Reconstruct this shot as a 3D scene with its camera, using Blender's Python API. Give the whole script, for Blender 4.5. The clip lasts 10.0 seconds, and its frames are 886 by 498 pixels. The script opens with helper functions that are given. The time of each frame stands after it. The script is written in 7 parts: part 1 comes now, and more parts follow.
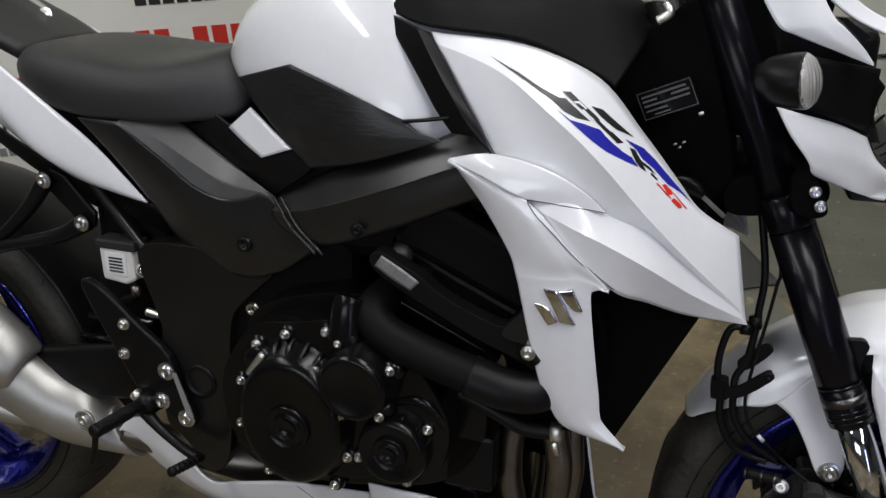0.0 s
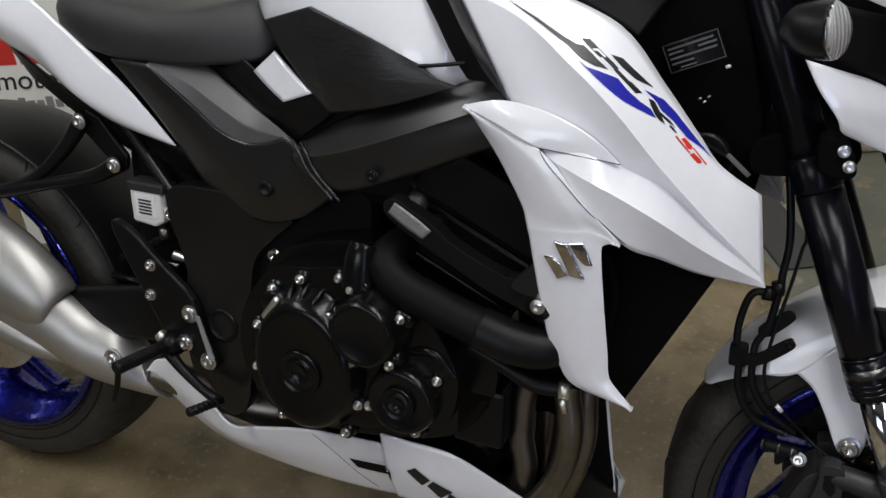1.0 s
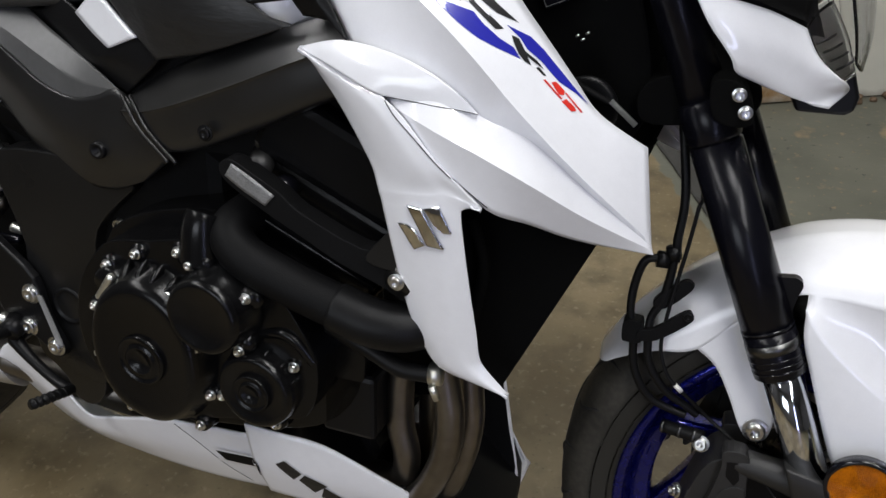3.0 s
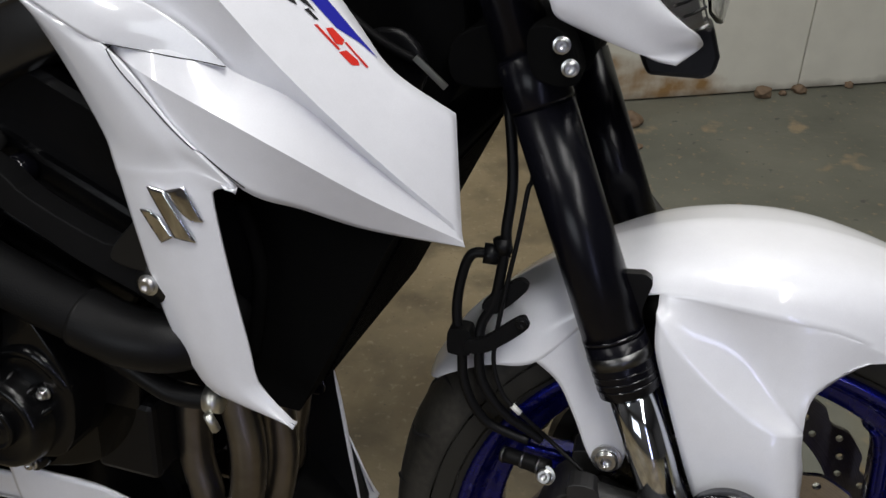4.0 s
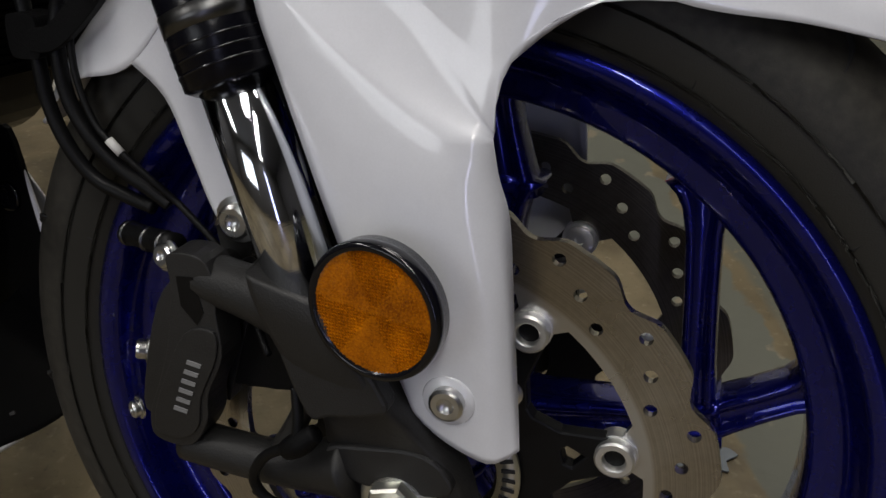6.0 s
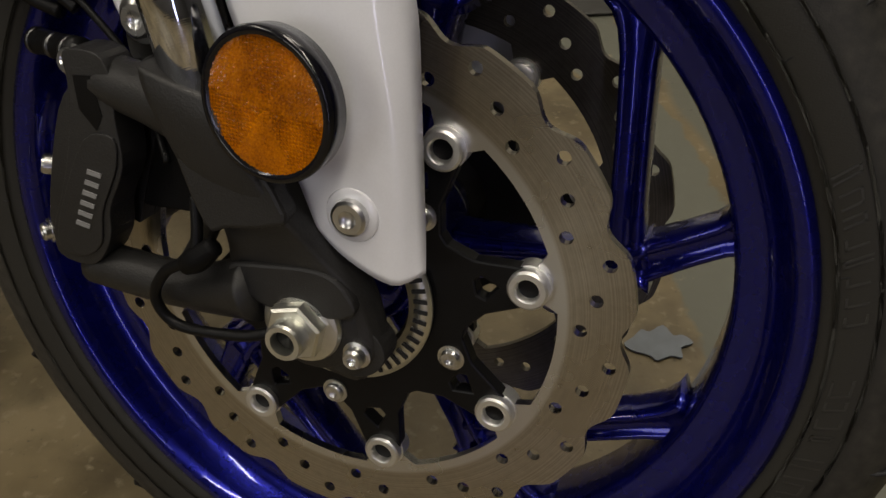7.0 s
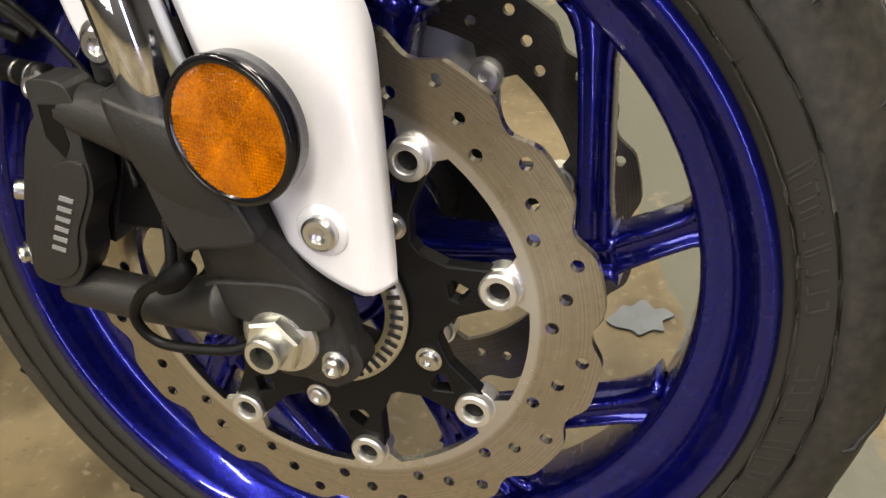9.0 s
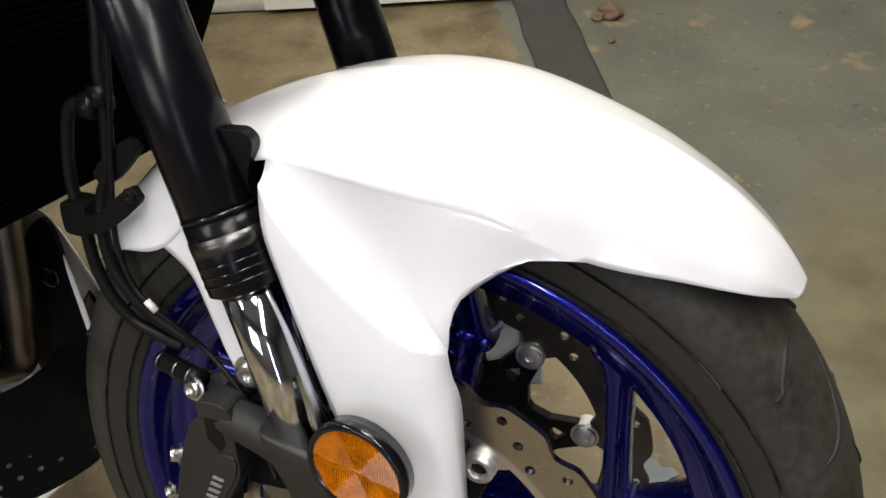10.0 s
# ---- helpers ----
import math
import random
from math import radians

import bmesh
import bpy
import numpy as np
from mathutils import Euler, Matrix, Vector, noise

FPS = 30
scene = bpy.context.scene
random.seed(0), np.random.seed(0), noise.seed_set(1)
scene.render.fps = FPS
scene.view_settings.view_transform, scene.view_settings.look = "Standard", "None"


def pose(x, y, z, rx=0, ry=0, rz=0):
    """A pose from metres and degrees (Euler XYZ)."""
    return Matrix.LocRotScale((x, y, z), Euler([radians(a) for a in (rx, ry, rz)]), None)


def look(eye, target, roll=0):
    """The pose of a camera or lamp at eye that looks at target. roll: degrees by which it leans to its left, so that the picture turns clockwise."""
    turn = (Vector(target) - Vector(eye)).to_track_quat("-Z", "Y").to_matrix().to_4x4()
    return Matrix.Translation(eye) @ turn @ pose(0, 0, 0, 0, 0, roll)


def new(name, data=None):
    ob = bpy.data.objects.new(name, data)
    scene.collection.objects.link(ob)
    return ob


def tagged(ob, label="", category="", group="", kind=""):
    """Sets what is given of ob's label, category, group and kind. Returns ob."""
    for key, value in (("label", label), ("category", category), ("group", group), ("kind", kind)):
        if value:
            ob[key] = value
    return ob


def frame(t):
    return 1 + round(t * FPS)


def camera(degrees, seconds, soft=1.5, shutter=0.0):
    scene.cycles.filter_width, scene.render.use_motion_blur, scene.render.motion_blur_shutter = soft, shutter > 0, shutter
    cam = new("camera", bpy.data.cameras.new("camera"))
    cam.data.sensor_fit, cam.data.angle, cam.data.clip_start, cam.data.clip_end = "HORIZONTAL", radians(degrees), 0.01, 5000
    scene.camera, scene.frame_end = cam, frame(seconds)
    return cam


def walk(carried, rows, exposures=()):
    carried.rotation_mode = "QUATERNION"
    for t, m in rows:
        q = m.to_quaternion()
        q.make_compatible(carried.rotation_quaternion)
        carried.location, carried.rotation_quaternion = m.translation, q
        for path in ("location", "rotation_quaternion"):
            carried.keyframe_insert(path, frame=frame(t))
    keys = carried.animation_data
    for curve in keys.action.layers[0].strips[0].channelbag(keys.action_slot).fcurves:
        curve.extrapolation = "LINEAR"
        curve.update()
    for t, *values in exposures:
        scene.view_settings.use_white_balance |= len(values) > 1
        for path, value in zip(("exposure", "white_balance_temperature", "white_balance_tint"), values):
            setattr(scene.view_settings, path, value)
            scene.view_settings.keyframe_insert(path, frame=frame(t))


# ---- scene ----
cam = camera(53.0, 10.0, soft=1.5)
PATH = [
    (0, (-0.309, -0.817, 1.211), (-0.783, 0.827, 0.176), -3.3),
    (0.5, (-0.264, -0.808, 1.193), (-0.804, 0.794, 0.125), -2.5),
    (1, (-0.253, -0.808, 1.175), (-0.862, 0.769, 0.106), -3.5),
    (1.5, (-0.279, -0.818, 1.125), (-0.905, 0.721, 0.011), -4.4),
    (2, (-0.25, -0.813, 1.111), (-0.871, 0.721, -0.012), -5.4),
    (2.2, (-0.231, -0.797, 1.113), (-0.845, 0.737, -0.014), -5.3),
    (3.3, (-0.177, -0.616, 1.094), (-0.666, 0.94, -0.063), -2.5),
    (3.5, (-0.169, -0.589, 1.072), (-0.638, 0.978, -0.08), -2.0),
    (4, (-0.101, -0.512, 0.999), (-0.503, 1.08, -0.142), -1.3),
    (4.5, (-0.002, -0.43, 0.936), (-0.496, 1.143, -0.195), -0.4),
    (5, (0.071, -0.351, 0.822), (-0.498, 1.205, -0.298), -1.8),
    (5.5, (0.106, -0.331, 0.732), (-0.499, 1.232, -0.365), -4.1),
    (6.8, (0.19, -0.318, 0.617), (-0.419, 1.163, -0.582), -3.4),
    (7, (0.19, -0.32, 0.61), (-0.394, 1.135, -0.631), -1.7),
    (7.5, (0.183, -0.325, 0.583), (-0.354, 1.094, -0.719), -2.0),
    (8, (0.193, -0.321, 0.564), (-0.314, 1.057, -0.794), -2.7),
    (8.5, (0.187, -0.312, 0.556), (-0.321, 1.055, -0.812), -3.3),
    (9, (0.198, -0.311, 0.63), (-0.352, 1.107, -0.669), -4.4),
    (9.5, (0.207, -0.31, 0.736), (-0.383, 1.142, -0.505), -5.0),
    (10, (0.177, -0.319, 0.862), (-0.398, 1.112, -0.411), -4.05),
]
EXPOSURES = [(0, -0.16, 6350, 10), (2.0, 0.12, 6350, 10), (3.3, 0.2, 6350, 10), (4.4, -0.22, 6500, 10), (5.0, -0.3, 6550, 10), (5.5, -0.4, 6600, 10), (6.8, -0.3, 7200, 10), (7.5, 0.20, 8100, 10), (8.0, 0.64, 8050, 10), (8.6, 0.99, 7800, 10), (9.0, 1.22, 7600, 10), (9.5, 1.19, 7050, 10), (10, 0.66, 6900, 10)]
walk(cam, [(t, look(eye, target, roll)) for t, eye, target, roll in PATH], EXPOSURES)

# ---- light: a closed workshop with tube lamps on the ceiling and a high window behind the camera ----
world = bpy.data.worlds.new("world")
scene.world = world
world.use_nodes = True
wn = world.node_tree.nodes
wn["Background"].inputs[0].default_value = (0.55, 0.65, 0.8, 1)
wn["Background"].inputs[1].default_value = 0.3


def area_lamp(name, m, sx, sy, watts, colour):
    data = bpy.data.lights.new(name, "AREA")
    data.shape, data.size, data.size_y, data.energy, data.color = "RECTANGLE", sx, sy, watts, colour
    ob = new(name, data)
    ob.matrix_world = m
    return ob


# ceiling fittings: place, length along y, width, power
LAMPS = ((0.72, -1.40, 2.2, 0.14, 34), (-2.10, -0.90, 2.2, 0.16, 34), (0.30, 1.05, 0.9, 0.40, 16), (-0.1, -0.15, 1.2, 0.45, 21))
for lx, ly, length, width, watts in LAMPS:
    area_lamp("tube_light", pose(lx, ly, 2.60, 0, 0, 8), width, length, watts, (1.0, 0.985, 0.965))
# an added bluish strip for the fork tubes' thin streak, and daylight through the window behind
area_lamp("streak_light", pose(1.00, -2.80, 1.05, 90, 0, 0), 0.16, 2.0, 8, (0.60, 0.63, 1.0))
area_lamp("window_light", pose(-1.15, -2.80, 1.45, 90, 0, 0), 1.3, 1.0, 15, (0.90, 0.94, 1.0))

# ---- materials ----
def material(name, base, rough=0.5, metal=0.0, coat=0.0, vary=0.12, scale=60.0, bump=0.0, bump_scale=400.0, rough_vary=0.1, second=None, stretch=(1, 1, 1), spec=0.5):
    """A surface whose colour and gloss vary at two scales, with fine relief."""
    mat = bpy.data.materials.new(name)
    mat.use_nodes = True
    n, l = mat.node_tree.nodes, mat.node_tree.links
    b = n["Principled BSDF"]
    b.inputs["Metallic"].default_value = metal
    b.inputs["Coat Weight"].default_value = coat
    b.inputs["Coat Roughness"].default_value = 0.04
    b.inputs["Specular IOR Level"].default_value = spec
    co = n.new("ShaderNodeTexCoord")
    mp = n.new("ShaderNodeMapping")
    mp.inputs["Scale"].default_value = stretch
    l.new(co.outputs["Object"], mp.inputs[0])
    fine, broad = n.new("ShaderNodeTexNoise"), n.new("ShaderNodeTexNoise")
    fine.inputs["Scale"].default_value, fine.inputs["Detail"].default_value = scale, 4
    broad.inputs["Scale"].default_value, broad.inputs["Detail"].default_value = scale * 0.09, 3
    for t in (fine, broad):
        l.new(mp.outputs[0], t.inputs["Vector"])
    both = n.new("ShaderNodeMath")
    both.operation = "MULTIPLY_ADD"
    both.inputs[1].default_value = 0.5
    half = n.new("ShaderNodeMath")
    half.operation = "MULTIPLY"
    half.inputs[1].default_value = 0.5
    l.new(broad.outputs[0], half.inputs[0])
    l.new(fine.outputs[0], both.inputs[0])
    l.new(half.outputs[0], both.inputs[2])
    mix = n.new("ShaderNodeMix")
    mix.data_type = "RGBA"
    dark = [c * (1 - vary) for c in base]
    light = list(second) if second else [min(1.0, c * (1 + vary)) for c in base]
    mix.inputs[6].default_value, mix.inputs[7].default_value = (*dark, 1), (*light, 1)
    ramp = n.new("ShaderNodeMapRange")
    ramp.inputs[1].default_value, ramp.inputs[2].default_value = 0.3, 0.7
    l.new(both.outputs[0], ramp.inputs[0])
    l.new(ramp.outputs[0], mix.inputs[0])
    l.new(mix.outputs[2], b.inputs["Base Color"])
    rr = n.new("ShaderNodeMapRange")
    rr.inputs[1].default_value, rr.inputs[2].default_value = 0.3, 0.7
    rr.inputs[3].default_value, rr.inputs[4].default_value = max(0.02, rough * (1 - rough_vary)), min(1, rough * (1 + rough_vary))
    l.new(broad.outputs[0], rr.inputs[0])
    l.new(rr.outputs[0], b.inputs["Roughness"])
    if bump:
        grain = n.new("ShaderNodeTexNoise")
        grain.inputs["Scale"].default_value, grain.inputs["Detail"].default_value = bump_scale, 3
        l.new(mp.outputs[0], grain.inputs["Vector"])
        bp = n.new("ShaderNodeBump")
        bp.inputs["Strength"].default_value, bp.inputs["Distance"].default_value = bump, 0.001
        l.new(grain.outputs[0], bp.inputs["Height"])
        l.new(bp.outputs[0], b.inputs["Normal"])
    return mat


WHITE = material("pearl_white_paint", (0.76, 0.765, 0.80), 0.30, 0.0, 1.0, 0.03, 900, rough_vary=0.05)
BLACK_GLOSS = material("gloss_black_paint", (0.004, 0.004, 0.006), 0.16, 0.0, 0.15, 0.2, 120, spec=0.4)
FORK_BLACK = material("anodised_fork_black", (0.0035, 0.0035, 0.0055), 0.25, 0.0, 0.0, 0.2, 120, 0.03, 900, spec=0.20)
BLACK_SATIN = material("satin_black_plastic", (0.0045, 0.0045, 0.005), 0.36, 0.0, 0.0, 0.2, 150, 0.15, 900, spec=0.2)
BLACK_MATT = material("matt_black_plastic", (0.004, 0.004, 0.0043), 0.55, 0.0, 0.0, 0.25, 120, 0.3, 700, spec=0.11)
FRAME_BLACK = material("frame_black_paint", (0.006, 0.006, 0.0062), 0.30, 0.0, 0.0, 0.2, 140, 0.05, 700, spec=0.5)
PANEL_BLACK = material("satin_black_panel", (0.009, 0.009, 0.0093), 0.33, 0.0, 0.0, 0.2, 140, 0.1, 800, spec=0.6)
COVER_GREY = material("satin_dark_grey_cover", (0.085, 0.085, 0.086), 0.42, 0.5, 0.0, 0.12, 140, 0.05, 700, spec=0.6)
ENGINE_BLACK = material("engine_black_paint", (0.0035, 0.0035, 0.0038), 0.2, 0.0, 0.0, 0.3, 120, 0.12, 700, spec=0.26)
CAST_GREY = material("cast_dark_grey", (0.0165, 0.016, 0.0155), 0.48, 0.1, 0.0, 0.2, 160, 0.3, 800)
ROUGH_CAST = material("rough_cast_alloy", (0.25, 0.25, 0.25), 0.55, 0.8, 0.0, 0.35, 500, 0.9, 600)
KNEE = material("streaked_knee_plastic", (0.014, 0.014, 0.0145), 0.38, 0.0, 0.0, 0.25, 90, 0.6, 160, second=(0.022, 0.022, 0.0225), stretch=(0.35, 1, 1.6), spec=0.4)
VINYL = material("seat_vinyl", (0.020, 0.020, 0.0205), 0.42, 0.0, 0.0, 0.15, 120, 0.5, 1400)
RUBBER = material("hose_rubber", (0.005, 0.005, 0.0053), 0.42, 0.0, 0.0, 0.25, 120, 0.2, 500, spec=0.17)
TYRE = material("tyre_rubber", (0.016, 0.0157, 0.014), 0.55, 0.0, 0.0, 0.3, 150, 0.2, 1100, second=(0.050, 0.046, 0.038), spec=0.3)


TYRE_MARK = material("worn_letter_rubber", (0.0235, 0.0225, 0.019), 0.45, 0.0, 0.0, 0.3, 150, 0.2, 1100)


def shoulder(mat, radius, dark):
    """Inside a radius from the axle (the y axis) another colour shows: a clean sidewall, or the unworn part of a disc."""
    n, l = mat.node_tree.nodes, mat.node_tree.links
    b = n["Principled BSDF"]
    co, flat, ln, r, m = n.new("ShaderNodeTexCoord"), n.new("ShaderNodeVectorMath"), n.new("ShaderNodeVectorMath"), n.new("ShaderNodeMapRange"), n.new("ShaderNodeMix")
    flat.operation, ln.operation = "MULTIPLY", "LENGTH"
    flat.inputs[1].default_value = (1, 0, 1)
    l.new(co.outputs["Object"], flat.inputs[0])
    l.new(flat.outputs[0], ln.inputs[0])
    r.inputs[1].default_value, r.inputs[2].default_value = radius - 0.0012, radius + 0.0012
    l.new(ln.outputs["Value"], r.inputs[0])
    m.data_type = "RGBA"
    m.inputs[6].default_value = (*dark, 1)
    l.new(r.outputs[0], m.inputs[0])
    l.new(b.inputs["Base Color"].links[0].from_socket, m.inputs[7])
    l.new(m.outputs[2], b.inputs["Base Color"])


shoulder(TYRE, 0.2640, (0.0215, 0.0205, 0.0172))
BLUE = material("metallic_blue_rim", (0.004, 0.007, 0.185), 0.27, 0.85, 0.75, 0.2, 900)
CHROME = material("chrome", (0.78, 0.78, 0.8), 0.07, 1.0, 0.0, 0.04, 60)
FORK_CHROME = material("fork_chrome", (0.72, 0.745, 0.79), 0.08, 1.0, 0.0, 0.03, 60)
def cross_ground(mat, axis):
    """Fine grinding marks across an axis spread the reflections along it."""
    n, l = mat.node_tree.nodes, mat.node_tree.links
    co, dot, t, bp = n.new("ShaderNodeTexCoord"), n.new("ShaderNodeVectorMath"), n.new("ShaderNodeTexNoise"), n.new("ShaderNodeBump")
    dot.operation = "DOT_PRODUCT"
    dot.inputs[1].default_value = axis
    l.new(co.outputs["Object"], dot.inputs[0])
    t.noise_dimensions = "1D"
    t.inputs["Scale"].default_value, t.inputs["Detail"].default_value = 1500, 1
    l.new(dot.outputs["Value"], t.inputs["W"])
    bp.inputs["Strength"].default_value, bp.inputs["Distance"].default_value = 0.05, 0.0004
    l.new(t.outputs[0], bp.inputs["Height"])
    l.new(bp.outputs[0], mat.node_tree.nodes["Principled BSDF"].inputs["Normal"])


cross_ground(FORK_CHROME, (-0.3817, 0.1278, 0.9154))
RING = material("dull_ring_steel", (0.11, 0.11, 0.11), 0.32, 1.0, 0.0, 0.3, 150)
ZINC = material("zinc_plated_steel", (0.74, 0.74, 0.68), 0.36, 1.0, 0.0, 0.12, 200, 0.1, 500)
BOLT = material("bright_bolt_steel", (0.62, 0.62, 0.61), 0.28, 1.0, 0.0, 0.1, 200)
BOBBIN = material("bright_bobbin_steel", (0.80, 0.80, 0.78), 0.42, 1.0, 0.0, 0.06, 200, 0.1, 900)
DISC = material("brake_disc_steel", (0.46, 0.425, 0.365), 0.28, 1.0, 0.0, 0.12, 260, 0.08, 700)
def ringed(mat, lo, hi):
    """Fine turned scratches and bands round the axle (the y axis)."""
    n, l = mat.node_tree.nodes, mat.node_tree.links
    b = n["Principled BSDF"]
    co, flat, ln, t = n.new("ShaderNodeTexCoord"), n.new("ShaderNodeVectorMath"), n.new("ShaderNodeVectorMath"), n.new("ShaderNodeTexNoise")
    flat.operation, ln.operation = "MULTIPLY", "LENGTH"
    flat.inputs[1].default_value = (1, 0, 1)
    l.new(co.outputs["Object"], flat.inputs[0])
    l.new(flat.outputs[0], ln.inputs[0])
    t.noise_dimensions = "1D"
    t.inputs["Scale"].default_value, t.inputs["Detail"].default_value = 1100, 4
    l.new(ln.outputs["Value"], t.inputs["W"])
    r, m = n.new("ShaderNodeMapRange"), n.new("ShaderNodeMix")
    r.inputs[1].default_value, r.inputs[2].default_value, r.inputs[3].default_value, r.inputs[4].default_value = 0.3, 0.7, lo, hi
    l.new(t.outputs[0], r.inputs[0])
    m.data_type, m.blend_type = "RGBA", "MULTIPLY"
    m.inputs[0].default_value = 1.0
    l.new(b.inputs["Base Color"].links[0].from_socket, m.inputs[6])
    l.new(r.outputs[0], m.inputs[7])
    l.new(m.outputs[2], b.inputs["Base Color"])
    return mat


ringed(DISC, 0.80, 1.08)
shoulder(DISC, 0.1225, (0.66, 0.66, 0.66))
def turned(mat, amount):
    """Brushed round the axle (the y axis): highlights fan out across the brushing."""
    n, l = mat.node_tree.nodes, mat.node_tree.links
    t = n.new("ShaderNodeTangent")
    t.direction_type, t.axis = "RADIAL", "Y"
    b = n["Principled BSDF"]
    b.inputs["Anisotropic"].default_value = amount
    l.new(t.outputs[0], b.inputs["Tangent"])


turned(DISC, 0.75)
# the same steel as DISC, with the far side's shade put into the colour
DISC_SHADED = ringed(material("shaded_disc_steel", (0.15, 0.14, 0.125), 0.42, 1.0, 0.0, 0.2, 200, 0.12, 700), 0.7, 1.1)
DISC_EDGE = material("disc_spider_alloy", (0.55, 0.55, 0.55), 0.35, 1.0, 0.0, 0.08, 200)
HEADER = material("header_steel", (0.16, 0.145, 0.13), 0.36, 1.0, 0.0, 0.25, 30, 0.1, 300, second=(0.26, 0.24, 0.215))
SILVER = material("satin_silver_alloy", (0.42, 0.41, 0.39), 0.42, 0.85, 0.0, 0.08, 300, 0.15, 900)
DECAL_BLUE = material("decal_blue", (0.02, 0.022, 0.32), 0.25, 0.0, 1.0, 0.05, 200)
DECAL_BLACK = material("decal_black", (0.008, 0.008, 0.009), 0.42, 0.0, 0.0, 0.1, 200)
DECAL_RED = material("decal_red", (0.62, 0.03, 0.02), 0.3, 0.0, 0.8, 0.05, 200)
PRINT_GREY = material("print_grey", (0.22, 0.22, 0.22), 0.5, 0.0, 0.0, 0.1, 200)
PLASTIC_WHITE = material("reservoir_plastic", (0.62, 0.61, 0.58), 0.4, 0.0, 0.0, 0.1, 90)
RADIATOR_BLACK = material("radiator_black", (0.0025, 0.0025, 0.0025), 0.8, 0.0, 0.0, 0.2, 120, spec=0.04)
AMBER = material("amber_reflector_plastic", (0.26, 0.060, 0.001), 0.10, 0.0, 0.0, 0.35, 900, second=(0.62, 0.195, 0.003), spec=0.5)
LABEL_PRINT = material("faded_label_print", (0.085, 0.085, 0.085), 0.5, 0.0, 0.0, 0.3, 300)
PAPER = material("sticker_paper", (0.7, 0.7, 0.69), 0.5, 0.0, 0.0, 0.06, 200)
SEAM = material("panel_gap", (0.01, 0.01, 0.011), 0.7)


def glass(name, tint, rough=0.02):
    mat = bpy.data.materials.new(name)
    mat.use_nodes = True
    b = mat.node_tree.nodes["Principled BSDF"]
    b.inputs["Base Color"].default_value = (*tint, 1)
    b.inputs["Transmission Weight"].default_value = 1.0
    b.inputs["Roughness"].default_value = rough
    b.inputs["IOR"].default_value = 1.46
    return mat


CLEAR = glass("clear_lens", (0.95, 0.95, 0.95), 0.08)


def ground_material():
    """Brown worn concrete, with a grey-green painted part that has flaked off in places."""
    mat = bpy.data.materials.new("workshop_floor")
    mat.use_nodes = True
    n, l = mat.node_tree.nodes, mat.node_tree.links
    b = n["Principled BSDF"]
    co = n.new("ShaderNodeTexCoord")

    def noise_at(scale, detail=5):
        t = n.new("ShaderNodeTexNoise")
        t.inputs["Scale"].default_value, t.inputs["Detail"].default_value = scale, detail
        l.new(co.outputs["Object"], t.inputs["Vector"])
        return t.outputs[0]

    def mixed(fac, a, c):
        m = n.new("ShaderNodeMix")
        m.data_type = "RGBA"
        for k, v in ((6, a), (7, c)):
            if isinstance(v, tuple):
                m.inputs[k].default_value = (*v, 1)
            else:
                l.new(v, m.inputs[k])
        l.new(fac, m.inputs[0])
        return m.outputs[2]

    def step(v, lo, hi):
        m = n.new("ShaderNodeMapRange")
        m.inputs[1].default_value, m.inputs[2].default_value = lo, hi
        l.new(v, m.inputs[0])
        return m.outputs[0]

    brown = mixed(step(noise_at(3.0), 0.35, 0.65), (0.112, 0.082, 0.038), (0.245, 0.195, 0.112))
    brown = mixed(step(noise_at(9.0, 8), 0.47, 0.74), brown, (0.062, 0.046, 0.022))
    brown = mixed(step(noise_at(75.0, 7), 0.58, 0.85), brown, (0.30, 0.25, 0.165))
    brown = mixed(step(noise_at(120.0, 5), 0.62, 0.80), brown, (0.075, 0.058, 0.034))
    green = mixed(step(noise_at(4.0), 0.3, 0.7), (0.088, 0.089, 0.068), (0.140, 0.138, 0.106))
    green = mixed(step(noise_at(9.0, 9), 0.615, 0.68), green, (0.24, 0.185, 0.11))
    green = mixed(step(noise_at(55.0, 6), 0.62, 0.70), green, (0.21, 0.165, 0.10))
    green = mixed(step(noise_at(30.0, 8), 0.66, 0.70), green, (0.06, 0.06, 0.05))
    sep = n.new("ShaderNodeSeparateXYZ")
    l.new(co.outputs["Object"], sep.inputs[0])
    # the painted part lies beyond a line that runs back past the front wheel
    line = n.new("ShaderNodeMath")
    line.operation = "MULTIPLY_ADD"
    line.inputs[1].default_value = 0.52
    l.new(sep.outputs[1], line.inputs[0])
    l.new(sep.outputs[0], line.inputs[2])
    wob = n.new("ShaderNodeMath")
    wob.operation = "MULTIPLY_ADD"
    wob.inputs[1].default_value = 0.06
    l.new(noise_at(7.0, 6), wob.inputs[0])
    l.new(line.outputs[0], wob.inputs[2])
    # beyond the wheel the paint has worn to an olive brown
    far = n.new("ShaderNodeMath")
    far.operation = "MULTIPLY_ADD"
    far.inputs[1].default_value = 0.16
    l.new(noise_at(5.0, 6), far.inputs[0])
    l.new(sep.outputs[0], far.inputs[2])
    near = n.new("ShaderNodeMapRange")
    near.inputs[1].default_value, near.inputs[2].default_value, near.inputs[3].default_value, near.inputs[4].default_value = 0.85, 1.15, 1.0, 0.0
    l.new(sep.outputs[1], near.inputs[0])
    worn = n.new("ShaderNodeMath")
    worn.operation = "MULTIPLY"
    l.new(step(far.outputs[0], 0.34, 0.42), worn.inputs[0])
    l.new(near.outputs[0], worn.inputs[1])
    olive = mixed(step(noise_at(11.0, 6), 0.35, 0.65), (0.10, 0.085, 0.045), (0.155, 0.14, 0.08))
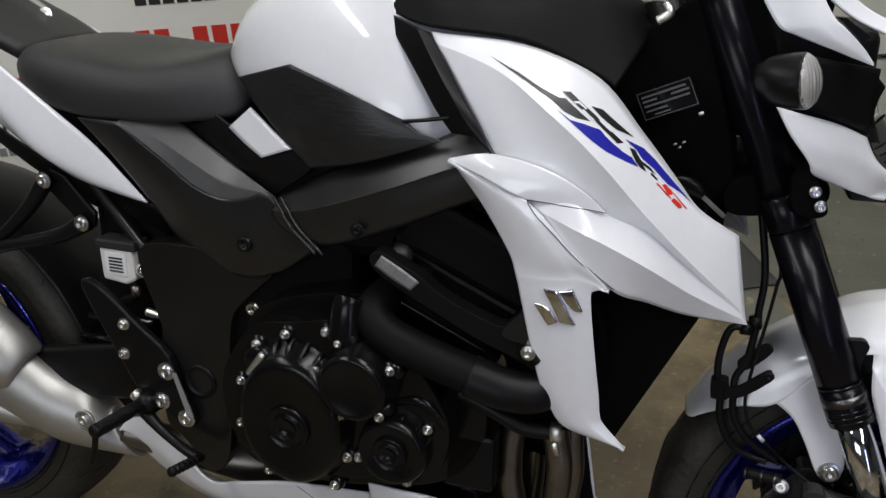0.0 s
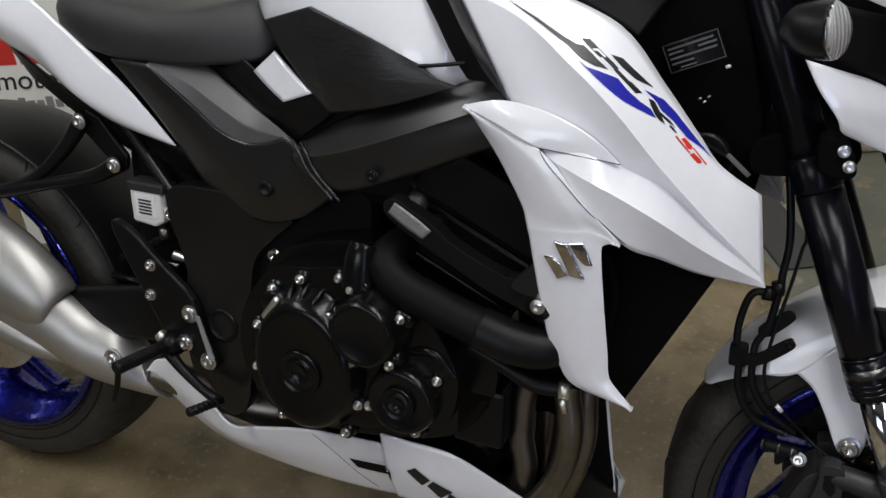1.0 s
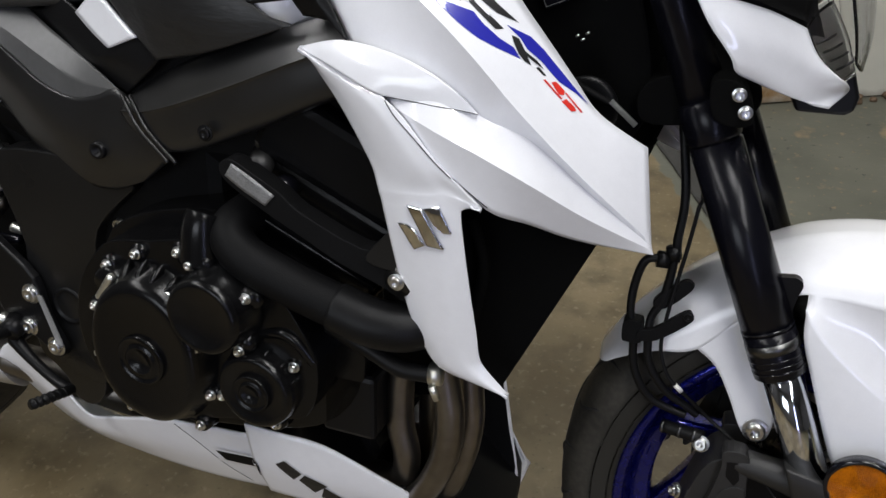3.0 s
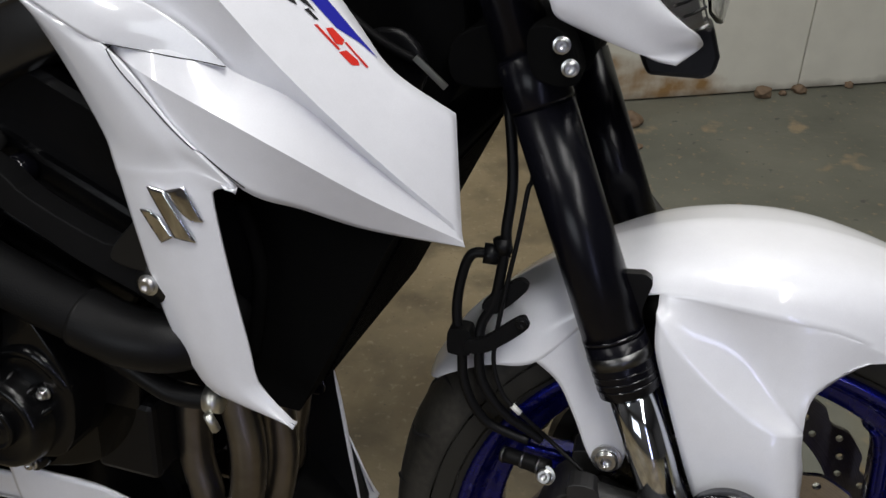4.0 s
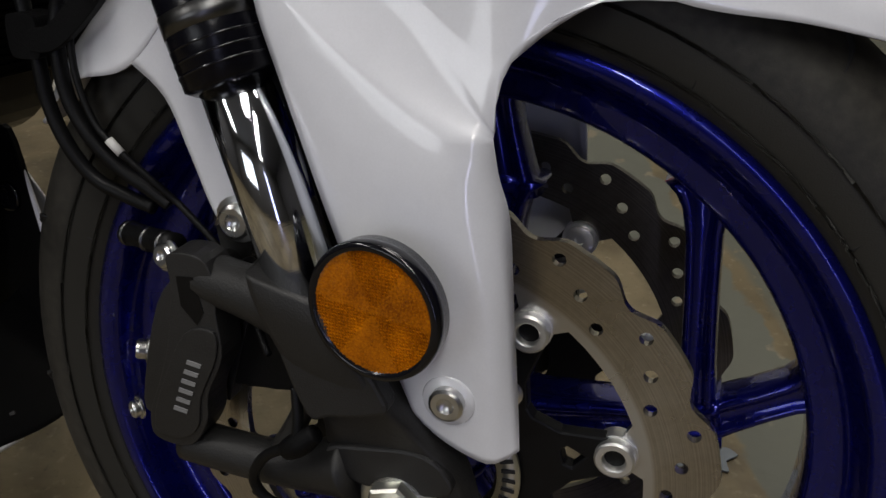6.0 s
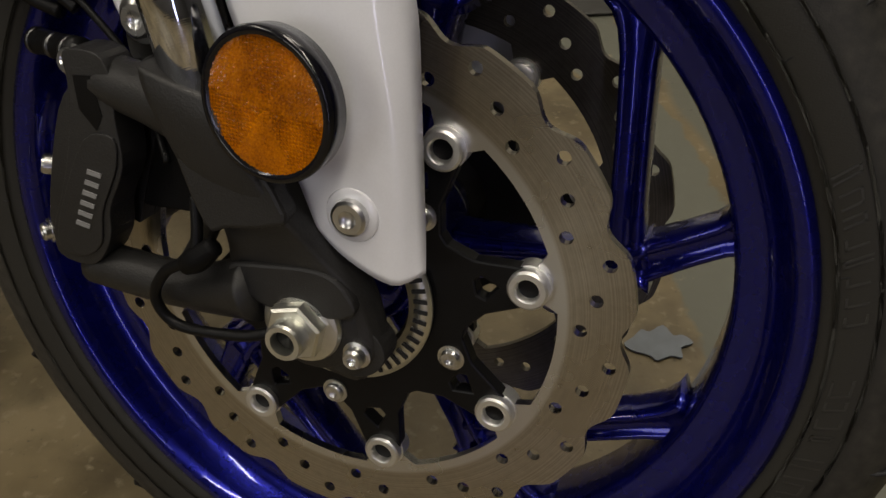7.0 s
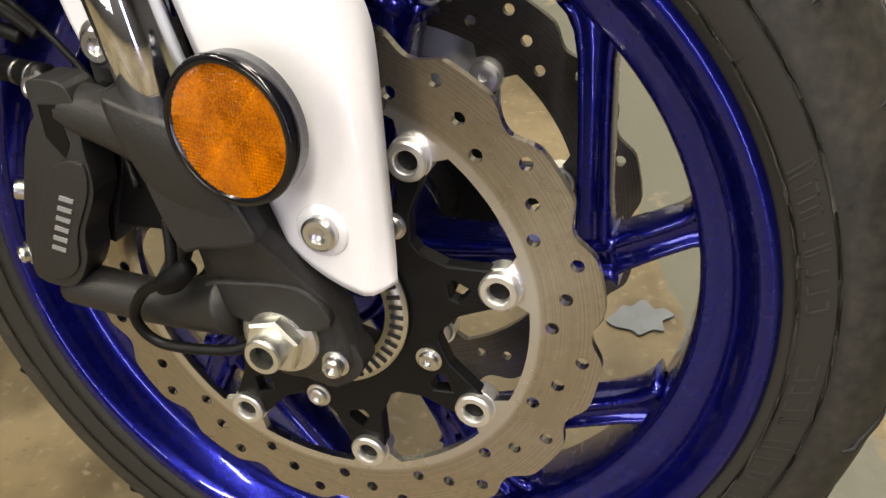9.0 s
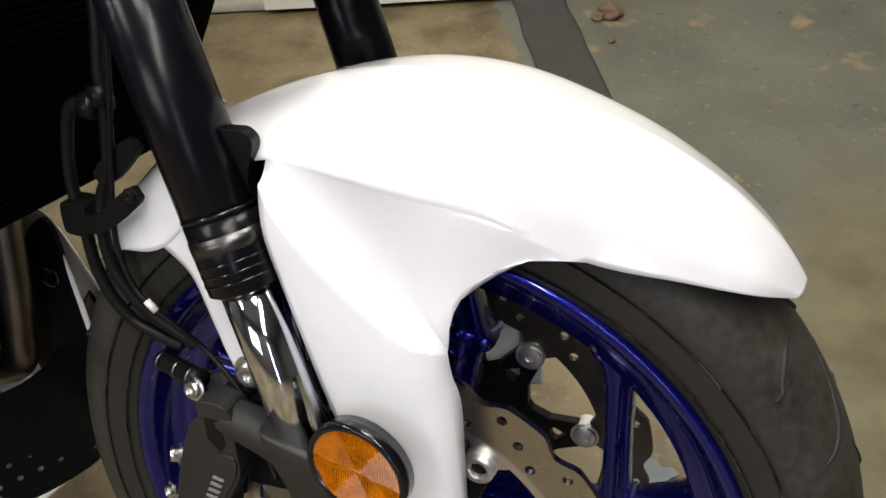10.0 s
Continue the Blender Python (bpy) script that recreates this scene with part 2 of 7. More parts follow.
    green = mixed(worn.outputs[0], green, olive)
    col = mixed(step(wob.outputs[0], 0.545, 0.56), brown, green)
    # a painted stripe goes on where the rubber strip ends
    band = n.new("ShaderNodeMath")
    band.operation = "MULTIPLY_ADD"
    band.inputs[1].default_value = 0.50
    l.new(sep.outputs[1], band.inputs[0])
    l.new(sep.outputs[0], band.inputs[2])
    ragged = n.new("ShaderNodeMath")
    ragged.operation = "MULTIPLY_ADD"
    ragged.inputs[1].default_value = 0.07
    l.new(noise_at(14.0, 7), ragged.inputs[0])
    l.new(band.outputs[0], ragged.inputs[2])
    inside = n.new("ShaderNodeMath")
    inside.operation = "MULTIPLY"
    l.new(step(ragged.outputs[0], 0.403, 0.409), inside.inputs[0])
    l.new(step(ragged.outputs[0], 0.520, 0.514), inside.inputs[1])
    stripe = mixed(step(noise_at(24.0, 8), 0.62, 0.68), (0.120, 0.122, 0.096), (0.22, 0.19, 0.13))
    col = mixed(inside.outputs[0], col, stripe)
    l.new(col, b.inputs["Base Color"])
    r = n.new("ShaderNodeMapRange")
    r.inputs[1].default_value, r.inputs[2].default_value, r.inputs[3].default_value, r.inputs[4].default_value = 0.3, 0.7, 0.38, 0.62
    l.new(noise_at(5.0), r.inputs[0])
    l.new(r.outputs[0], b.inputs["Roughness"])
    bp = n.new("ShaderNodeBump")
    bp.inputs["Strength"].default_value, bp.inputs["Distance"].default_value = 0.35, 0.004
    l.new(noise_at(35.0, 8), bp.inputs["Height"])
    l.new(bp.outputs[0], b.inputs["Normal"])
    return mat


FLOOR = ground_material()


def wall_material():
    """Cream paint with a brown damp stain low down beside the board, and a dirty foot."""
    mat = material("painted_wall", (0.66, 0.645, 0.555), 0.6, 0.0, 0.0, 0.08, 14, 0.3, 60)
    n, l = mat.node_tree.nodes, mat.node_tree.links
    b = n["Principled BSDF"]
    base = b.inputs["Base Color"].links[0].from_socket
    co = n.new("ShaderNodeTexCoord")
    sep = n.new("ShaderNodeSeparateXYZ")
    l.new(co.outputs["Object"], sep.inputs[0])

    def math_node(op, a, c, d=None):
        m = n.new("ShaderNodeMath")
        m.operation = op
        for k, v in enumerate((a, c, d)):
            if v is None:
                continue
            if isinstance(v, (int, float)):
                m.inputs[k].default_value = v
            else:
                l.new(v, m.inputs[k])
        return m.outputs[0]

    def noise_at(scale, detail):
        t = n.new("ShaderNodeTexNoise")
        t.inputs["Scale"].default_value, t.inputs["Detail"].default_value = scale, detail
        l.new(co.outputs["Object"], t.inputs["Vector"])
        return t.outputs[0]

    top = math_node("MULTIPLY_ADD", sep.outputs[0], -0.34, 0.115)
    depth = math_node("SUBTRACT", top, sep.outputs[2])
    depth = math_node("MULTIPLY_ADD", noise_at(9.0, 7), 0.13, math_node("ADD", depth, -0.055))
    mask = n.new("ShaderNodeMapRange")
    mask.inputs[1].default_value, mask.inputs[2].default_value = -0.004, 0.03
    l.new(depth, mask.inputs[0])
    side = n.new("ShaderNodeMapRange")
    side.inputs[1].default_value, side.inputs[2].default_value = -0.30, -0.25
    l.new(sep.outputs[0], side.inputs[0])
    fac = math_node("MULTIPLY", math_node("MULTIPLY", mask.outputs[0], side.outputs[0]), math_node("MULTIPLY_ADD", noise_at(16.0, 6), 2.4, -0.55))
    brown = n.new("ShaderNodeMix")
    brown.data_type = "RGBA"
    brown.inputs[7].default_value = (0.27, 0.155, 0.055, 1)
    l.new(fac, brown.inputs[0])
    l.new(base, brown.inputs[6])
    foot = n.new("ShaderNodeMapRange")
    foot.inputs[1].default_value, foot.inputs[2].default_value, foot.inputs[3].default_value, foot.inputs[4].default_value = 0.0, 0.03, 0.75, 0.0
    l.new(math_node("MULTIPLY_ADD", noise_at(20.0, 5), 0.03, math_node("ADD", sep.outputs[2], -0.012)), foot.inputs[0])
    dirt = n.new("ShaderNodeMix")
    dirt.data_type = "RGBA"
    dirt.inputs[7].default_value = (0.10, 0.075, 0.05, 1)
    l.new(foot.outputs[0], dirt.inputs[0])
    l.new(brown.outputs[2], dirt.inputs[6])
    l.new(dirt.outputs[2], b.inputs["Base Color"])
    return mat


WALL = wall_material()
BOARD = material("white_sign_board", (0.78, 0.77, 0.71), 0.45, 0.0, 0.0, 0.05, 12)
# the ceiling is out of view; its dark colour holds down bounce and reflections
CEIL = material("unseen_dark_ceiling", (0.13, 0.13, 0.13), 0.7, 0.0, 0.0, 0.08, 10)
RUST = material("rust_stain", (0.34, 0.22, 0.10), 0.7, 0.0, 0.0, 0.3, 30, second=(0.55, 0.47, 0.34))
STONE = material("debris_stone", (0.15, 0.10, 0.06), 0.8, 0.0, 0.0, 0.3, 40, 0.5, 100)
MAT_DARK = material("dark_rubber_mat", (0.04, 0.039, 0.036), 0.7, 0.0, 0.0, 0.2, 30, 0.4, 200)
# for the walls out of view, dark so that black parts reflect little
DIM_WALL = material("unseen_dark_wall", (0.065, 0.062, 0.06), 0.7, 0.0, 0.0, 0.2, 8, 0.2, 60)

# ---- builders ----
def part(name, bm, mat, parent=None, label="", m=None, smooth=True, bevel=0.0, sub=0, solid=0.0):
    """One mesh object from a bmesh, under its thing."""
    bmesh.ops.recalc_face_normals(bm, faces=bm.faces)
    if solid:
        # the front of an open panel faces away from the middle of its thing
        mid = sum((v.co for v in bm.verts), Vector()) / len(bm.verts)
        ref = Vector((mid.x, 0, mid.z - 0.05))
        if sum(f.normal.dot(f.calc_center_median() - ref) * f.calc_area() for f in bm.faces) < 0:
            bmesh.ops.reverse_faces(bm, faces=bm.faces)
    me = bpy.data.meshes.new(name)
    bm.to_mesh(me)
    bm.free()
    me.materials.append(mat)
    for p in me.polygons:
        p.use_smooth = smooth
    ob = new(name, me)
    if parent:
        ob.parent = parent
    if m is not None:
        ob.matrix_basis = m
    if label:
        ob["label"] = label
    if solid:
        k = ob.modifiers.new("solid", "SOLIDIFY")
        k.thickness, k.offset = solid, -1
    if bevel:
        k = ob.modifiers.new("bevel", "BEVEL")
        k.width, k.segments, k.limit_method, k.angle_limit = bevel, 2, "ANGLE", radians(35)
    if sub:
        k = ob.modifiers.new("sub", "SUBSURF")
        k.levels = k.render_levels = sub
    return ob


def sharp(ob, degrees=35):
    """Marks edges above an angle as sharp, so that flats stay flat."""
    bm = bmesh.new()
    bm.from_mesh(ob.data)
    for e in bm.edges:
        e.smooth = len(e.link_faces) != 2 or e.calc_face_angle(0) < radians(degrees)
    bm.to_mesh(ob.data)
    bm.free()
    return ob


def spline(pts, steps):
    """Points of a smooth curve through pts; a point given twice makes a corner."""
    p = [Vector(q) for q in pts]
    out = []
    for i in range(len(p) - 1):
        a, b, c, d = p[max(i - 1, 0)], p[i], p[i + 1], p[min(i + 2, len(p) - 1)]
        if (c - b).length < 1e-7:
            out.extend(b.copy() for _ in range(steps))
            continue
        for s in range(steps):
            t = s / steps
            out.append(0.5 * (2 * b + (c - a) * t + (2 * a - 5 * b + 4 * c - d) * t * t + (3 * b - a - 3 * c + d) * t ** 3))
    out.append(p[-1])
    return out


def sweep(pts, radius, sides=12, steps=8, caps=True, bm=None):
    """A tube along a smooth curve. radius: one number, or one for each point given."""
    bm = bm or bmesh.new()
    line = spline(pts, steps)
    rad = radius if isinstance(radius, (list, tuple)) else [radius] * len(pts)
    rads = [v.x for v in spline([(r, 0, 0) for r in rad], steps)]
    rings = []
    up = None
    for i, c in enumerate(line):
        t = (line[min(i + 1, len(line) - 1)] - line[max(i - 1, 0)]).normalized()
        if up is None:
            up = t.orthogonal().normalized()
        up = (up - t * up.dot(t)).normalized()
        side = t.cross(up)
        rings.append([bm.verts.new(c + rads[i] * (up * math.cos(2 * math.pi * k / sides) + side * math.sin(2 * math.pi * k / sides))) for k in range(sides)])
    for a, b in zip(rings, rings[1:]):
        for k in range(sides):
            bm.faces.new((a[k], a[(k + 1) % sides], b[(k + 1) % sides], b[k]))
    if caps:
        bm.faces.new(rings[0][::-1])
        bm.faces.new(rings[-1])
    return bm


def patch(rows, nu=6, nv=6, thick=0.0, bm=None):
    """A smooth sheet through a grid of points (equal rows), given depth away from its front."""
    bm = bm or bmesh.new()
    fine = [spline(r, nu) for r in rows]
    cols = [spline(c, nv) for c in zip(*fine)]
    grid = [list(r) for r in zip(*cols)]
    a = [[bm.verts.new(v) for v in r] for r in grid]
    for r, s in zip(a, a[1:]):
        for i in range(len(r) - 1):
            if len({r[i].co.to_tuple(5), r[i + 1].co.to_tuple(5), s[i + 1].co.to_tuple(5), s[i].co.to_tuple(5)}) > 2:
                bm.faces.new((r[i], r[i + 1], s[i + 1], s[i]))
    bmesh.ops.remove_doubles(bm, verts=bm.verts, dist=0.00005)
    if thick:
        bmesh.ops.recalc_face_normals(bm, faces=bm.faces)
        bmesh.ops.solidify(bm, geom=bm.faces[:], thickness=thick)
    return bm


def mirrored(bm):
    """Adds the left half of a shape that is given as its right half."""
    got = bmesh.ops.duplicate(bm, geom=bm.verts[:] + bm.edges[:] + bm.faces[:])["geom"]
    for v in got:
        if isinstance(v, bmesh.types.BMVert):
            v.co.y = -v.co.y
    bmesh.ops.reverse_faces(bm, faces=[f for f in got if isinstance(f, bmesh.types.BMFace)])
    bmesh.ops.remove_doubles(bm, verts=bm.verts, dist=0.0002)
    return bm


def lathe(profile, sides=32, centre=(0, 0, 0), axis="y", bm=None, closed=False):
    """Turns a profile of (along the axis, radius) round an axis through centre."""
    bm = bm or bmesh.new()
    c = Vector(centre)
    rings = []
    for a, r in profile:
        ring = []
        for k in range(sides):
            w = 2 * math.pi * k / sides
            u, v = r * math.cos(w), r * math.sin(w)
            ring.append(bm.verts.new(c + Vector({"x": (a, u, v), "y": (u, a, v), "z": (u, v, a)}[axis])))
        rings.append(ring)
    pairs = list(zip(rings, rings[1:])) + ([(rings[-1], rings[0])] if closed else [])
    for p, q in pairs:
        for k in range(sides):
            bm.faces.new((p[k], p[(k + 1) % sides], q[(k + 1) % sides], q[k]))
    if not closed:
        bm.faces.new(rings[0])
        bm.faces.new(rings[-1][::-1])
    return bm


def rod(a, b, ra, rb=None, sides=16, bm=None):
    """A straight rod, tapered where rb is given."""
    return sweep([a, b], [ra, ra if rb is None else rb], sides, 1, True, bm)


def slab(outline, y0, y1, bm=None, holes=()):
    """A plate in the x-z plane with the given outline, from y0 to y1."""
    bm = bm or bmesh.new()
    edges = []
    for loop in (outline, *holes):
        vs = [bm.verts.new((x, y0, z)) for x, z in loop]
        edges += [bm.edges.new((vs[i], vs[(i + 1) % len(vs)])) for i in range(len(vs))]
    made = bmesh.ops.triangle_fill(bm, edges=edges, use_beauty=True)["geom"]
    faces = [f for f in made if isinstance(f, bmesh.types.BMFace)]
    up = bmesh.ops.extrude_face_region(bm, geom=faces)["geom"]
    for v in up:
        if isinstance(v, bmesh.types.BMVert):
            v.co.y = y1
    return bm


def box(x0, x1, y0, y1, z0, z1, bm=None):
    bm = bm or bmesh.new()
    bmesh.ops.create_cube(bm, size=1, matrix=Matrix.LocRotScale(((x0 + x1) / 2, (y0 + y1) / 2, (z0 + z1) / 2), None, (x1 - x0, y1 - y0, z1 - z0)))
    return bm


def curve2(pts, steps=6, closed=True):
    """A smooth closed outline through points of a plane."""
    q = list(pts)
    n = len(q)
    out = []
    for i in range(n):
        a, b, c, d = (Vector(q[(i + k) % n]) for k in (-1, 0, 1, 2))
        for s in range(steps):
            t = s / steps
            v = 0.5 * (2 * b + (c - a) * t + (2 * a - 5 * b + 4 * c - d) * t * t + (3 * b - a - 3 * c + d) * t ** 3)
            out.append((v.x, v.y))
    return out


def disc_loop(x, z, r, n=16, turn=0.0):
    return [(x + r * math.cos(2 * math.pi * k / n + turn), z + r * math.sin(2 * math.pi * k / n + turn)) for k in range(n)]


def moved(bm, m):
    bmesh.ops.transform(bm, matrix=m, verts=bm.verts)
    return bm


def socket_bolt(parent, at, toward, r=0.008, h=0.007, mat=None, m=None, name="bolt", flange=True):
    """A round-headed bolt with a hexagon socket and a flange, its head pointing along toward."""
    bm = bmesh.new()
    prof = [(0, r * 1.35), (h * 0.22, r * 1.35), (h * 0.3, r)] if flange else [(0, r)]
    prof += [(h * 0.8, r), (h, r * 0.82), (h, r * 0.5)]
    rings = []
    for a, rr in prof:
        rings.append([bm.verts.new((rr * math.cos(2 * math.pi * k / 18), rr * math.sin(2 * math.pi * k / 18), a)) for k in range(18)])
    for p, q in zip(rings, rings[1:]):
        for k in range(18):
            bm.faces.new((p[k], p[(k + 1) % 18], q[(k + 1) % 18], q[k]))
    bot = bm.verts.new((0, 0, h * 0.35))
    for k in range(18):
        bm.faces.new((rings[-1][k], rings[-1][(k + 1) % 18], bot))
    bm.faces.new(rings[0][::-1])
    q = Vector(toward).to_track_quat("Z", "Y").to_matrix().to_4x4()
    moved(bm, Matrix.Translation(at) @ q)
    return sharp(part(name, bm, mat or BOLT, parent, m=m), 30)


def thing(name, m, label, category, group=""):
    ob = new(name)
    ob.matrix_world = m
    ob.empty_display_size = 0.05
    return tagged(ob, label, category, group)

# ---- the workshop ----
FLOOR_Z = -0.0105


def ground_mesh():
    bm = bmesh.new()
    bmesh.ops.create_grid(bm, x_segments=40, y_segments=40, size=3.6, matrix=Matrix.Translation((-0.2, -0.2, 0)))
    for v in bm.verts:
        if abs(v.co.x) > 1.9 or abs(v.co.y) > 1.2:
            v.co.z += 0.0015 * noise.noise(v.co * 2.5)
    got = bmesh.ops.extrude_face_region(bm, geom=bm.faces[:])["geom"]
    for v in got:
        if isinstance(v, bmesh.types.BMVert):
            v.co.z -= 0.08
    return bm


floor = part("floor", ground_mesh(), FLOOR, m=pose(0, 0, FLOOR_Z))
tagged(floor, "worn brown concrete floor, partly painted grey-green and flaking", "floor", kind="structure")

# the long wall behind the motorcycle runs at a slant to it
WALL_M = pose(-0.15, 1.645, FLOOR_Z, 0, 0, 20.0)


def wall_panels():
    """A wall of upright sheets with narrow joints; x runs along it, the front is at y = 0."""
    bm = bmesh.new()
    for k, (x0, x1) in enumerate(((-3.4, -2.2), (-2.196, -0.99), (-0.986, 0.462), (0.466, 1.69), (1.694, 3.4))):
        box(x0, x1, 0.0 + 0.002 * (k % 2), 0.1, 0.004, 2.75, bm)
    box(-3.4, 3.4, 0.012, 0.12, 0.0, 2.75, bm)
    return bm


tagged(part("wall_north", wall_panels(), WALL, m=WALL_M, smooth=False, bevel=0.002), "cream painted sheet wall with upright joints and dirt", "wall", kind="structure")
# the south, west and east walls and the ceiling are unseen, added to close the room
bm = bmesh.new()
for x0, x1, z0, z1 in ((-3.5, -1.80, 0, 2.75), (-1.80, -0.50, 0, 0.95), (-1.80, -0.50, 1.95, 2.75), (-0.50, 0.87, 0, 2.75), (0.87, 1.13, 2.08, 2.75), (1.13, 3.5, 0, 2.75)):
    box(x0, x1, -0.06, 0.06, z0, z1, bm)
tagged(part("wall_south", bm, DIM_WALL, m=pose(0.0, -2.9, FLOOR_Z), smooth=False), "unseen wall with a window and a strip opening, kept dark to dim reflections", "wall", kind="structure")


def opening_frame(name, x0, x1, z0, z1, label, category):
    bm = bmesh.new()
    box(x0, x0 + 0.03, -0.07, 0.07, z0, z1, bm)
    box(x1 - 0.03, x1, -0.07, 0.07, z0, z1, bm)
    box(x0 + 0.03, x1 - 0.03, -0.07, 0.07, z1 - 0.03, z1, bm)
    if z0 > 0.1:
        box(x0 + 0.03, x1 - 0.03, -0.07, 0.07, z0, z0 + 0.03, bm)
    tagged(part(name, bm, DIM_WALL, m=pose(0.0, -2.9, FLOOR_Z), smooth=False), label, category, kind="structure")


opening_frame("window_1", -1.80, -0.50, 0.95, 1.95, "plain dark window frame in the wall", "window")
# unseen full-height opening, added to hold the bluish strip light
opening_frame("streak_light_frame", 0.87, 1.13, 0.0, 2.08, "plain dark frame added round the unseen bluish strip light", "door")
for nm, m, w in (("wall_west", pose(-3.3, 0, FLOOR_Z, 0, 0, 90), 7.0), ("wall_east", pose(3.3, 0, FLOOR_Z, 0, 0, 90), 7.0)):
    bm = box(-w / 2, w / 2, -0.06, 0.06, 0, 2.75)
    tagged(part(nm, bm, DIM_WALL, m=m, smooth=False), "unseen workshop wall, kept dark to dim reflections", "wall", kind="structure")
tagged(part("ceiling", box(-3.5, 3.5, -3.0, 3.5, 2.74, 2.84), CEIL, m=pose(0, 0, FLOOR_Z), smooth=False), "unseen workshop ceiling, kept dark to dim reflections", "ceiling", kind="structure")


def tube_fitting(m, width, length):
    t = thing("ceiling_light", m, "white fluorescent light fitting on the ceiling", "ceiling light", "ceiling lights")
    w, h = width / 2 + 0.03, length / 2 + 0.03
    part("housing", box(-w, w, -h, h, 0.02, 0.08), BOARD, t, smooth=False, bevel=0.004)
    for s in (-h, h - 0.03):
        part("end_cap", box(-w, w, s, s + 0.03, -0.02, 0.02), BOARD, t, smooth=False)
    return t


for lx, ly, length, width, watts in LAMPS:
    tube_fitting(pose(lx, ly, 2.62, 0, 0, 8), width, length)


def lettering(text, size, mat, parent, at, depth=0.0008, name="lettering", label=""):
    """Raised letters on a board; x along the board, z up."""
    cu = bpy.data.curves.new(name, "FONT")
    cu.body, cu.size, cu.extrude, cu.shear = text, size, depth, 0.12
    tmp = bpy.data.objects.new(name, cu)
    scene.collection.objects.link(tmp)
    me = bpy.data.meshes.new_from_object(tmp.evaluated_get(bpy.context.evaluated_depsgraph_get()))
    bpy.data.objects.remove(tmp)
    me.materials.clear()
    me.materials.append(mat)
    ob = new(name, me)
    ob.parent = parent
    ob.matrix_basis = at @ pose(0, 0, 0, 90, 0, 0)
    if label:
        ob["label"] = label
    return ob


def bars(spec, mat, parent, name, y=-0.0092):
    """Plain bars that stand for writing: (x, z, width, height)."""
    for x, z, w, h in spec:
        part(name, box(x, x + w, y, y + 0.0012, z, z + h), mat, parent, smooth=False)


def sign_board(m, width, height):
    t = thing("sign_board", m, "white printed sign board standing against the wall", "sign board", "sign boards")
    part("panel", box(0, width, -0.008, 0.0, 0.0, height), BOARD, t, smooth=False, bevel=0.001)
    return t


PRINT_BLACK = material("print_black", (0.02, 0.02, 0.02), 0.5)
PRINT_RED = material("print_red", (0.55, 0.03, 0.02), 0.5)

near_board = sign_board(WALL_M @ pose(-0.80, -0.012, 0.012), 0.722, 1.2)
lettering("motorcycles", 0.052, PRINT_BLACK, near_board, Matrix.Translation((0.163, -0.009, 0.062)), label="black printed word")
bars([(0.19, 0.118, 0.030, 0.062), (0.228, 0.118, 0.036, 0.062), (0.272, 0.118, 0.036, 0.062), (0.316, 0.118, 0.026, 0.062)], PRINT_RED, near_board, "red_print_bar")
bars([(0.165, 0.024, 0.20, 0.018)], PRINT_GREY, near_board, "grey_print_bar")


def ink_blot(cx, cz, w, h, seed):
    rnd = random.Random(seed)
    return slab(curve2([(cx + w * (0.65 + 0.35 * rnd.random()) * math.cos(2 * math.pi * k / 11), cz + h * (0.55 + 0.45 * rnd.random()) * math.sin(2 * math.pi * k / 11) + 0.5 * h * math.cos(2 * math.pi * k / 11)) for k in range(11)], 4), -0.0092, -0.0078)


for cx, cz, w, h, sd in ((0.535, 0.120, 0.040, 0.026, 1), (0.572, 0.150, 0.022, 0.022, 2), (0.662, 0.096, 0.018, 0.008, 3), (0.690, 0.112, 0.022, 0.012, 4), (0.500, 0.092, 0.018, 0.008, 5)):
    part("ink_shape", ink_blot(cx, cz, w, h, sd), PRINT_BLACK, near_board, smooth=False)

far_board = sign_board(WALL_M @ pose(-2.055, -0.262, 0.0), 0.95, 0.84)
far_board["label"] = "white printed sign board standing upright on the floor"
for x in (0.10, 0.80):
    part("prop", moved(box(-0.015, 0.015, 0, 0.02, 0, 0.6), Matrix.Translation((x, 0.16, 0.0)) @ Matrix.Rotation(radians(16), 4, "X")), BOARD, far_board, smooth=False)
lettering("motorcycles", 0.068, PRINT_BLACK, far_board, Matrix.Translation((0.045, -0.009, 0.430)), label="black printed word")
bars([(0.062, 0.490, 0.050, 0.075), (0.122, 0.490, 0.055, 0.075), (0.187, 0.490, 0.055, 0.075), (0.252, 0.490, 0.045, 0.075)], PRINT_RED, far_board, "red_print_bar")
bars([(-0.0 + 0.022 * k, 0.380, 0.017, 0.020 + 0.008 * (k % 3 == 1)) for k in range(14)], PRINT_GREY, far_board, "grey_print_bar")
bars([(0.150, 0.300, 0.030, 0.040), (0.186, 0.300, 0.024, 0.028), (0.214, 0.300, 0.010, 0.040), (0.230, 0.300, 0.024, 0.028)], PRINT_RED, far_board, "red_print_bar")
bars([(0.545 + 0.042 * k, 0.602, 0.032, 0.048) for k in range(7) if k != 2], PRINT_RED, far_board, "red_print_bar")
bars([(0.560 + 0.030 * k, 0.705, 0.024, 0.030) for k in range(6)], PRINT_BLACK, far_board, "black_print_bar")
bars([(0.010 + 0.024 * k, 0.090, 0.018, 0.022) for k in range(5)], PRINT_GREY, far_board, "grey_print_bar")


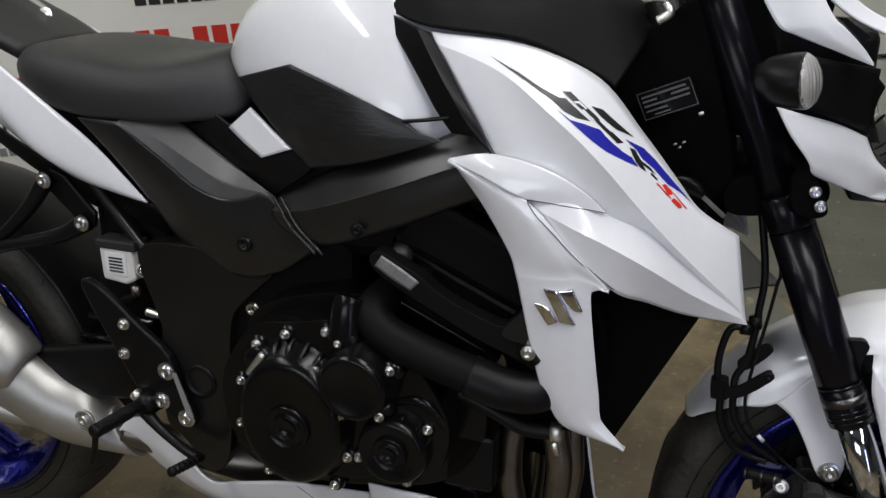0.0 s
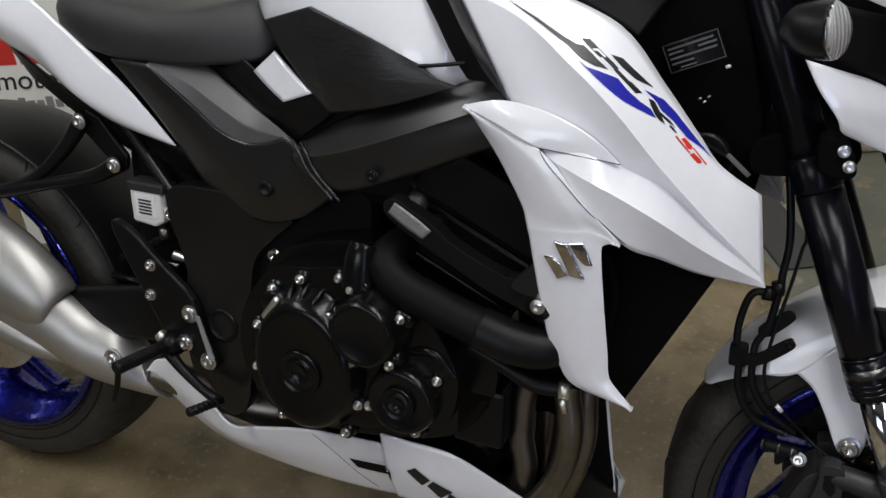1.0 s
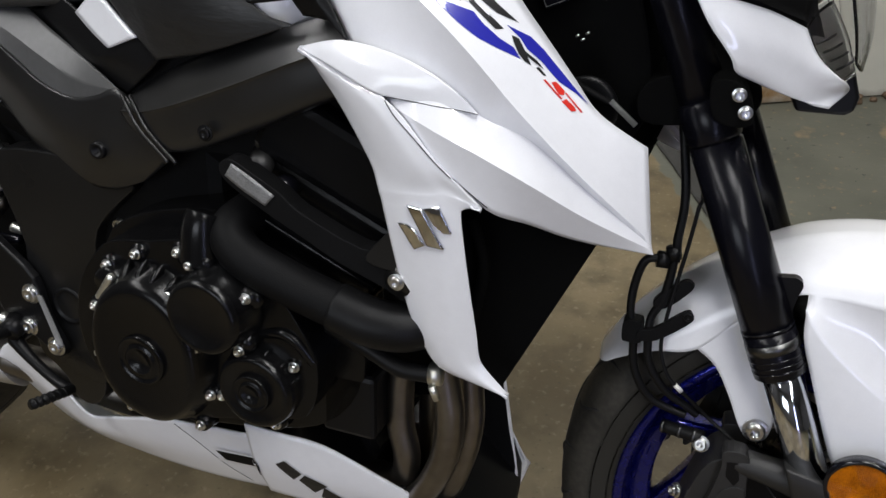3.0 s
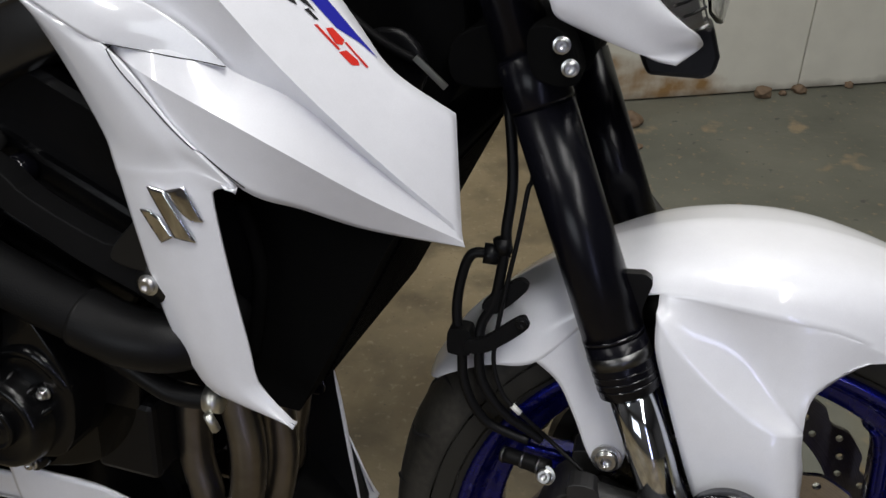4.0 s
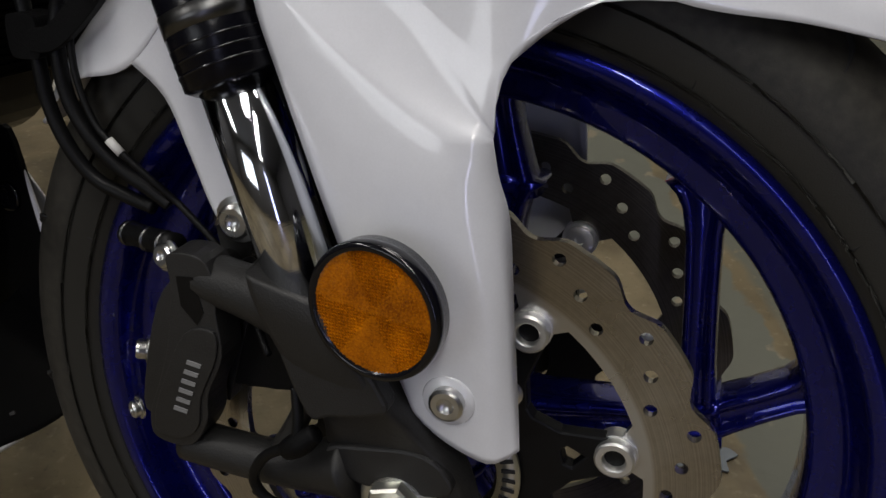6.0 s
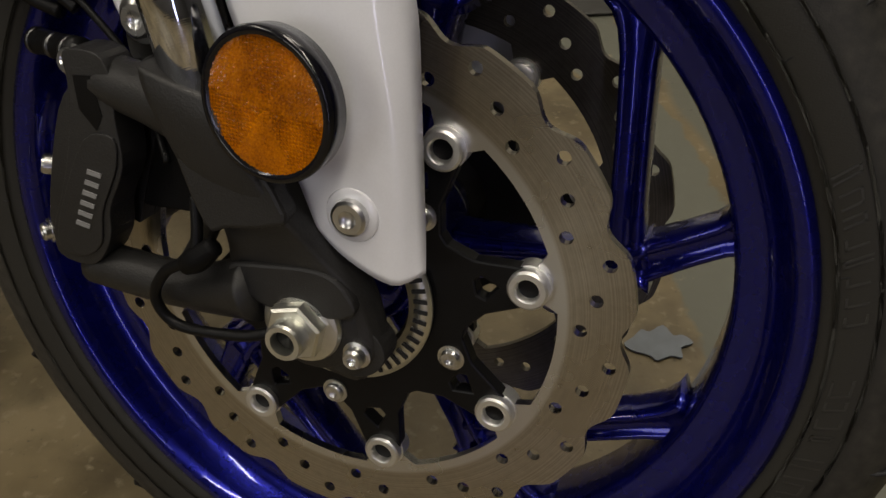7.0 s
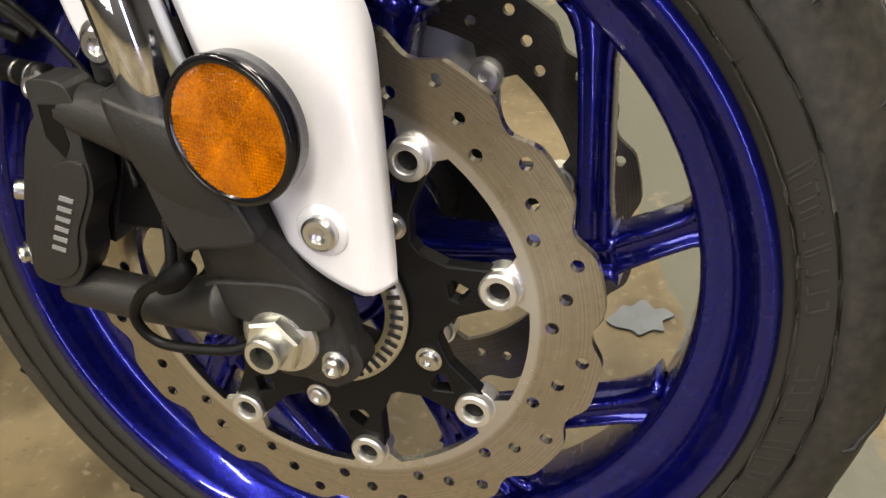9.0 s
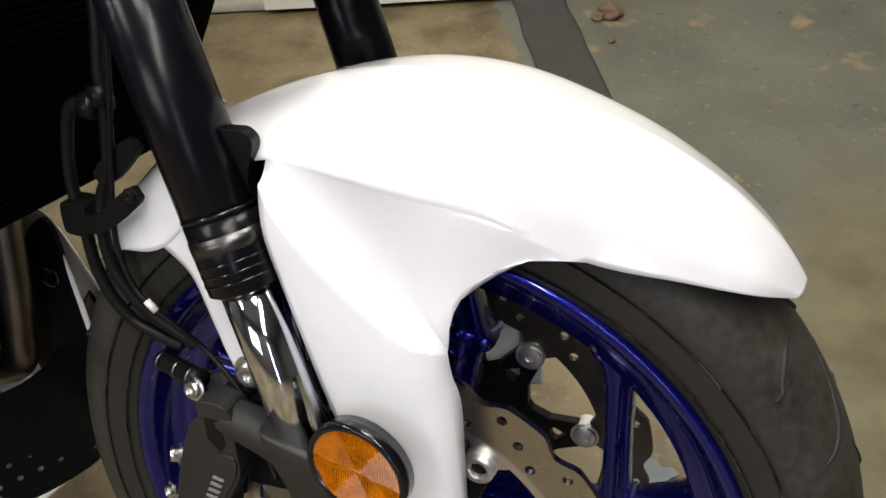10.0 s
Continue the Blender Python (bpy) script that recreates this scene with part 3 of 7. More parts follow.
# a dark rubber strip along the edge of the painted floor, its end curled up at the wall
def strip_mesh():
    a, d = Vector((-0.338, 1.645, 0)), Vector((0.26, -0.572, 0))
    side = Vector((d.y, -d.x, 0)).normalized() * 0.060
    rows = []
    for k in range(13):
        t = (0, 0.012, 0.03, 0.06, 0.1, 0.2, 0.3, 0.42, 0.54, 0.66, 0.78, 0.9, 1.0)[k]
        c = a + d * t
        z = 0.003 + max(0.0, 0.055 * (1 - t / 0.16)) if t < 0.16 else 0.003
        w = side * (1 + 0.12 * noise.noise(Vector((t * 9, 0, 0))))
        rows.append([tuple(c - w + Vector((0, 0, z))), tuple(c + Vector((0, 0, z + 0.001))), tuple(c + w + Vector((0, 0, z)))])
    return patch(rows, 4, 4)


tagged(part("floor_strip", strip_mesh(), MAT_DARK, m=pose(0, 0, FLOOR_Z), solid=0.003), "dark rubber strip lying along the painted floor", "floor strip")


def stone(at, size, seed):
    bm = bmesh.new()
    bmesh.ops.create_icosphere(bm, subdivisions=3, radius=size)
    for v in bm.verts:
        v.co *= 1 + 0.45 * noise.noise(v.co.normalized() * 1.6 + Vector((seed, 0, 0)))
        v.co.z = max(v.co.z * 0.75, -size * 0.45)
    lo = min(v.co.z for v in bm.verts)
    ob = part("debris_stone", bm, STONE, m=pose(at[0], at[1], FLOOR_Z - lo, 0, 0, seed * 40))
    return tagged(ob, "small brown lump of debris on the floor", "debris", "debris along the wall")


for k, (x, y, sz) in enumerate(((-0.127, 1.52, 0.026), (-0.150, 1.50, 0.014), (0.196, 1.745, 0.022), (0.29, 1.79, 0.017), (0.247, 1.765, 0.010), (0.42, 1.85, 0.012), (-0.10, 1.40, 0.008))):
    stone((x, y), sz, k + 1)


def flake():
    out = [(0.026 * (0.55 + 0.45 * abs(math.sin(2.3 * k + 1))) * math.cos(2 * math.pi * k / 14) * 1.35, 0.026 * (0.5 + 0.5 * abs(math.cos(1.7 * k))) * math.sin(2 * math.pi * k / 14)) for k in range(14)]
    bm = slab(curve2(out, 3), 0, 0.0015)
    return moved(bm, Matrix.Rotation(radians(90), 4, "X"))


FLAKE = material("blue_grey_paint_flake", (0.16, 0.18, 0.20), 0.6, 0.0, 0.0, 0.2, 60)
tagged(part("paint_flake", flake(), FLAKE, m=pose(0.153, 0.335, FLOOR_Z + 0.0018, 0, 0, 20), smooth=False), "loose blue-grey paint flake on the concrete floor", "paint flake")

# ---- the motorcycle: leans left on its stand, front wheel turned a little to the left ----
LEAN_DEG = 11.37
BIKE = pose(0.0011, 0.0042, -0.0088, -LEAN_DEG, 0, -4)
FRONT = pose(0.0052, 0.0041, -0.0088, -LEAN_DEG, 0, 0)
bike = thing("motorcycle", BIKE, "white naked sport motorcycle with blue wheels leaning on its side stand", "motorcycle")
S = BIKE.inverted() @ FRONT
AX = 0.30


def fpart(name, bm, mat, parent=bike, label="", **k):
    return part(name, bm, mat, parent, label, m=S if parent == bike else None, **k)


def wheel(name, parent, m, r_tyre, width, rim_r, rim_w, spokes, label):
    """A cast wheel: tyre, rim with rolled edges, hub and paired spokes; y is the axle."""
    hub = part(name, lathe([(-0.052, 0.022), (-0.052, 0.03), (-0.03, 0.036), (0.03, 0.036), (0.052, 0.03), (0.052, 0.022)], 40), BLUE, parent, label, m=m)
    w = width / 2
    sec = []
    for k in range(25):
        a = math.pi * k / 24
        y = -w * math.cos(a)
        crown = r_tyre - (r_tyre - rim_r - 0.012) * (1 - math.sin(a) ** 0.62)
        sec.append((y * (0.86 + 0.14 * math.sin(a)), crown))
    inner = [(w * 0.74, rim_r - 0.002), (-w * 0.74, rim_r - 0.002)]
    part("tyre", lathe(sec + inner, 120, closed=True), TYRE, hub, "black road tyre with curved grooves")
    def surface(y):
        """Radius of the tyre at a distance from its middle."""
        return float(np.interp(y, [q[0] for q in sec], [q[1] for q in sec]))

    for k in range(15):
        for sgn in (-1, 1):
            a0 = radians(37.3 + 24 * k + (0 if sgn < 0 else 12))
            # a short groove on the shoulder, and a long one that crosses the middle
            for y0, y1, turn, start, bow in ((0.018, 0.0535, 4.7, 0.0, 0.35), (-0.008, 0.045, 10.0, -9.8, -0.25)):
                pts = []
                for j in range(9):
                    f = j / 8
                    y = sgn * (y0 + (y1 - y0) * f) * w / 0.062
                    a = a0 + radians(start + turn * (1 - f) + bow * turn * math.sin(math.pi * f))
                    r = surface(y) - 0.0002
                    pts.append((r * math.cos(a), y, r * math.sin(a)))
                part("groove", sweep(pts, [0.0004, 0.0011, 0.0017, 0.0021, 0.0023, 0.0021, 0.0018, 0.0012, 0.0004], 8, 3), SEAM, hub)
    for sgn in (-1, 1):
        # the maker's raised letters stand as slanted bars round the sidewall, between two thin ribs
        bm = bmesh.new()
        rr = rim_r + 0.019
        rnd = random.Random(11)
        ang = -0.35
        for k in range(17):
            wide, tall = rnd.uniform(0.0016, 0.0048), rnd.choice((0.0050, 0.0058, 0.0064))
            ya = sgn * float(np.interp(rr, sorted(q[1] for q in sec[:12]), [abs(q[0]) for q in sorted(sec[:12], key=lambda q: q[1])]))
            strokes = [(-tall, tall, -wide, -wide + 0.0011)]
            if rnd.random() < 0.45:
                strokes.append((-tall, tall, wide - 0.0011, wide))
            if rnd.random() < 0.55:
                strokes.append((tall - 0.0012, tall, -wide, wide))
            if rnd.random() < 0.45:
                strokes.append((-tall, -tall + 0.0012, -wide, wide))
            for r0, r1, w0, w1 in strokes:
                bar = box(rr + r0, rr + r1, ya - sgn * 0.003, ya + sgn * 0.0004, w0, w1)
                for v in bar.verts:
                    v.co.z += 0.35 * (v.co.x - rr)
                moved(bar, Matrix.Rotation(-ang, 4, "Y"))
                tmp = bpy.data.meshes.new("bar")
                bar.to_mesh(tmp)
                bm.from_mesh(tmp)
                bar.free()
                bpy.data.meshes.remove(tmp)
            ang += 0.030 + wide * 4 + (0.10 if k % 9 == 8 else 0)
        tagged(part("sidewall_mark", bm, TYRE_MARK, hub, smooth=False), kind="stuff")
        for rib in (rim_r + 0.0105, rim_r + 0.0285):
            ya = sgn * float(np.interp(rib, sorted(q[1] for q in sec[:12]), [abs(q[0]) for q in sorted(sec[:12], key=lambda q: q[1])]))
            part("sidewall_rib", lathe([(ya - 0.0008, rib - 0.0009), (ya + 0.0008 * sgn, rib), (ya - 0.0008, rib + 0.0009)], 120, closed=True), TYRE, hub)
    h = rim_w / 2
    prof = [(-h - 0.006, rim_r + 0.004), (-h - 0.008, rim_r), (-h - 0.006, rim_r - 0.006), (-h, rim_r - 0.009), (-h + 0.012, rim_r - 0.013), (-h + 0.022, rim_r - 0.024),
            (-0.026, rim_r - 0.032), (-0.018, rim_r - 0.036), (0.018, rim_r - 0.036), (0.026, rim_r - 0.032), (h - 0.022, rim_r - 0.024), (h - 0.012, rim_r - 0.013),
            (h, rim_r - 0.009), (h + 0.006, rim_r - 0.006), (h + 0.008, rim_r), (h + 0.006, rim_r + 0.004), (h - 0.01, rim_r + 0.004), (0.02, rim_r - 0.02), (-0.02, rim_r - 0.02), (-h + 0.01, rim_r + 0.004)]
    part("rim", lathe(prof, 144, closed=True), BLUE, hub, "metallic blue cast rim")
    return hub


def spoke_bar(a, b, wa, wb, da, db):
    """A cast bar with a shallow channel along its face, flared where it meets the rim; points as (x, z)."""
    bm = bmesh.new()
    a, b = Vector((a[0], 0, a[1])), Vector((b[0], 0, b[1]))
    t = (b - a).normalized()
    s = Vector((-t.z, 0, t.x))
    rings = []
    for f, flare in ((0, 1.3), (0.1, 1.08), (0.25, 1.0), (0.55, 0.96), (0.8, 1.02), (0.9, 1.25), (0.96, 1.65), (1.0, 2.2)):
        w, d = (wa + (wb - wa) * f) * flare, (da + (db - da) * f) * (1 + 0.12 * (flare - 1))
        half = [(-w, 0.0), (-w, d * 0.5), (-w * 0.9, d * 0.86), (-w * 0.7, d), (-w * 0.5, d * 0.93), (-w * 0.3, d * 0.74), (w * 0.3, d * 0.74), (w * 0.5, d * 0.93), (w * 0.7, d), (w * 0.9, d * 0.86), (w, d * 0.5), (w, 0.0)]
        sec = half + [(u, -v) for u, v in half[-2:0:-1]]
        rings.append([bm.verts.new(a.lerp(b, f) + s * u + Vector((0, v, 0))) for u, v in sec])
    n = len(rings[0])
    for p, q in zip(rings, rings[1:]):
        for k in range(n):
            bm.faces.new((p[k], p[(k + 1) % n], q[(k + 1) % n], q[k]))
    bm.faces.new(rings[0][::-1])
    bm.faces.new(rings[-1])
    return bm


def polar(r, deg):
    return r * math.cos(radians(deg)), r * math.sin(radians(deg))


front_wheel = wheel("front_wheel", bike, S @ Matrix.Translation((0, 0, AX)), 0.300, 0.124, 0.232, 0.088, None, "blue cast front wheel")
for k in range(5):
    g = 72 * k
    # an arm from the hub to the rim, and a branch that leaves it towards the rim further round
    arm = part("spoke", spoke_bar(polar(0.034, g + 1), polar(0.152, g + 7.6), 0.0135, 0.0075, 0.019, 0.0145), BLUE, front_wheel)
    part("spoke_end", spoke_bar(polar(0.140, g + 6.6), polar(0.202, g + 14.2), 0.0115, 0.0095, 0.014, 0.013), BLUE, arm)
    part("spoke_branch", spoke_bar(polar(0.138, g + 7.2), polar(0.202, g + 51.0), 0.0095, 0.0095, 0.014, 0.013), BLUE, front_wheel)



def wave_disc(parent, y, side):
    """A drilled wave-edged brake disc on a black carrier, with its bobbins."""
    loop = []
    for k in range(288):
        # broad lobes with short rounded notches between them
        d = (1.25 * k - 2.2) % 22.5
        d = min(d, 22.5 - d)
        loop.append(polar(0.1556 - 0.0036 * (1 + math.cos(math.pi * min(1.0, d / 6.8))), 1.25 * k))
    inner = []
    for k in range(160):
        a = 2 * math.pi * k / 160
        d = (math.degrees(a) - 14.4) % 45
        d = min(d, 45 - d)
        inner.append(polar(0.117 - 0.014 * max(0, 1 - (d / 7.5) ** 2), math.degrees(a)))
    holes = [inner]
    for k in range(16):
        for j, r in enumerate((0.1455, 0.1365, 0.1285)):
            x, z = polar(r, 18.2 - 7.55 * j - 22.5 * k)
            holes.append(disc_loop(x, z, 0.0036, 10))
    # the far disc takes the darker colour that stands for shade
    band = part("brake_disc", slab(loop, y - 0.0025, y + 0.0025, holes=holes), DISC if side < 0 else DISC_SHADED, parent, "drilled steel wave brake disc" if side < 0 else "drilled steel wave brake disc, shade put into its dark colour", smooth=False)
    carrier = []
    for k in range(8):
        g = 14.4 + 45 * k
        for dg, r in ((-20, 0.070), (-11, 0.080), (-6.5, 0.100), (-4.5, 0.110), (0, 0.113), (4.5, 0.110), (6.5, 0.100), (11, 0.080), (20, 0.070)):
            carrier.append(polar(r, g + dg))
    ch = [disc_loop(0, 0, 0.038, 40)]
    for k in range(8):
        ch.append([polar(r, 14.4 + 45 * k + d) for r, d in ((0.0885, 0), (0.0805, -4.6), (0.0765, -3), (0.0765, 3), (0.0805, 4.6))])
    spider = part("disc_carrier", slab(carrier, y - 0.005, y + 0.004, holes=ch), BLACK_SATIN, parent, "black disc carrier", smooth=False, bevel=0.0012)
    for k in range(8):
        x, z = polar(0.1045, 14.4 + 45 * k)
        s = -1 if side < 0 else 1
        bm = lathe([(s * 0.0075, 0.0056), (s * 0.0088, 0.0062), (s * 0.0092, 0.0068), (s * 0.0092, 0.0094), (s * 0.0082, 0.0106), (s * 0.003, 0.0106), (s * 0.003, 0.0114), (-s * 0.006, 0.0114), (-s * 0.006, 0.0056)], 28, (x, y, z), closed=True)
        sharp(part("bobbin", bm, BOBBIN, spider, "bright ring bobbin"), 28)
        if side > 0:
            bm = lathe([(-0.006, 0.0095), (-0.0085, 0.0090), (-0.0095, 0.0065), (-0.0095, 0.0030), (-0.0070, 0.0028)], 20, (x, y, z))
            sharp(part("bobbin_head", bm, BOBBIN, spider), 28)
    for k in range(5):
        x, z = polar(0.0685, -22.1 - 72 * k)
        socket_bolt(spider, (x, y + (-0.005 if side < 0 else 0.005), z), (0, -1 if side < 0 else 1, 0), 0.0056, 0.004)
    return band


wave_disc(front_wheel, -0.065, -1)
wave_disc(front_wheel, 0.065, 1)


def abs_ring():
    bm = lathe([(-0.074, 0.040), (-0.074, 0.053), (-0.072, 0.053), (-0.072, 0.040)], 96, closed=True)
    return bm


ring = part("sensor_ring", abs_ring(), ZINC, front_wheel, "slotted steel wheel sensor ring")
slot = part("slot", box(0.043, 0.0505, -0.0748, -0.0715, -0.0011, 0.0011), SEAM, ring, smooth=False)
for k in range(1, 48):
    ob = new("slot", slot.data)
    ob.parent = ring
    ob.matrix_basis = Matrix.Rotation(2 * math.pi * k / 48, 4, "Y")

# fork legs: axis from the seal up to the lower clamp
FA, FB = Vector((-0.0885, -0.092, 0.505)), Vector((-0.1915, -0.0575, 0.752))
LA = Vector((-0.0785, 0.124, 0.505))
UP = (FB - FA).normalized()


def fork_leg(a):
    m, u = S, UP
    tube = part("fork_tube", sweep([a + u * 0.02, a + u * 0.235], 0.0242, 40, 2), FORK_BLACK, bike, "satin black fork outer tube", m=m)
    part("fork_upper", sweep([a + u * 0.235, a + u * 0.62], 0.0218, 40, 2), FORK_BLACK, tube)
    bm = sweep([a + u * 0.003, a + u * 0.006, a + u * 0.030, a + u * 0.033, a + u * 0.036, a + u * 0.05], [0.020, 0.0246, 0.0250, 0.0248, 0.0246, 0.0246], 40, 1)
    part("dust_seal", bm, FORK_BLACK, tube, "black rubber dust seal", smooth=True)
    part("seal_band", sweep([a + u * 0.031, a + u * 0.041], 0.0252, 40, 1), RING, tube, "dull metal seal band")
    for h in (0.012, 0.018, 0.024):
        part("seal_rib", sweep([a + u * h, a + u * (h + 0.0012)], 0.02515, 40, 1), BLACK_GLOSS, tube)
    part("retaining_ring", sweep([a + u * 0.052, a + u * 0.054], 0.0249, 40, 1), BLACK_GLOSS, tube)
    part("inner_tube", sweep([a - u * 0.104, a + u * 0.02], 0.0188, 40, 2), FORK_CHROME, tube, "chromed fork inner tube")
    return tube


right_leg = fork_leg(FA)
left_leg = fork_leg(LA)


def fork_foot(side):
    """The cast axle holder with its caliper lugs."""
    s = 1 if side > 0 else -1
    rows = []
    # sections from the inner tube's socket down to the axle: centre, half width along the bike, outer and inner face
    for x, z, w, yo, yi in ((-0.053, 0.421, 0.0222, 0.126, 0.083), (-0.047, 0.406, 0.0240, 0.127, 0.080), (-0.032, 0.372, 0.0270, 0.1215, 0.082), (-0.019, 0.350, 0.0300, 0.114, 0.084), (-0.010, 0.332, 0.0370, 0.110, 0.085), (-0.006, 0.312, 0.0405, 0.107, 0.086), (0.002, 0.292, 0.0350, 0.106, 0.086), (0.003, 0.275, 0.0230, 0.104, 0.088)):
        ym = (yo + yi) / 2
        rows.append([(x - w, s * ym, z + 0.006), (x - w * 0.96, s * (yo - 0.005), z + 0.005), (x - w * 0.72, s * yo, z + 0.003), (x + w * 0.72, s * yo, z - 0.005), (x + w * 0.96, s * (yo - 0.005), z - 0.007), (x + w, s * ym, z - 0.008), (x + w * 0.9, s * (yi + 0.003), z - 0.006), (x, s * yi, z), (x - w * 0.9, s * (yi + 0.003), z + 0.004), (x - w, s * ym, z + 0.006)])
    bm = patch(rows, 3, 4)
    bmesh.ops.holes_fill(bm, edges=bm.edges[:], sides=80)
    foot = fpart("axle_holder", bm, CAST_GREY, bike, "dark cast fork foot")
    part("clamp_face", slab(curve2([(-0.061, 0.397), (-0.029, 0.400), (-0.003, 0.366), (-0.012, 0.357), (-0.034, 0.352), (-0.047, 0.351)], 3), s * 0.1225, s * 0.110), CAST_GREY, foot, smooth=False, bevel=0.006)
    part("lower_step", slab(curve2([(-0.042, 0.326), (-0.020, 0.331), (0.010, 0.334), (0.026, 0.322), (0.022, 0.310), (-0.018, 0.306), (-0.036, 0.314)], 3), s * 0.1125, s * 0.104), CAST_GREY, foot, smooth=False, bevel=0.003)
    part("axle_boss", lathe([(s * 0.084, 0.030), (s * 0.103, 0.029), (s * 0.107, 0.026), (s * 0.107, 0.01)], 36, (0, 0, AX)), CAST_GREY, foot)
    part("pinch_lug", slab(curve2([(0.005, 0.29), (0.03, 0.301), (0.04, 0.288), (0.03, 0.274), (0.008, 0.272)], 5), s * 0.088, s * 0.104), CAST_GREY, foot, smooth=False, bevel=0.003)
    part("caliper_lug", sweep([(-0.03, s * 0.104, 0.312), (-0.075, s * 0.101, 0.300), (-0.140, s * 0.094, 0.296)], [0.018, 0.0125, 0.0125], 20), CAST_GREY, foot)
    part("caliper_lug", sweep([(-0.052, s * 0.104, 0.398), (-0.085, s * 0.1, 0.402), (-0.122, s * 0.094, 0.406)], [0.019, 0.0145, 0.0135], 20), CAST_GREY, foot)
    part("web", sweep([(-0.05, s * 0.1, 0.36), (-0.062, s * 0.099, 0.335), (-0.075, s * 0.099, 0.306)], [0.010, 0.006, 0.009], 14), CAST_GREY, foot)
    return foot


foot = fork_foot(-1)
fork_foot(1)


def axle_nut():
    bm = lathe([(-0.1115, 0.0205), (-0.1165, 0.0215), (-0.1185, 0.0205), (-0.1200, 0.0165)], 40, (0, 0, AX))
    hexa = []
    for y, r in ((-0.1185, 0.0160), (-0.1265, 0.0160), (-0.1280, 0.0145)):
        hexa.append([bm.verts.new((r * math.cos(math.pi / 3 * k + 0.3), y, AX + r * math.sin(math.pi / 3 * k + 0.3))) for k in range(6)])
    for p, q in zip(hexa, hexa[1:]):
        for k in range(6):
            bm.faces.new((p[k], p[(k + 1) % 6], q[(k + 1) % 6], q[k]))
    bm.faces.new(hexa[-1])
    lathe([(-0.1265, 0.0066), (-0.1265, 0.0100), (-0.1355, 0.0100), (-0.1370, 0.0092), (-0.1370, 0.0066), (-0.130, 0.0066)], 28, (0, 0, AX), bm=bm, closed=True)
    return bm


sharp(part("axle_nut", moved(axle_nut(), Matrix.Translation((-0.003, 0.0075, 0))), ZINC, foot, "zinc-plated flanged axle nut"), 25)
part("axle_bore", lathe([(-0.1235, 0.0067), (-0.1230, 0.001)], 24, (-0.003, 0, AX)), SEAM, foot)
socket_bolt(foot, (0.026, -0.1055, 0.288), (0, -1, 0), 0.0056, 0.008)

# reflector on its stay
def reflector():
    c = Vector((0, 0, 0))
    at = Matrix.Translation((-0.0041, -0.1193, 0.4190)) @ Matrix.Rotation(radians(-7.5), 4, "Z")
    body = fpart("reflector", moved(lathe([(0.0, 0.026), (0.0, 0.0335), (-0.010, 0.0345), (-0.0125, 0.0335), (-0.0125, 0.0305), (-0.0105, 0.0300)], 56, c), at), BLACK_GLOSS, bike, "round amber side reflector in a black rim")
    bm = bmesh.new()
    # fine four-sided prisms whose points lean up and down by turns in six sectors
    p = 0.0017
    rnd = random.Random(5)
    for i in range(-19, 19):
        for j in range(-19, 19):
            x, z = (i + 0.5) * p, (j + 0.5) * p
            if math.hypot(x, z) > 0.0309:
                continue
            k = int((math.atan2(z, x) + 0.1) / (math.pi / 3) + 6) % 2
            lean = (0.82 if k else -0.82) + rnd.uniform(-0.15, 0.15)
            q = [bm.verts.new(c + Vector((x + u * p / 2, -0.0108, z + w * p / 2))) for u, w in ((-1, -1), (1, -1), (1, 1), (-1, 1))]
            top = bm.verts.new(c + Vector((x + 0.2 * lean * p, -0.0108 - 0.00085, z + lean * p / 2)))
            for m in range(4):
                bm.faces.new((q[m], q[(m + 1) % 4], top))
    disc = [bm.verts.new(c + Vector((0.0299 * math.cos(a * math.pi / 20), -0.0104, 0.0299 * math.sin(a * math.pi / 20)))) for a in range(40)]
    bm.faces.new(disc)
    part("lens", moved(bm, at), AMBER, body, "faceted amber lens", smooth=False)
    return body


reflector()


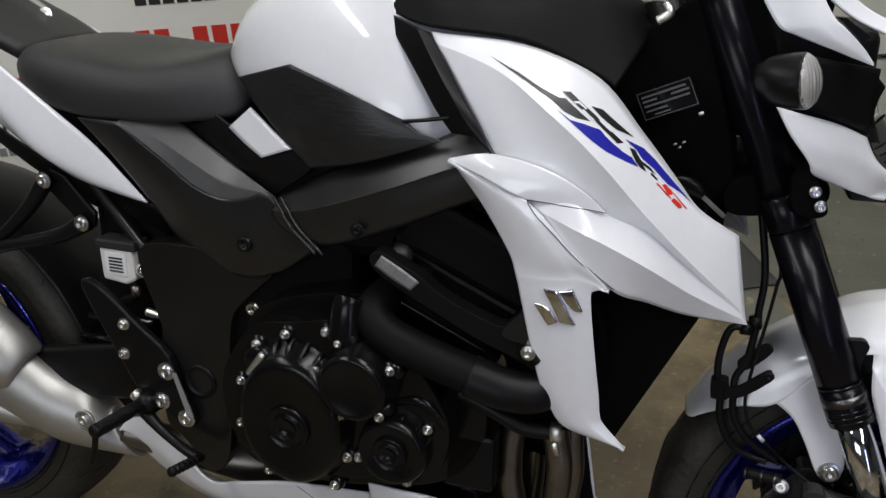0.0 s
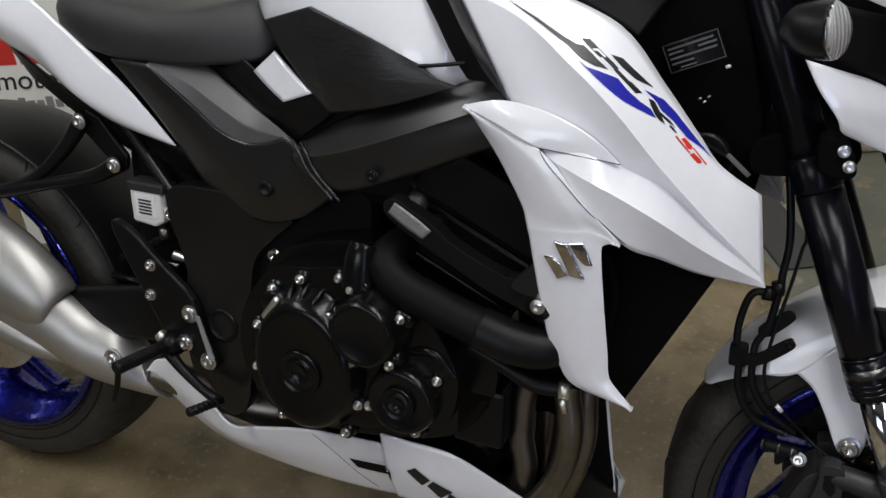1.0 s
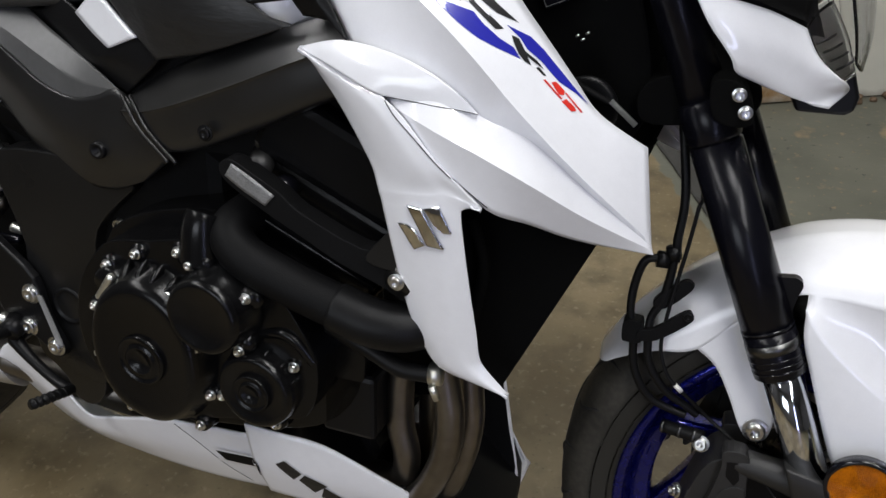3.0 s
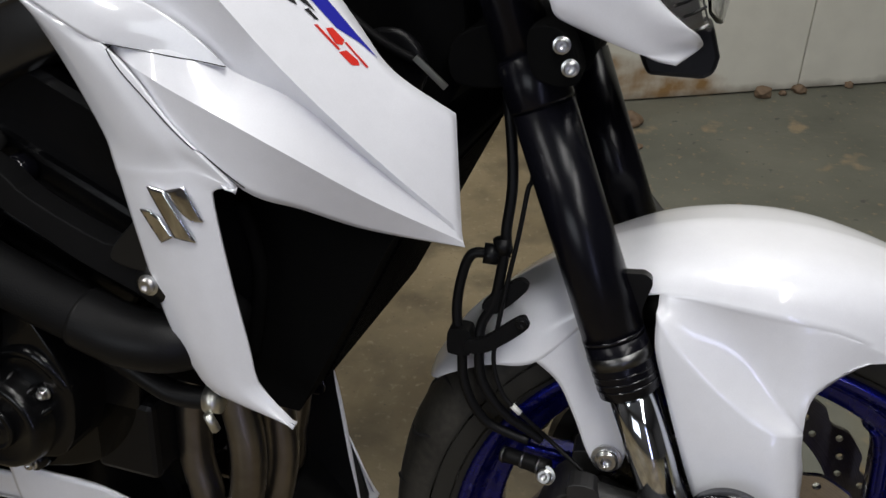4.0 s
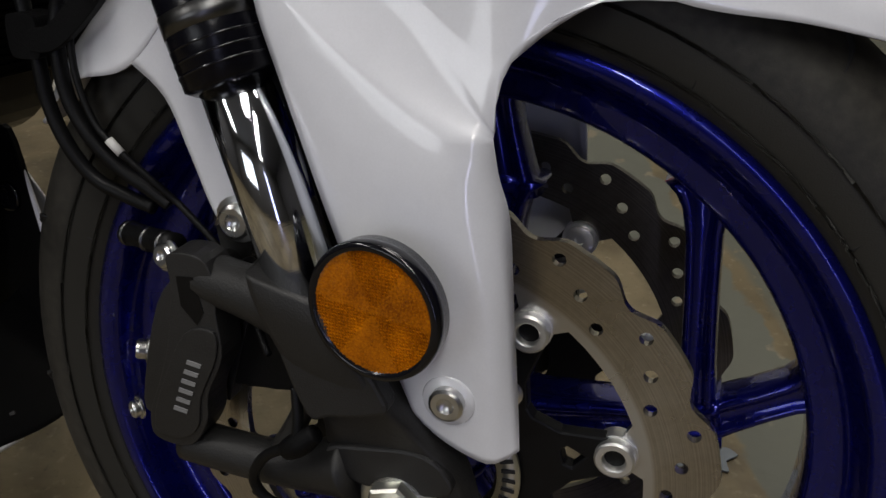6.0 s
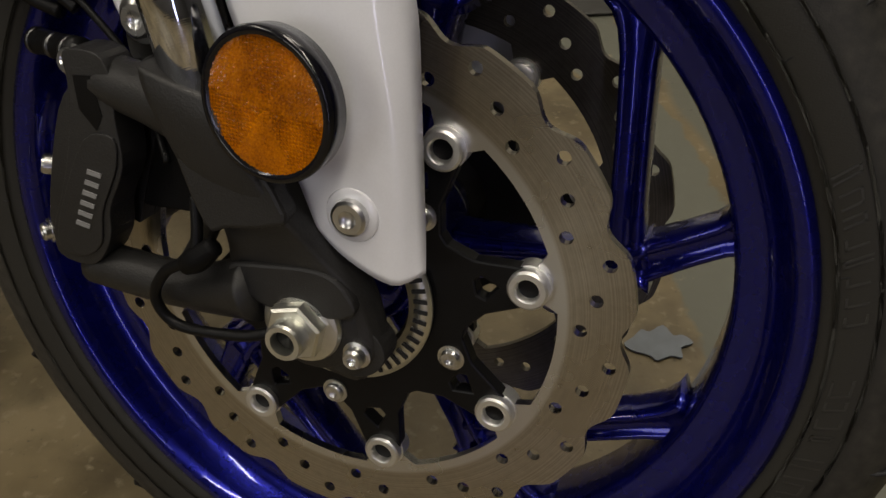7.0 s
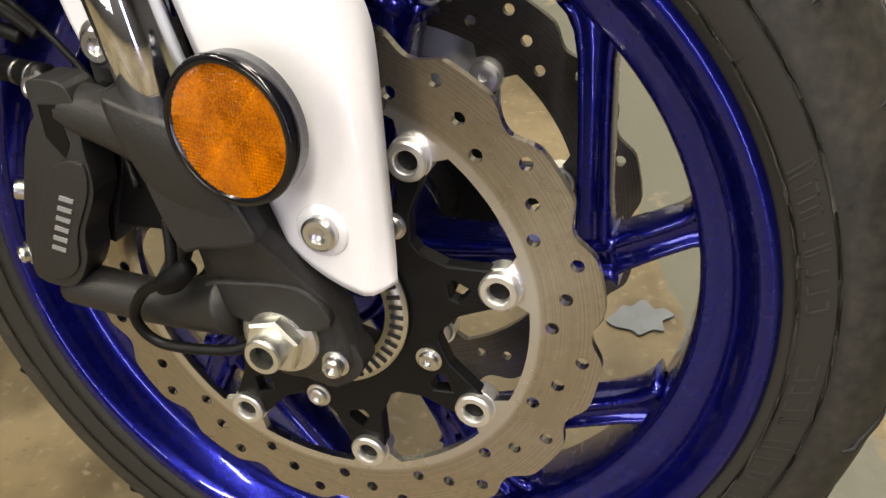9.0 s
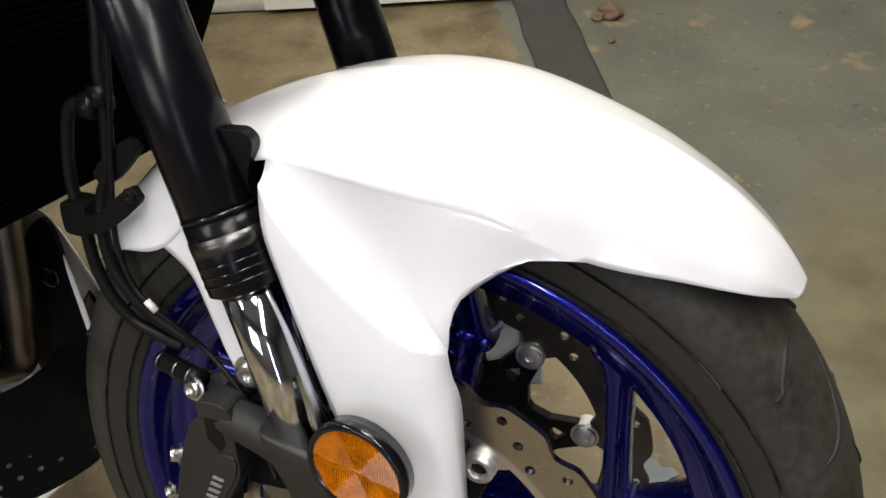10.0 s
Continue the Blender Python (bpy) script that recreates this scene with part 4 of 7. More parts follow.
# front fender: a shell over the tyre with a scooped flank that runs down inside the fork
def fender():
    C = [(0.2265, 0.528), (0.207, 0.553), (0.172, 0.581), (0.12, 0.606), (0.05, 0.624), (-0.01, 0.627), (-0.066, 0.619), (-0.12, 0.599), (-0.18, 0.565), (-0.235, 0.515), (-0.268, 0.46)]
    H = [(0.2250, -0.011, 0.5275), (0.200, -0.030, 0.551), (0.164, -0.040, 0.575), (0.114, -0.046, 0.599), (0.048, -0.050, 0.618), (-0.01, -0.051, 0.621), (-0.066, -0.046, 0.612), (-0.118, -0.046, 0.592), (-0.175, -0.043, 0.557), (-0.229, -0.038, 0.508), (-0.266, -0.028, 0.458)]
    E = [(0.2210, -0.021, 0.5265), (0.196, -0.046, 0.5375), (0.160, -0.060, 0.5457), (0.108, -0.070, 0.5532), (0.050, -0.086, 0.579), (-0.012, -0.0895, 0.588), (-0.078, -0.080, 0.589), (-0.120, -0.068, 0.562), (-0.168, -0.068, 0.508), (-0.212, -0.062, 0.494), (-0.258, -0.042, 0.463)]
    rows = [[(x, 0.0, z), h, ((h[0] + e[0]) / 2, (h[1] * 0.3 + e[1] * 0.7), (h[2] * 0.62 + e[2] * 0.38)), e] for (x, z), h, e in zip(C, H, E)]
    bm = patch(rows, 5, 8)
    # below the shell's edge: an overhang down to a valley, a scooped lobe, and the flank under the lobe's lip
    edge = spline(E, 8)[24:49]
    above = spline([r[2] for r in rows], 8)[24:49]

    def even(pts, count=40):
        """The curve through pts as evenly spaced points."""
        c = spline(pts, 8)
        run = [0.0]
        for p, q in zip(c, c[1:]):
            run.append(run[-1] + (q - p).length)
        out, k = [], 0
        for i in range(count + 1):
            d = run[-1] * i / count
            while k < len(c) - 2 and run[k + 1] < d:
                k += 1
            out.append(c[k].lerp(c[k + 1], min(1.0, (d - run[k]) / max(1e-9, run[k + 1] - run[k]))))
        return out

    def skin(rows, steps):
        cols = [spline(c, steps) for c in zip(*rows)]
        grid = [[bm.verts.new(v) for v in c] for c in cols]
        for r, q in zip(grid, grid[1:]):
            for i in range(len(r) - 1):
                if len({v.co.to_tuple(5) for v in (r[i], r[i + 1], q[i + 1], q[i])}) > 2:
                    bm.faces.new((r[i], r[i + 1], q[i + 1], q[i]))

    arch = [(0.108, -0.070, 0.5531), (0.092, -0.0752, 0.5536), (0.074, -0.079, 0.5508), (0.053, -0.085, 0.5388), (0.0430, -0.0900, 0.5250), (0.0393, -0.0945, 0.5110), (0.0390, -0.0975, 0.4990)]
    valley = [(0.0390, -0.0975, 0.4990), (0.0300, -0.0910, 0.5070), (0.016, -0.0830, 0.5290), (0.002, -0.0800, 0.5500), (-0.018, -0.0810, 0.5680), (-0.045, -0.0850, 0.5790), (-0.077, -0.0850, 0.5790)]
    lip = [(0.0395, -0.0980, 0.4955), (0.027, -0.1015, 0.4945), (0.012, -0.1020, 0.4972), (-0.005, -0.1010, 0.5060), (-0.026, -0.0995, 0.5215), (-0.049, -0.0975, 0.5400), (-0.069, -0.0945, 0.5610), (-0.0785, -0.0905, 0.5770)]
    low = even(arch, 10) + even(valley, 14)[1:]
    lips = even(lip, 14)
    near = [e + (e - u).normalized() * 0.0022 * min(1.0, i / 8) for i, (e, u) in enumerate(zip(edge, above))]
    mid = [p.lerp(q, 0.5) + Vector((0, 0.0010 * min(1.0, max(0, i - 4) / 8), 0)) for i, (p, q) in enumerate(zip(near, low))]
    flank = [
        [(0.0420, -0.0955, 0.4780), (0.026, -0.1040, 0.4760), (-0.001, -0.1035, 0.4850), (-0.032, -0.1010, 0.5030), (-0.060, -0.0975, 0.5290), (-0.0760, -0.0940, 0.5480)],
        [(0.047, -0.092, 0.4560), (0.032, -0.1042, 0.4560), (0.006, -0.1050, 0.4610), (-0.020, -0.1035, 0.4730), (-0.045, -0.1000, 0.4920), (-0.0630, -0.0960, 0.5090)],
        [(0.0505, -0.092, 0.4120), (0.0425, -0.104, 0.4140), (0.018, -0.105, 0.4190), (-0.002, -0.105, 0.4240), (-0.020, -0.1035, 0.4290), (-0.0350, -0.0990, 0.4320)],
        [(0.0555, -0.095, 0.3580), (0.046, -0.104, 0.3600), (0.032, -0.1042, 0.3640), (0.015, -0.104, 0.3710), (0.002, -0.1035, 0.3760), (-0.0095, -0.102, 0.3800)],
        [(0.0575, -0.098, 0.3380), (0.046, -0.1035, 0.3310), (0.034, -0.103, 0.3318), (0.020, -0.103, 0.3380), (0.010, -0.103, 0.3450), (0.003, -0.103, 0.3520)],
    ]
    # one sheet from the fold down to the arch and the valley; then a soft hollow from the valley to the lip
    sheet = [spline(c, 4) for c in zip(edge, near, mid, low)]
    hollow = [spline((p, p.lerp(q, 0.4) + Vector((0, 0.0012, 0)), p.lerp(q, 0.82) + Vector((0, 0.0008, 0)), q), 4) for p, q in zip(low[10:], lips)]
    cols = [c + (hollow[i - 10][1:] if i >= 10 else []) for i, c in enumerate(sheet)]
    for i in range(11, len(cols)):
        c = cols[i]
        for _ in range(9 * (i - 10)):
            c = [c[0]] + [c[k].lerp((c[k - 1] + c[k + 1]) / 2, 0.7) for k in range(1, len(c) - 1)] + [c[-1]]
        cols[i] = c
    for _ in range(8):
        done = [list(c) for c in cols]
        for i in range(4, len(cols) - 1):
            for k in range(1, len(sheet[0]) - 1 if i <= 10 else len(cols[i]) - 1):
                if k < len(cols[i - 1]) and k < len(cols[i + 1]):
                    done[i][k] = cols[i][k].lerp((cols[i - 1][k] + cols[i + 1][k]) / 2, 0.6)
        cols = done
    grid = [[bm.verts.new(v) for v in c] for c in cols]
    for r, q in zip(grid, grid[1:]):
        for i in range(min(len(r), len(q)) - 1):
            if len({v.co.to_tuple(5) for v in (r[i], r[i + 1], q[i + 1], q[i])}) > 2:
                bm.faces.new((r[i], r[i + 1], q[i + 1], q[i]))
    skin([lips] + [even(r, 14) for r in flank], 5)
    strut = [
        [(-0.168, -0.068, 0.508), (-0.142, -0.066, 0.540), (-0.112, -0.066, 0.566)],
        [(-0.148, -0.070, 0.492), (-0.124, -0.071, 0.505), (-0.099, -0.071, 0.520)],
        [(-0.132, -0.076, 0.465), (-0.112, -0.077, 0.470), (-0.092, -0.077, 0.476)],
        [(-0.120, -0.079, 0.438), (-0.105, -0.080, 0.440), (-0.087, -0.080, 0.446)],
        [(-0.112, -0.079, 0.424), (-0.102, -0.080, 0.421), (-0.090, -0.080, 0.427)],
    ]
    patch(strut, 5, 5, bm=bm)
    bmesh.ops.remove_doubles(bm, verts=bm.verts, dist=0.0004)
    mirrored(bm)
    return bm


fend = fpart("front_fender", fender(), WHITE, bike, "glossy pearl white front fender", solid=0.0018)
bolt_f = Vector((0.0225, -0.1035, 0.3635))
part("bolt_washer", lathe([(0.0, 0.014), (-0.002, 0.013), (-0.002, 0.006)], 28, bolt_f), WHITE, fend)
socket_bolt(fend, bolt_f + Vector((0, -0.001, 0)), (0, -1, 0), 0.0090, 0.006, BOLT, flange=False)
socket_bolt(fend, (-0.102, -0.081, 0.434), (0, -1, 0), 0.0095, 0.007, BOLT, flange=True)
bm = slab(curve2([(-0.112, 0.598), (-0.096, 0.605), (-0.088, 0.604), (-0.084, 0.598), (-0.087, 0.586), (-0.089, 0.573), (-0.085, 0.555), (-0.076, 0.529), (-0.067, 0.503), (-0.053, 0.464), (-0.038, 0.428), (-0.046, 0.428), (-0.060, 0.463), (-0.078, 0.508), (-0.100, 0.55)], 4), -0.0835, -0.074)
part("fork_edge_trim", bm, BLACK_SATIN, fend, "black trim at the fork cut-out", smooth=False, bevel=0.003)


# calipers: a black radial body in two halves with the pads between
def caliper(side):
    s = side
    o = curve2([(-0.130, 0.420), (-0.110, 0.421), (-0.103, 0.408), (-0.104, 0.390), (-0.103, 0.365), (-0.114, 0.340), (-0.117, 0.321), (-0.130, 0.303), (-0.152, 0.304), (-0.154, 0.320), (-0.145, 0.342), (-0.136, 0.369), (-0.130, 0.402)], 4)
    body = fpart("brake_caliper", slab(o, s * 0.088, s * 0.108), CAST_GREY, bike, "black radial brake caliper with pale print", smooth=False, bevel=0.004)
    part("inner_half", slab(o, s * 0.034, s * 0.060), CAST_GREY, body, smooth=False, bevel=0.004)
    part("bridge", slab(curve2([(-0.1160, 0.400), (-0.1280, 0.385), (-0.1540, 0.32), (-0.1660, 0.32), (-0.1480, 0.385), (-0.1280, 0.405)], 4), s * 0.045, s * 0.098), CAST_GREY, body, smooth=False, bevel=0.003)
    part("pad", slab([(-0.0980, 0.40), (-0.098, 0.388), (-0.1200, 0.318), (-0.1340, 0.322)], s * 0.068, s * 0.080), CAST_GREY, body, smooth=False)
    part("pad_plate", slab(curve2([(-0.112, 0.404), (-0.085, 0.402), (-0.062, 0.392), (-0.055, 0.362), (-0.070, 0.336), (-0.098, 0.330), (-0.122, 0.336)], 3), s * 0.0700, s * 0.0785), RUBBER, body, "dark brake pad back plate", smooth=False, bevel=0.002)
    part("rib_face", slab(curve2([(-0.124, 0.376), (-0.106, 0.380), (-0.106, 0.364), (-0.118, 0.338), (-0.122, 0.318), (-0.134, 0.308), (-0.149, 0.309), (-0.150, 0.320), (-0.142, 0.342)], 4), s * 0.107, s * 0.1095), CAST_GREY, body, smooth=False, bevel=0.0016)
    part("window", slab([(-0.1255, 0.409), (-0.1150, 0.410), (-0.1110, 0.390), (-0.1155, 0.382), (-0.1245, 0.392)], s * 0.108, s * 0.1084), BLACK_SATIN, body, smooth=False)
    for i in range(6):
        # print on the face: six slanted bars
        x, z = -0.1365 + 0.0024 * i, 0.3270 + 0.0062 * i
        part("print_bar", slab([(x, z), (x + 0.0085, z - 0.0012), (x + 0.0095, z + 0.0014), (x + 0.0010, z + 0.0026)], s * 0.109, s * 0.1101), PRINT_GREY, body, smooth=False)
    socket_bolt(body, (-0.151, s * 0.079, 0.405), (-0.2, s * 1.0, 0.3), 0.0065, 0.006)
    socket_bolt(body, (-0.186, s * 0.078, 0.298), (-0.6, s * 1.0, 0.0), 0.0055, 0.006)
    socket_bolt(body, (-0.168, s * 0.084, 0.345), (-0.8, s * 0.6, 0.2), 0.006, 0.008)
    part("bleed_nipple", sweep([(-0.150, s * 0.074, 0.408), (-0.172, s * 0.066, 0.407), (-0.192, s * 0.060, 0.406)], [0.0085, 0.007, 0.0075], 12, 2), RUBBER, body, "black bleed nipple cap")
    for f, r in ((0.15, 0.0082), (0.5, 0.0074), (0.92, 0.0078)):
        c, d = Vector((-0.150, s * 0.074, 0.408)), Vector((-0.042, -s * 0.014, -0.002))
        part("nipple_ring", rod(c + d * f, c + d * (f + 0.06), r), RING, body)
    return body


caliper(-1)
caliper(1)


def hose(name, pts, r, mat=None, label="", m=None, parent=None):
    return part(name, sweep(pts, r, 10, 8), mat or RUBBER, parent or bike, label, m=m)


hose("brake_hose", [(-0.196, -0.060, 0.600), (-0.210, -0.062, 0.598), (-0.227, -0.062, 0.595), (-0.235, -0.062, 0.571), (-0.237, -0.064, 0.541), (-0.2311, -0.066, 0.5079), (-0.2290, -0.066, 0.4827), (-0.2207, -0.066, 0.4592), (-0.2070, -0.064, 0.4395), (-0.1887, -0.062, 0.4302), (-0.1698, -0.062, 0.4250)], 0.0044, label="black brake hose", m=S)
hose("brake_hose", [(-0.222, -0.030, 0.800), (-0.205, -0.048, 0.710), (-0.198, -0.058, 0.659), (-0.200, -0.062, 0.621), (-0.200, -0.062, 0.605), (-0.206, -0.062, 0.558), (-0.216, -0.062, 0.533), (-0.2165, -0.066, 0.5110), (-0.2138, -0.067, 0.4867), (-0.2032, -0.067, 0.4656), (-0.1882, -0.065, 0.4485), (-0.1700, -0.063, 0.4362), (-0.1585, -0.062, 0.4280)], 0.0044, label="black brake hose", m=S)
hose("sensor_wire", [(-0.196, -0.045, 0.76), (-0.183, -0.060, 0.673), (-0.185, -0.066, 0.655), (-0.190, -0.067, 0.614), (-0.199, -0.069, 0.555), (-0.203, -0.071, 0.507), (-0.194, -0.073, 0.477), (-0.181, -0.0738, 0.463), (-0.163, -0.070, 0.445), (-0.1462, -0.066, 0.4276), (-0.110, -0.080, 0.405), (-0.072, -0.112, 0.375)], 0.0020, label="thin black sensor wire", m=S)
part("wire_sleeve", rod((-0.1845, -0.0740, 0.4665), (-0.1775, -0.0738, 0.4595), 0.0026), PLASTIC_WHITE, bike, "pale sleeve on the sensor wire", m=S)
part("hose_joint", sweep([(-0.217, -0.063, 0.598), (-0.206, -0.061, 0.597)], 0.0085, 14, 1), BLACK_SATIN, bike, "black hose joint", m=S)
part("hose_band", sweep([(-0.203, -0.062, 0.612), (-0.201, -0.062, 0.600)], 0.0075, 12, 1), BLACK_SATIN, bike, m=S)
hose("sensor_wire", [(-0.055, -0.116, 0.362), (-0.054, -0.122, 0.335), (-0.074, -0.121, 0.318), (-0.082, -0.12, 0.300), (-0.07, -0.118, 0.286), (-0.035, -0.116, 0.288), (-0.02, -0.112, 0.292)], 0.003, m=S)
part("sensor_connector", sweep([(-0.060, -0.121, 0.326), (-0.052, -0.122, 0.332), (-0.043, -0.121, 0.340)], [0.0055, 0.0068, 0.005], 12), BLACK_MATT, bike, "black wire connector", m=S)
grip = fpart("hose_clip", slab(curve2([(-0.2425, 0.527), (-0.238, 0.531), (-0.226, 0.531), (-0.2225, 0.526), (-0.2225, 0.511), (-0.226, 0.507), (-0.239, 0.507), (-0.2425, 0.511)], 4), -0.073, -0.056), BLACK_MATT, bike, "black hose clip on the fender", smooth=False, bevel=0.004)
part("clip_arm", slab(curve2([(-0.226, 0.523), (-0.212, 0.527), (-0.184, 0.550), (-0.1765, 0.547), (-0.178, 0.539), (-0.207, 0.515), (-0.226, 0.512)], 4), -0.0755, -0.069), BLACK_MATT, grip, smooth=False, bevel=0.003)
part("clip_arm", slab(curve2([(-0.216, 0.553), (-0.191, 0.577), (-0.181, 0.577), (-0.181, 0.569), (-0.204, 0.546)], 4), -0.066, -0.058), BLACK_MATT, grip, smooth=False, bevel=0.003)
socket_bolt(grip, (-0.181, -0.0755, 0.546), (0, -1, 0), 0.0042, 0.003, BLACK_SATIN)

# ---- bodywork ----
from mathutils.bvhtree import BVHTree


def lerp_rows(rear, front, bulge):
    rows = []
    for a, b in zip(rear, front):
        a, b = Vector(a), Vector(b)
        rows.append([a] + [a.lerp(b, f) + Vector((0, -d, 0)) for f, d in bulge] + [b])
    return rows


def shroud():
    """Five long edges: the top edge, the fold below the print, a valley, the blade's ridge and its lower edge."""
    edge = [(-0.5630, -0.1700, 0.9190), (-0.4700, -0.1430, 0.9080), (-0.3930, -0.1250, 0.8760), (-0.3400, -0.1320, 0.8220), (-0.3020, -0.1350, 0.7780), (-0.2750, -0.1350, 0.7470), (-0.2330, -0.1200, 0.7180)]
    fold = [(-0.5570, -0.1745, 0.9080), (-0.4860, -0.1840, 0.8850), (-0.4190, -0.2060, 0.8440), (-0.3700, -0.2120, 0.8040), (-0.3260, -0.2030, 0.7560), (-0.2740, -0.1800, 0.7000), (-0.2165, -0.1485, 0.6410)]
    valley = [(-0.4870, -0.1920, 0.8000), (-0.4500, -0.2030, 0.7960), (-0.4040, -0.2070, 0.7820), (-0.3640, -0.2010, 0.7520), (-0.3210, -0.1900, 0.7320), (-0.2710, -0.1700, 0.6860), (-0.2155, -0.1490, 0.6370)]
    ridge = [(-0.4820, -0.1950, 0.7980), (-0.4440, -0.2140, 0.7610), (-0.4040, -0.2260, 0.7450), (-0.3580, -0.2290, 0.7280), (-0.3160, -0.2180, 0.7050), (-0.2690, -0.1860, 0.6690), (-0.2145, -0.1500, 0.6340)]
    low = [(-0.4790, -0.1970, 0.7960), (-0.4460, -0.2130, 0.7590), (-0.3940, -0.2250, 0.7160), (-0.3490, -0.2180, 0.6760), (-0.3150, -0.2000, 0.6610), (-0.2760, -0.1760, 0.6430), (-0.2130, -0.1500, 0.6300)]
    return patch([edge, fold, fold, valley, valley, ridge, ridge, low], 6, 6)


def wing():
    """The lower panel: a narrow top face that tapers forward, and a long side that runs down to a point."""
    bm = patch([[(-0.5330, -0.1980, 0.7930), (-0.4910, -0.2060, 0.8040), (-0.4480, -0.2110, 0.8010), (-0.4110, -0.2140, 0.7900), (-0.3840, -0.2120, 0.7740), (-0.3630, -0.2070, 0.7550)],
                [(-0.5330, -0.1980, 0.7920), (-0.4900, -0.2130, 0.7940), (-0.4520, -0.2190, 0.7860), (-0.4230, -0.2190, 0.7770), (-0.3920, -0.2140, 0.7660), (-0.3630, -0.2080, 0.7550)],
                [(-0.5330, -0.1990, 0.7920), (-0.4890, -0.2170, 0.7810), (-0.4590, -0.2220, 0.7690), (-0.4420, -0.2210, 0.7640), (-0.4000, -0.2160, 0.7590), (-0.3630, -0.2080, 0.7540)]], 6, 5)
    rear = [(-0.533, -0.197, 0.792), (-0.495, -0.204, 0.750), (-0.462, -0.210, 0.702), (-0.4535, -0.2125, 0.682), (-0.4515, -0.213, 0.675), (-0.449, -0.213, 0.667), (-0.446, -0.213, 0.654), (-0.432, -0.213, 0.597), (-0.420, -0.211, 0.553), (-0.408, -0.208, 0.524), (-0.386, -0.206, 0.499), (-0.323, -0.203, 0.486)]
    front = [(-0.533, -0.197, 0.792), (-0.4440, -0.2220, 0.7640), (-0.392, -0.228, 0.716), (-0.3520, -0.224, 0.6785), (-0.3520, -0.224, 0.6785), (-0.3665, -0.2235, 0.6755), (-0.3695, -0.223, 0.664), (-0.362, -0.218, 0.603), (-0.355, -0.212, 0.552), (-0.352, -0.209, 0.525), (-0.346, -0.2065, 0.512), (-0.323, -0.203, 0.487)]
    # the notch below the blade bites into the front edge only
    rows = lerp_rows(rear, front, ((0.3, 0.005), (0.65, 0.006), (0.86, 0.003)))
    for i, (x, z) in ((3, (-0.371, 0.694)), (4, (-0.370, 0.687)), (5, (-0.3695, 0.677)), (6, (-0.3700, 0.662))):
        for j, f in ((1, 0.3), (2, 0.65), (3, 0.86)):
            a = Vector(rear[i])
            rows[i][j] = a.lerp(Vector((x, front[i][1], z)), f) + Vector((0, -(0, 0.005, 0.006, 0.003)[j], 0))
    return patch(rows, 6, 6, bm=bm)


def tree_of(*makers):
    bm = bmesh.new()
    for mk in makers:
        src = mk()
        me = bpy.data.meshes.new("t")
        src.to_mesh(me)
        src.free()
        bm.from_mesh(me)
        bpy.data.meshes.remove(me)
    t = BVHTree.FromBMesh(bm)
    bm.free()
    return t


SKIN = tree_of(shroud, wing)


def on_skin(x, z, lift=0.0007, skin=None):
    hit = (skin or SKIN).ray_cast(Vector((x, -0.6, z)), Vector((0, 1, 0)))
    if hit[0] is None:
        near = (skin or SKIN).find_nearest(Vector((x, -0.22, z)))
        return near[0] + Vector((0, -lift, 0))
    return hit[0] + Vector((0, -lift, 0))


def decal(outline, mat, parent, name, lift=0.0011, skin=None, thick=0.0):
    """A thin sticker with an outline in x and z, laid on the bodywork."""
    bm = bmesh.new()
    vs = [bm.verts.new((x, 0, z)) for x, z in outline]
    es = [bm.edges.new((vs[i], vs[(i + 1) % len(vs)])) for i in range(len(vs))]
    bmesh.ops.triangle_fill(bm, edges=es, use_beauty=True)
    for _ in range(7):
        far = [e for e in bm.edges if e.calc_length() > 0.0028]
        if not far:
            break
        bmesh.ops.subdivide_edges(bm, edges=far, cuts=1, use_grid_fill=False)
        bmesh.ops.triangulate(bm, faces=bm.faces[:])
    for v in bm.verts:
        v.co = on_skin(v.co.x, v.co.z, lift, skin)
    if thick:
        up = bmesh.ops.extrude_face_region(bm, geom=bm.faces[:])["geom"]
        for v in up:
            if isinstance(v, bmesh.types.BMVert):
                v.co.y -= thick
    return part(name, bm, mat, parent)


def gap_line(pts, parent, r=0.0011, skin=None):
    """A dark joint between two panels."""
    line = [on_skin(p.x, p.z, 0.0002, skin) for p in spline([(x, 0, z) for x, z in pts], 5)]
    return part("panel_gap", sweep(line, r, 6, 1), SEAM, parent)


sh = part("side_shroud", shroud(), WHITE, bike, "pearl white pointed radiator shroud with decals", solid=0.003)
sharp(sh, 14)
wg = part("lower_shroud", wing(), WHITE, bike, "pearl white lower shroud wing", solid=0.003)
sharp(wg, 20)


def left_of(make):
    bm = make()
    for v in bm.verts:
        v.co.y = -v.co.y
    return bm


part("side_shroud", left_of(shroud), WHITE, bike, solid=0.003)
part("lower_shroud", left_of(wing), WHITE, bike, solid=0.003)
gap_line([(-0.4420, 0.7640), (-0.4170, 0.7620), (-0.3890, 0.7590), (-0.3630, 0.7550)], sh, 0.0004)
gap_line([(-0.4420, 0.7630), (-0.4310, 0.7500), (-0.4120, 0.7330), (-0.3930, 0.7150), (-0.3700, 0.6960), (-0.3480, 0.6780)], sh, 0.0005)
